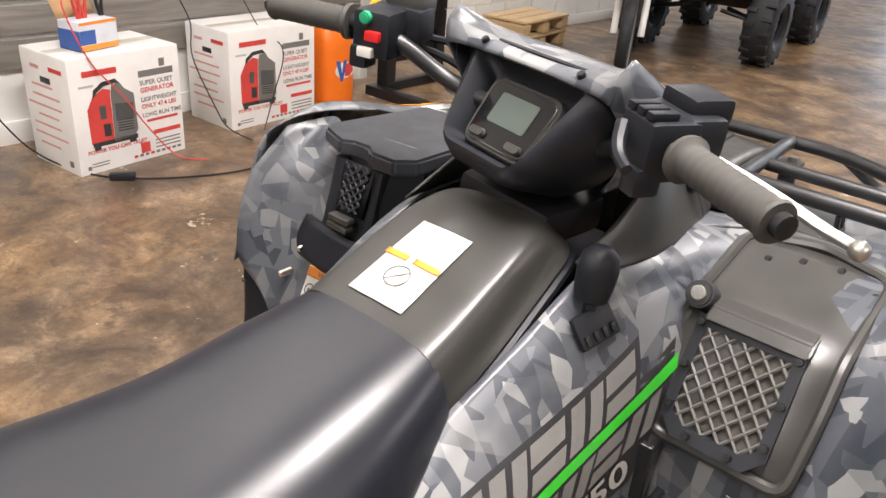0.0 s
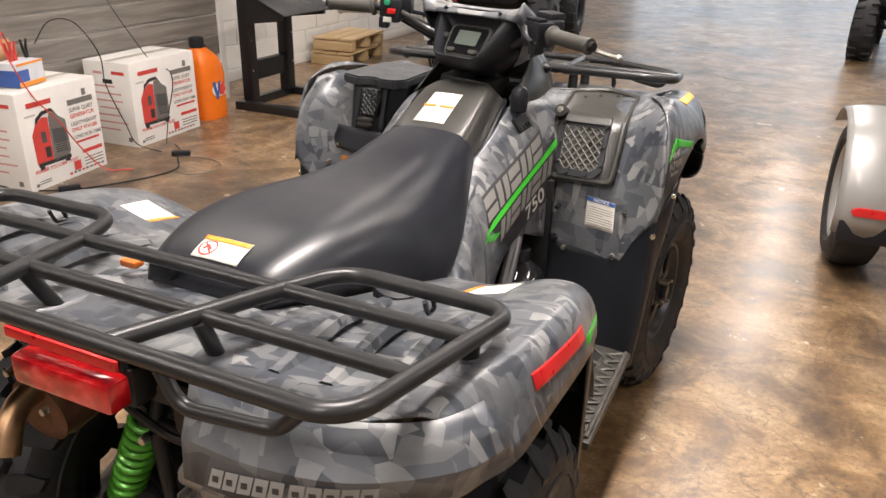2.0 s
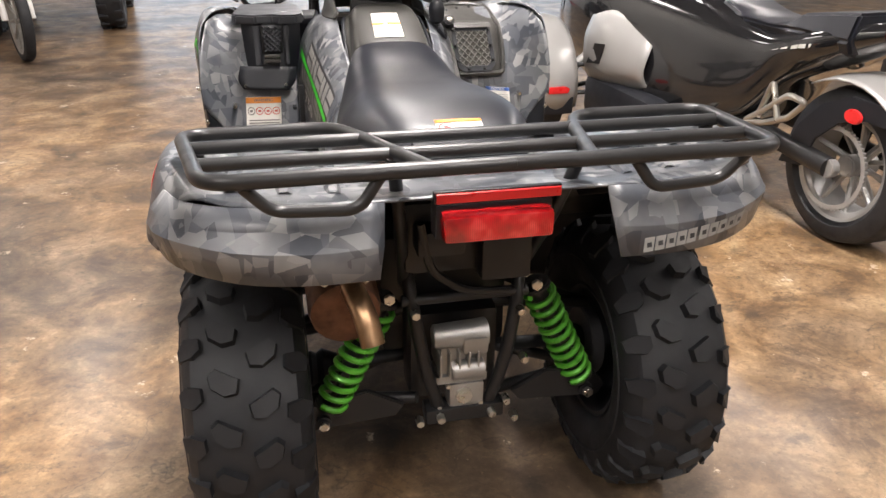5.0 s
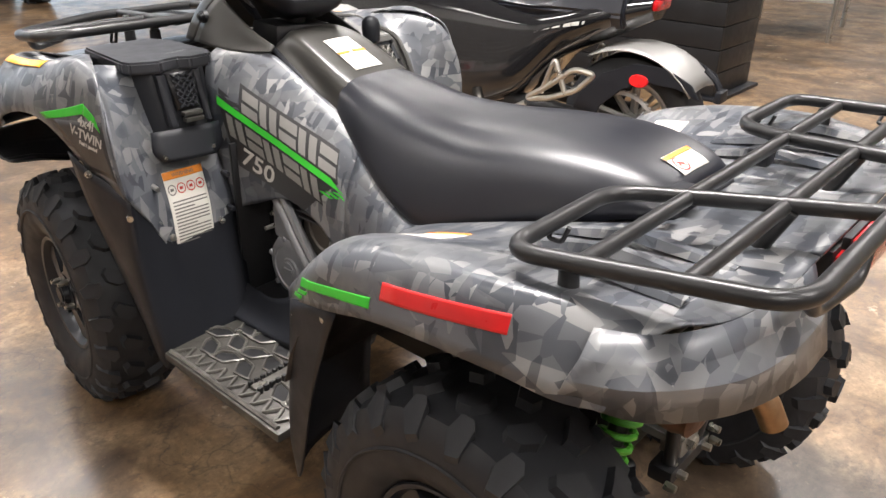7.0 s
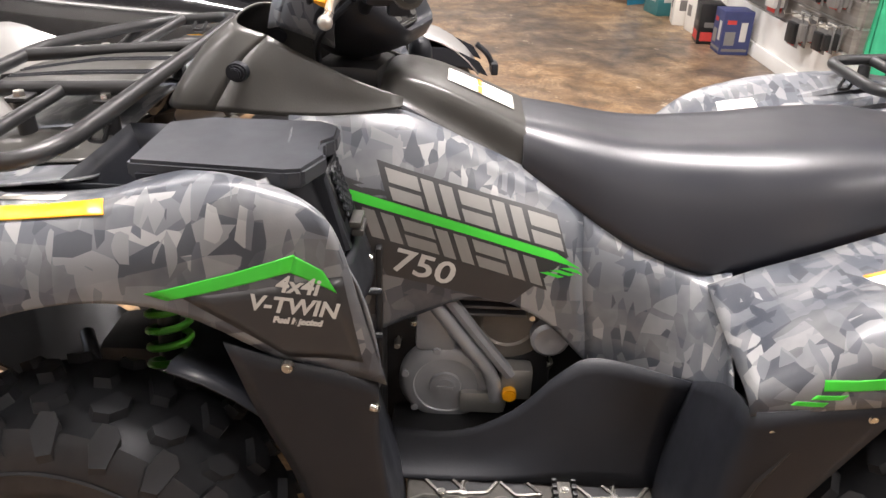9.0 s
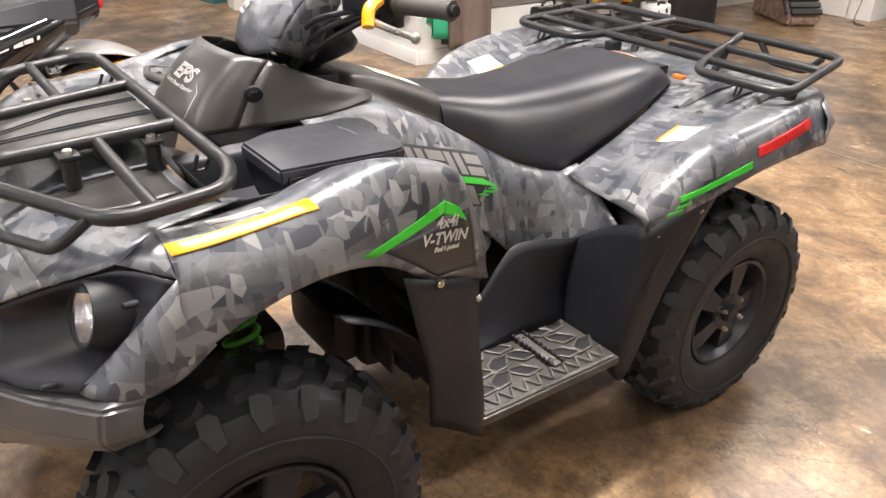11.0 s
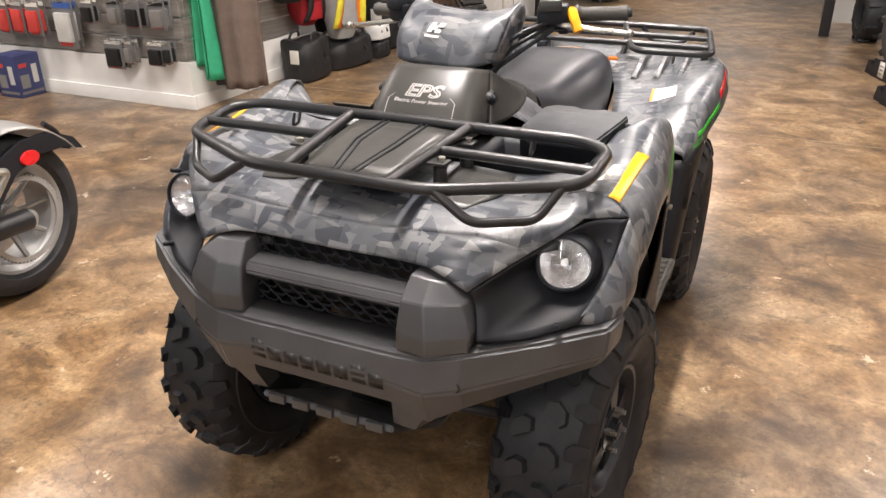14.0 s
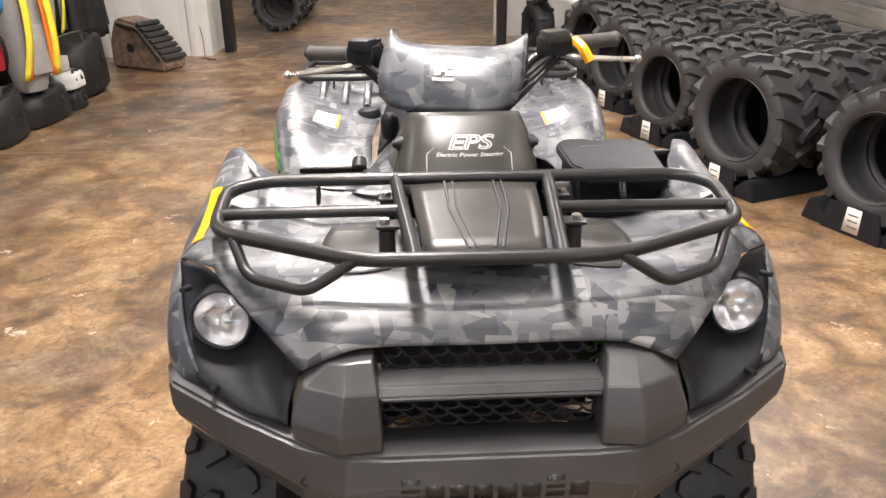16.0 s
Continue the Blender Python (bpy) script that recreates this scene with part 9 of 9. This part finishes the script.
def shirt(at, turn, w, h, mt, label, print_mark=False, seed=0, kind="t_shirt"):
    """A garment on a hanger; hangs from at, its front along local -x."""
    ob = thing(kind, label, kind.replace("t_shirt", "t-shirt"), "hanging shirts", at, turn)
    r = random.Random(seed)
    ph = [r.uniform(0, 6) for _ in range(4)]
    for front in (-1, 1):
        rows = []
        for j in range(15):
            v = j / 14
            half = w / 2 * (0.42 + 0.58 * min(1, v / 0.14)) if v < 0.14 else w / 2 * (1.0 - 0.12 * min(1, (v - 0.14) / 0.25))
            row = []
            for i in range(17):
                u = 2 * i / 16 - 1
                fold = 0.022 * v * math.sin(5 * u + ph[0] + 2 * v) + 0.014 * v * math.sin(11 * u + ph[1])
                row.append(V(front * (0.035 * (1 - u * u) ** 0.5 * (0.6 + v) + 0.006) + fold, u * half + 0.012 * math.sin(3 * v + ph[2]) * v, -h * v - 0.02 * (1 - abs(u)) * (1 if v == 0 else 0)))
            rows.append(row)
        part("cloth_front" if front < 0 else "cloth_back", grid(rows)[0], mt, ob, "", 70, 0.003)
    for s in (-1, 1):
        rows = []
        for j in range(7):
            v = j / 6
            c = V(0, s * (w * 0.36 + 0.16 * w * v), -0.05 * h - 0.24 * h * v)
            rad = 0.052 * w / 0.5 * (1.2 - 0.1 * v) * 1.3
            rows.append([c + V(0.45 * rad * math.cos(a), s * 0.7 * rad * math.sin(a), 0.35 * rad * math.sin(a)) for a in (2 * math.pi * k / 12 for k in range(12))])
        part("sleeve", grid(rows, None, True)[0], mt, ob, "", 70, 0.002)
    bm = bmesh.new()
    tube(bm, [(0, -w * 0.3, -0.04), (0, 0, 0.03), (0, w * 0.3, -0.04)], 0.006, 0.02, 6)
    tube(bm, [(0, 0, 0.03), (0, 0, 0.10), (0, 0.03, 0.12)], 0.003, 0.02, 6)
    part("hanger", bm, FRAME, ob)
    if print_mark:
        bm = bmesh.new()
        box(bm, (-0.052, 0.06, -0.25), (0.012, 0.085, 0.11), 0.005)
        part("chest_print", bm, PALE, ob)
    return ob


for k, (hh, w) in enumerate(((0.80, 0.40), (0.86, 0.42), (0.95, 0.44))):
    shirt((3.19 - 0.085 * k, -2.40 + 0.035 * k, 1.16), -4 + 5 * k, w, hh, CLOTH_G, "green cotton t-shirt on a hanger", False, k)
shirt((2.93, -2.36, 1.14), -26, 0.36, 0.98, CLOTH_K, "charcoal cotton t-shirt on a hanger", False, 8)
shirt((2.83, -2.34, 1.13), -40, 0.34, 0.99, CLOTH_B, "brown cotton t-shirt with a small pale chest print", True, 9)
bm = bmesh.new()
tube(bm, [(3.25, -2.40, 1.275), (3.00, -2.36, 1.270), (2.79, -2.26, 1.262), (2.775, -2.25, 1.29)], 0.010, 0.02, 8)
tagged(part("hang_rail", bm, STEEL), "bright steel hanging rail on the slat wall", "rail")

rnd = random.Random(11)
CARD = plain("grey_card", (0.15, 0.147, 0.145), 0.35)
tones = [(FRAME, "black"), (REDINK, "red"), (INK, "grey"), (FRAME, "black"), (PALE, "pale grey")]


def packet(x, z, w, h, mt, m2, nm, turn=0.0):
    """A carded packet on a slat wall hook."""
    pk = thing("accessory_packet", "%s carded accessory packet on a slat wall hook" % nm, "packet", "hanging packets", (x, -2.105, z), turn)
    part("card", box(bmesh.new(), (0, 0.05, 0), (w, 0.006, h), 0.002), CARD, pk)
    part("blister", box(bmesh.new(), (0, 0.068, -0.02), (w * 0.72, 0.032, h * 0.62), 0.010), mt, pk)
    part("header_print", box(bmesh.new(), (0, 0.0555, h * 0.40), (w * 0.85, 0.004, h * 0.12)), m2, pk)
    part("foot_print", box(bmesh.new(), (w * 0.08, 0.0555, -h * 0.42), (w * 0.6, 0.004, h * 0.08)), REDINK, pk)
    bm = tube(None, [(0, -0.018, h / 2 - 0.01), (0, 0.14, h / 2 - 0.01), (0, 0.15, h / 2 + 0.012)], 0.003, 0.01, 6)
    part("peg_hook", bm, STEEL, pk)
    return pk


for x, z, w, h, mt, m2, nm in ((3.71, 0.375, 0.17, 0.21, FRAME, PALE, "black"), (3.565, 0.40, 0.07, 0.17, INK, PALE, "grey"), (3.315, 0.405, 0.14, 0.17, FRAME, PAPER, "black and white"), (3.205, 0.42, 0.07, 0.15, FRAME, INK, "black"),
                               (4.15, 0.560, 0.19, 0.34, PALE, BLUEINK, "blue"), (3.89, 0.665, 0.12, 0.17, FRAME, PAPER, "black"), (3.65, 0.67, 0.10, 0.17, INK, FRAME, "grey"), (3.46, 0.665, 0.14, 0.19, FRAME, INK, "black"), (3.25, 0.67, 0.13, 0.19, INK, FRAME, "grey"),
                               (4.46, 0.585, 0.14, 0.25, REDINK, PAPER, "red"), (4.62, 0.585, 0.14, 0.25, REDINK, PALE, "red"), (4.78, 0.58, 0.14, 0.25, REDINK, PAPER, "red")):
    ob = packet(x, z, w, h, mt, m2, nm, rnd.uniform(-7, 7))
    copy_thing(ob, pose(x + 0.010, -2.060, z - 0.005, 0, 0, rnd.uniform(-7, 7)))
for row, (z, n, x0) in enumerate(((1.20, 11, 3.29), (0.94, 12, 3.29), (0.62, 6, 5.05))):
    for k in range(n):
        x = x0 + 0.24 * k + rnd.uniform(-0.04, 0.04)
        mt, nm = tones[rnd.randrange(5)]
        packet(x, z, rnd.uniform(0.08, 0.13), rnd.uniform(0.14, 0.24), mt, tones[rnd.randrange(4)][0], nm, rnd.uniform(-8, 8))


def carton(name, at, s, turn, mt, label, marks):
    ob = thing(name, label, "carton", "boxed goods", at, turn)
    bm = bmesh.new()
    box(bm, (0, 0, s[2] / 2), s, 0.004)
    part("carton_body", bm, mt, ob)
    for fx, z, w, h, m2 in marks:
        for side in (-1, 1):
            bm = bmesh.new()
            box(bm, (fx, side * (s[1] / 2 + 0.0008), z), (w, 0.0015, h))
            part("print_bar", bm, m2, ob)
            bm = bmesh.new()
            box(bm, (side * (s[0] / 2 + 0.0008), fx * s[1] / s[0], z), (0.0015, w * s[1] / s[0], h))
            part("print_bar", bm, m2, ob)
    return ob


carton("battery_carton", (4.69, -1.945, 0), (0.23, 0.22, 0.32), 0, plain("navy_carton", (0.035, 0.045, 0.13), 0.5), "dark blue battery carton on the floor", [(0.05, 0.24, 0.07, 0.03, REDINK), (-0.05, 0.17, 0.05, 0.14, PALE), (0.05, 0.12, 0.08, 0.10, LETTER), (0, 0.035, 0.20, 0.02, INK)])
carton("battery_carton", (5.03, -1.86, 0), (0.22, 0.18, 0.31), -6, FRAME, "black battery carton with red print", [(0, 0.06, 0.17, 0.07, REDINK), (0, 0.15, 0.12, 0.04, INK)])
carton("filter_carton", (5.42, -1.94, 0), (0.26, 0.24, 0.30), 4, PAPER, "white printed carton on the floor", [(0.04, 0.17, 0.09, 0.09, INK)])
carton("filter_carton", (5.79, -1.88, 0), (0.27, 0.24, 0.30), -8, PAPER, "white printed carton on the floor", [(0.04, 0.17, 0.09, 0.09, INK)])
carton("oil_carton", (6.25, -1.8, 0), (0.30, 0.28, 0.26), 12, plain("teal_carton", (0.03, 0.14, 0.15), 0.5), "dark teal carton on the floor", [(0, 0.16, 0.18, 0.08, PALE)])
aw = thing("folded_sign", "blue and white folding floor sign", "sign", "", (6.85, -1.6, 0), 30)
for s in (-1, 1):
    bm = sheet((s * 0.16, -0.18, 0), (s * 0.16, 0.18, 0), (0.01 * s, 0.16, 0.5), (0.01 * s, -0.16, 0.5), 2)
    part("sign_board", bm, plain("sign_blue", (0.03, 0.25, 0.42), 0.5) if s < 0 else PAPER, aw, "", 40, 0.008)


def duffel(at, turn, s, mt, label, tag=True):
    """A soft zipped bag with handles."""
    ob = thing("gear_bag", label, "bag", "bags", at, turn)
    L, W, H = s
    rings = []
    for k in range(9):
        u = 2 * k / 8 - 1
        e = (1 - abs(u) ** 6) ** 0.25 if abs(u) < 1 else 0.25
        ring = []
        for j in range(16):
            a = 2 * math.pi * j / 16
            c, sn = math.cos(a), math.sin(a)
            sag = 0.90 + 0.08 * math.sin(3 * u + j)
            ring.append(V(u * L / 2, math.copysign(abs(c) ** 0.36, c) * W / 2 * e * sag, H / 2 + math.copysign(abs(sn) ** 0.36, sn) * H / 2 * (e * sag if sn > 0 else 1)))
        rings.append(ring)
    part("bag_body", loft(rings), mt, ob, "", 50)
    bm = bmesh.new()
    tube(bm, [(-L * 0.45, 0, H * 0.98), (0, 0, H * 1.0), (L * 0.45, 0, H * 0.98)], 0.006, 0.03, 6)
    part("zip", bm, INK, ob)
    for sgn in (-1, 1):
        bm = bmesh.new()
        tube(bm, [(-L * 0.18, sgn * W * 0.47, H * 0.5), (-L * 0.14, sgn * W * 0.30, H * 1.06), (L * 0.14, sgn * W * 0.30, H * 1.06), (L * 0.18, sgn * W * 0.47, H * 0.5)], 0.011, 0.05, 6)
        part("strap", bm, NYLON, ob)
    if tag:
        bm = bmesh.new()
        box(bm, (L / 2 + 0.004, W * 0.12, H * 0.60), (0.006, W * 0.26, H * 0.30), 0.002)
        part("paper_tag", bm, PAPER, ob, "white paper tag")
    return ob


duffel((2.91, -3.252, 0), 88, (0.42, 0.32, 0.36), NYLON, "black soft gear bag with a white tag")
duffel((2.925, -3.839, 0), 84, (0.60, 0.42, 0.27), NYLON, "long flat black gear bag on the floor", False)
duffel((2.967, -4.826, 0), 86, (0.62, 0.46, 0.52), NYLON, "large black gear bag with a white tag")
duffel((3.103, -4.027, 0.27), 74, (0.40, 0.26, 0.30), NYLON, "small black bag on top of a flat bag", False)
duffel((2.814, -4.285, 0), 78, (0.22, 0.22, 0.16), NYLON, "small black helmet bag on the floor", False)
duffel((2.814, -4.285, 0.165), 78, (0.24, 0.22, 0.14), plain("white_vinyl_bag", (0.70, 0.70, 0.68), 0.4), "small white pouch on a black bag", False)


def backpack(at, turn, body, straps, label, h=0.46, w=0.30):
    ob = thing("backpack", label, "backpack", "hanging backpacks", at, turn)
    rings = []
    for z, k in ((0, 0.45), (0.04, 0.66), (h * 0.4, 0.94), (h * 0.75, 1.0), (h * 0.95, 0.75), (h, 0.4)):
        rings.append([V(0.13 * k * math.copysign(abs(math.cos(a)) ** 0.6, math.cos(a)), w / 2 * k * math.copysign(abs(math.sin(a)) ** 0.6, math.sin(a)), z) for a in (2 * math.pi * j / 18 for j in range(18))])
    cols = [crom(c, 2) for c in zip(*rings)]
    part("pack_body", loft(list(zip(*cols))), body, ob, "", 50)
    for i, mt in enumerate(straps):
        s = -1 if i % 2 else 1
        off = 0.02 * (i // 2)
        bm = bmesh.new()
        pts = crom([(-0.05, s * (0.05 + off), h), (-0.15 - off, s * (0.075 + off), h * 0.8), (-0.16 - off, s * (0.09 + off), h * 0.45), (-0.12, s * (0.12 + off), h * 0.12)], 5)
        grid([[p + V(0, -0.030, 0), p + V(-0.008, 0, 0), p + V(0, 0.030, 0)] for p in pts], bm)
        part("strap", bm, mt, ob, "", 60, 0.010)
    bm = bmesh.new()
    box(bm, (-0.125, 0, h * 0.35), (0.03, w * 0.5, h * 0.4), 0.014)
    part("front_pocket", bm, body if body is not NYLON else GREYNY, ob)
    bm = bmesh.new()
    tube(bm, [(0, -0.03, h * 0.98), (0, 0, h * 1.1), (0, 0.03, h * 0.98)], 0.007, 0.02, 6)
    part("grab_loop", bm, NYLON, ob)
    return ob


backpack((2.997, -3.181, 0.62), -20, NYLON, (LEMON, LEMON), "black backpack with yellow straps", 0.72, 0.38)
backpack((2.987, -3.416, 0.76), -20, NYLON, (SKYB, SKYB, REDINK), "black backpack with blue straps", 0.74, 0.38)
backpack((2.818, -3.675, 0.275), -22, GREYNY, (FLAME, FLAME, LEMON, LEMON), "grey backpack with orange and yellow straps", 0.86, 0.34)
backpack((3.05, -3.487, 0.40), -10, plain("red_nylon", (0.45, 0.02, 0.03), 0.6), (NYLON, NYLON), "small red backpack with black straps", 0.34, 0.30)
backpack((3.189, -4.403, 0.42), 8, NYLON, (LEMON, GREYNY), "black backpack with a neon strap", 0.70, 0.36)
backpack((3.225, -4.779, 0.44), 0, NYLON, (GREYNY, GREYNY), "black backpack with grey straps", 0.74, 0.38)
backpack((3.23, -5.19, 0.40), 0, NYLON, (LEMON, NYLON), "black backpack with a yellow strap", 0.72, 0.38)

for bx, by, bz, st in ((3.208, -3.428, 0.98, GREYNY), (3.26, -3.839, 0.78, LEMON), (3.245, -4.309, 0.98, NYLON), (3.252, -4.72, 1.04, REDINK), (3.27, -5.131, 1.0, GREYNY), (3.25, -5.543, 0.99, NYLON)):
    backpack((bx, by, bz), 4, NYLON, (st, NYLON), "black backpack hanging high on the gear wall", 0.62, 0.36)

for k, (jx, jy, hh) in enumerate(((3.02, -5.30, 0.98), (2.98, -5.52, 1.02), (3.04, -5.72, 0.96))):
    shirt((jx, jy, 1.42), -8 + 6 * k, 0.46, hh, NYLON, "black riding jacket on a hanger by the door", False, 20 + k, "jacket")
bm = bmesh.new()
tube(bm, [(3.42, -5.85, 1.545), (3.00, -5.85, 1.545), (3.00, -5.15, 1.545), (3.42, -5.15, 1.545)], 0.012, 0.03, 8)
tagged(part("hang_rail", bm, STEEL), "bright steel jacket rail on the gear wall", "rail")

cs = thing("gear_case", "brown camouflage moulded gear case leaning near the door", "case", "", (2.71, -6.06, 0), -28)
BRCAMO = plain("brown_camo", (0.20, 0.135, 0.10), 0.6, 0, (40, 0.2, 0.002), 0.6, 14)
bm = bmesh.new()
prism(bm, [(0.36, 0.0), (-0.34, 0.0), (-0.36, 0.10), (-0.02, 0.46), (0.24, 0.50), (0.34, 0.30)], "y", -0.16, 0.16, 0.03)
part("case_body", bm, BRCAMO, cs)
for k in range(7):
    u = (k + 0.5) / 7
    m = Matrix.Translation((-0.36 + 0.34 * u - 0.012, 0, 0.10 + 0.36 * u + 0.012)) @ Matrix.Rotation(radians(-46.6), 4, "Y")
    part("rib", box(bmesh.new(), (0, 0, 0), (0.050, 0.30, 0.030), 0.008, m), NYLON, cs, "black ribbed edge")
bm = bmesh.new()
tube(bm, [(0.20, 0.165, 0.44), (-0.06, 0.165, 0.40), (-0.30, 0.165, 0.12)], 0.016, 0.05, 8)
part("case_trim", bm, NYLON, cs)
bm = bmesh.new()
cyl(bm, (0.06, 0.155, 0.22), (0.06, 0.175, 0.22), 0.05, 0.045, 16, 0.004)
part("case_buckle", bm, FRAME, cs)
cord("thin black cord plugged in beside the door", [(2.30, -5.80, 0.32), (2.26, -5.72, 0.20), (2.22, -5.60, 0.02), (2.12, -5.62, 0.006), (2.30, -5.70, 0.006)], 0.004, FRAME)

# black slat gondola behind the roadster
gd = thing("display_gondola", "tall black slat display unit standing on the floor", "display unit", "", (4.02, 1.52, 0))
bm = bmesh.new()
box(bm, (0, 0, 0.85), (0.54, 1.54, 1.70), 0.004)
part("core", bm, FRAME, gd)
for k in range(11):
    for fx, fy, sx, sy in ((0, -0.785, 0.56, 0.03), (-0.285, 0, 0.03, 1.60)):
        bm = bmesh.new()
        box(bm, (fx, fy, 0.10 + 0.15 * k), (sx, sy, 0.144), 0.003)
        part("slat", bm, FRAME, gd)
bm = bmesh.new()
box(bm, (0, 0, 0.012), (0.66, 1.72, 0.024), 0.004)
part("base", bm, BLACK, gd)
# white counter with metal legs and a wire basket stand in the distance
ct = thing("counter_table", "pale counter table with bright metal legs", "table", "", (6.8, 1.3, 0), 10)
bm = bmesh.new()
box(bm, (0, 0, 0.86), (1.2, 1.0, 0.05), 0.01)
part("table_top", bm, WHITE, ct)
for x in (-0.5, 0.5):
    for y in (-0.4, 0.4):
        bm = bmesh.new()
        cyl(bm, (x, y, 0), (x, y, 0.84), 0.022, None, 12)
        part("leg", bm, STEEL, ct)
bm = bmesh.new()
box(bm, (0, 0, 0.35), (1.0, 0.8, 0.03), 0.006)
part("lower_shelf", bm, ALU, ct)
wb = thing("wire_basket", "pale wire display basket on the floor", "basket", "", (6.0, 2.1, 0))
for k in range(9):
    bm = bmesh.new()
    box(bm, (0, 0, 0.08 + 0.08 * k), (0.62, 0.62, 0.012), 0.003)
    part("wire_tier", bm, ALU, wb)
for x in (-0.3, 0.3):
    for y in (-0.3, 0.3):
        bm = bmesh.new()
        cyl(bm, (x, y, 0), (x, y, 0.8), 0.012, None, 8)
        part("post", bm, ALU, wb)

# white and green sport quad, by the store room opening
sq = thing("sport_quad", "white and green sport quad parked by the tyre racks", "quad bike", "parked machines", (-1.94, -6.35, 0), 12)
KIWI = plain("lime_plastic", (0.16, 0.50, 0.03), 0.4)
for x in (-0.42, 0.42):
    for y in (-0.58, 0.58):
        w = simple_wheel(sq, (x, y, 0.27), 0.27, 0.22, RIM, 0, 6, 0.45)
        for sx in (-1, 1):
            lug = part("tread_lug", box(bmesh.new(), (0.05 * sx, 0.268, 0), (0.11, 0.035, 0.035), 0.008), RUBBER, w)
            for k in range(8):
                m = Matrix.Rotation(2 * math.pi * (2 * k + (sx > 0)) / 16, 4, "X")
                if k:
                    share("tread_lug", lug, m, w)
                else:
                    lug.matrix_basis = m
    for y in (-0.55, 0.60):
        bm = bmesh.new()
        grid([[V(x + u * 0.14, y + 0.34 * c, 0.62 + 0.06 * d - 0.03 * u * u) for u in (-1, 0, 1)] for c, d in ((-1, 0.2), (-0.4, 1), (0.4, 1), (1, 0))], bm)
        part("fender", bm, WHPL, sq, "", 60, 0.008)
    bm = bmesh.new()
    tube(bm, [(x * 0.3, 0.58, 0.60), (x * 0.75, 0.58, 0.32)], 0.03, 0, 8)
    part("shock_absorber", bm, KIWI, sq)
bm = loft([[V(-w, y, z0), V(-w * 0.6, y, z1), V(w * 0.6, y, z1), V(w, y, z0)] for y, z0, z1, w in ((0.85, 0.52, 0.60, 0.08), (0.5, 0.50, 0.82, 0.16), (0.1, 0.45, 0.80, 0.15), (-0.5, 0.55, 0.78, 0.14), (-0.75, 0.62, 0.76, 0.10))])
part("body_shell", bm, WHPL, sq)
bm = loft([[V(-w, y, z0), V(-w * 0.6, y, z1), V(w * 0.6, y, z1), V(w, y, z0)] for y, z0, z1, w in ((0.15, 0.78, 0.84, 0.10), (-0.3, 0.76, 0.82, 0.13), (-0.65, 0.78, 0.83, 0.12))])
part("seat", bm, VINYL, sq)
bm = bmesh.new()
tube(bm, [(-0.38, 0.25, 1.02), (-0.1, 0.40, 0.98), (0.1, 0.40, 0.98), (0.38, 0.25, 1.02)], 0.014, 0.05, 8)
part("handlebar", bm, FRAME, sq)
bm = bmesh.new()
box(bm, (0, 0, 0.36), (0.34, 0.9, 0.20), 0.05)
part("engine", bm, FRAME, sq)
bm = sheet((0.05, 0.76, 0.90), (-0.10, 0.76, 0.90), (-0.10, 0.72, 1.08), (0.05, 0.72, 1.08), 1)
part("price_tag", bm, PAPER, sq, "white price tag", 40, 0.003)

# stacked tyres in the store room beyond the opening
for k in range(10):
    ob = new_tyre(k % 3, "black tyre stacked in the store room", "store room tyres")
    ob.matrix_basis = Matrix.Translation((1.75, -8.7 - 0.62 * (k // 2), 0.33 + 0.60 * (k % 2))) @ Matrix.Rotation(radians(90), 4, "Z")
# wheels hung on the west slat wall above the tyres
for k in range(4):
    hw = thing("alloy_wheel", "dark alloy wheel hung on the slat wall", "wheel", "hanging wheels", (-3.22, -1.2 - 0.9 * k, 1.25))
    simple_wheel(hw, (0, 0, 0), 0.20, 0.16, RIM if k % 2 else DARKALLOY, 0, 7, 0.9)
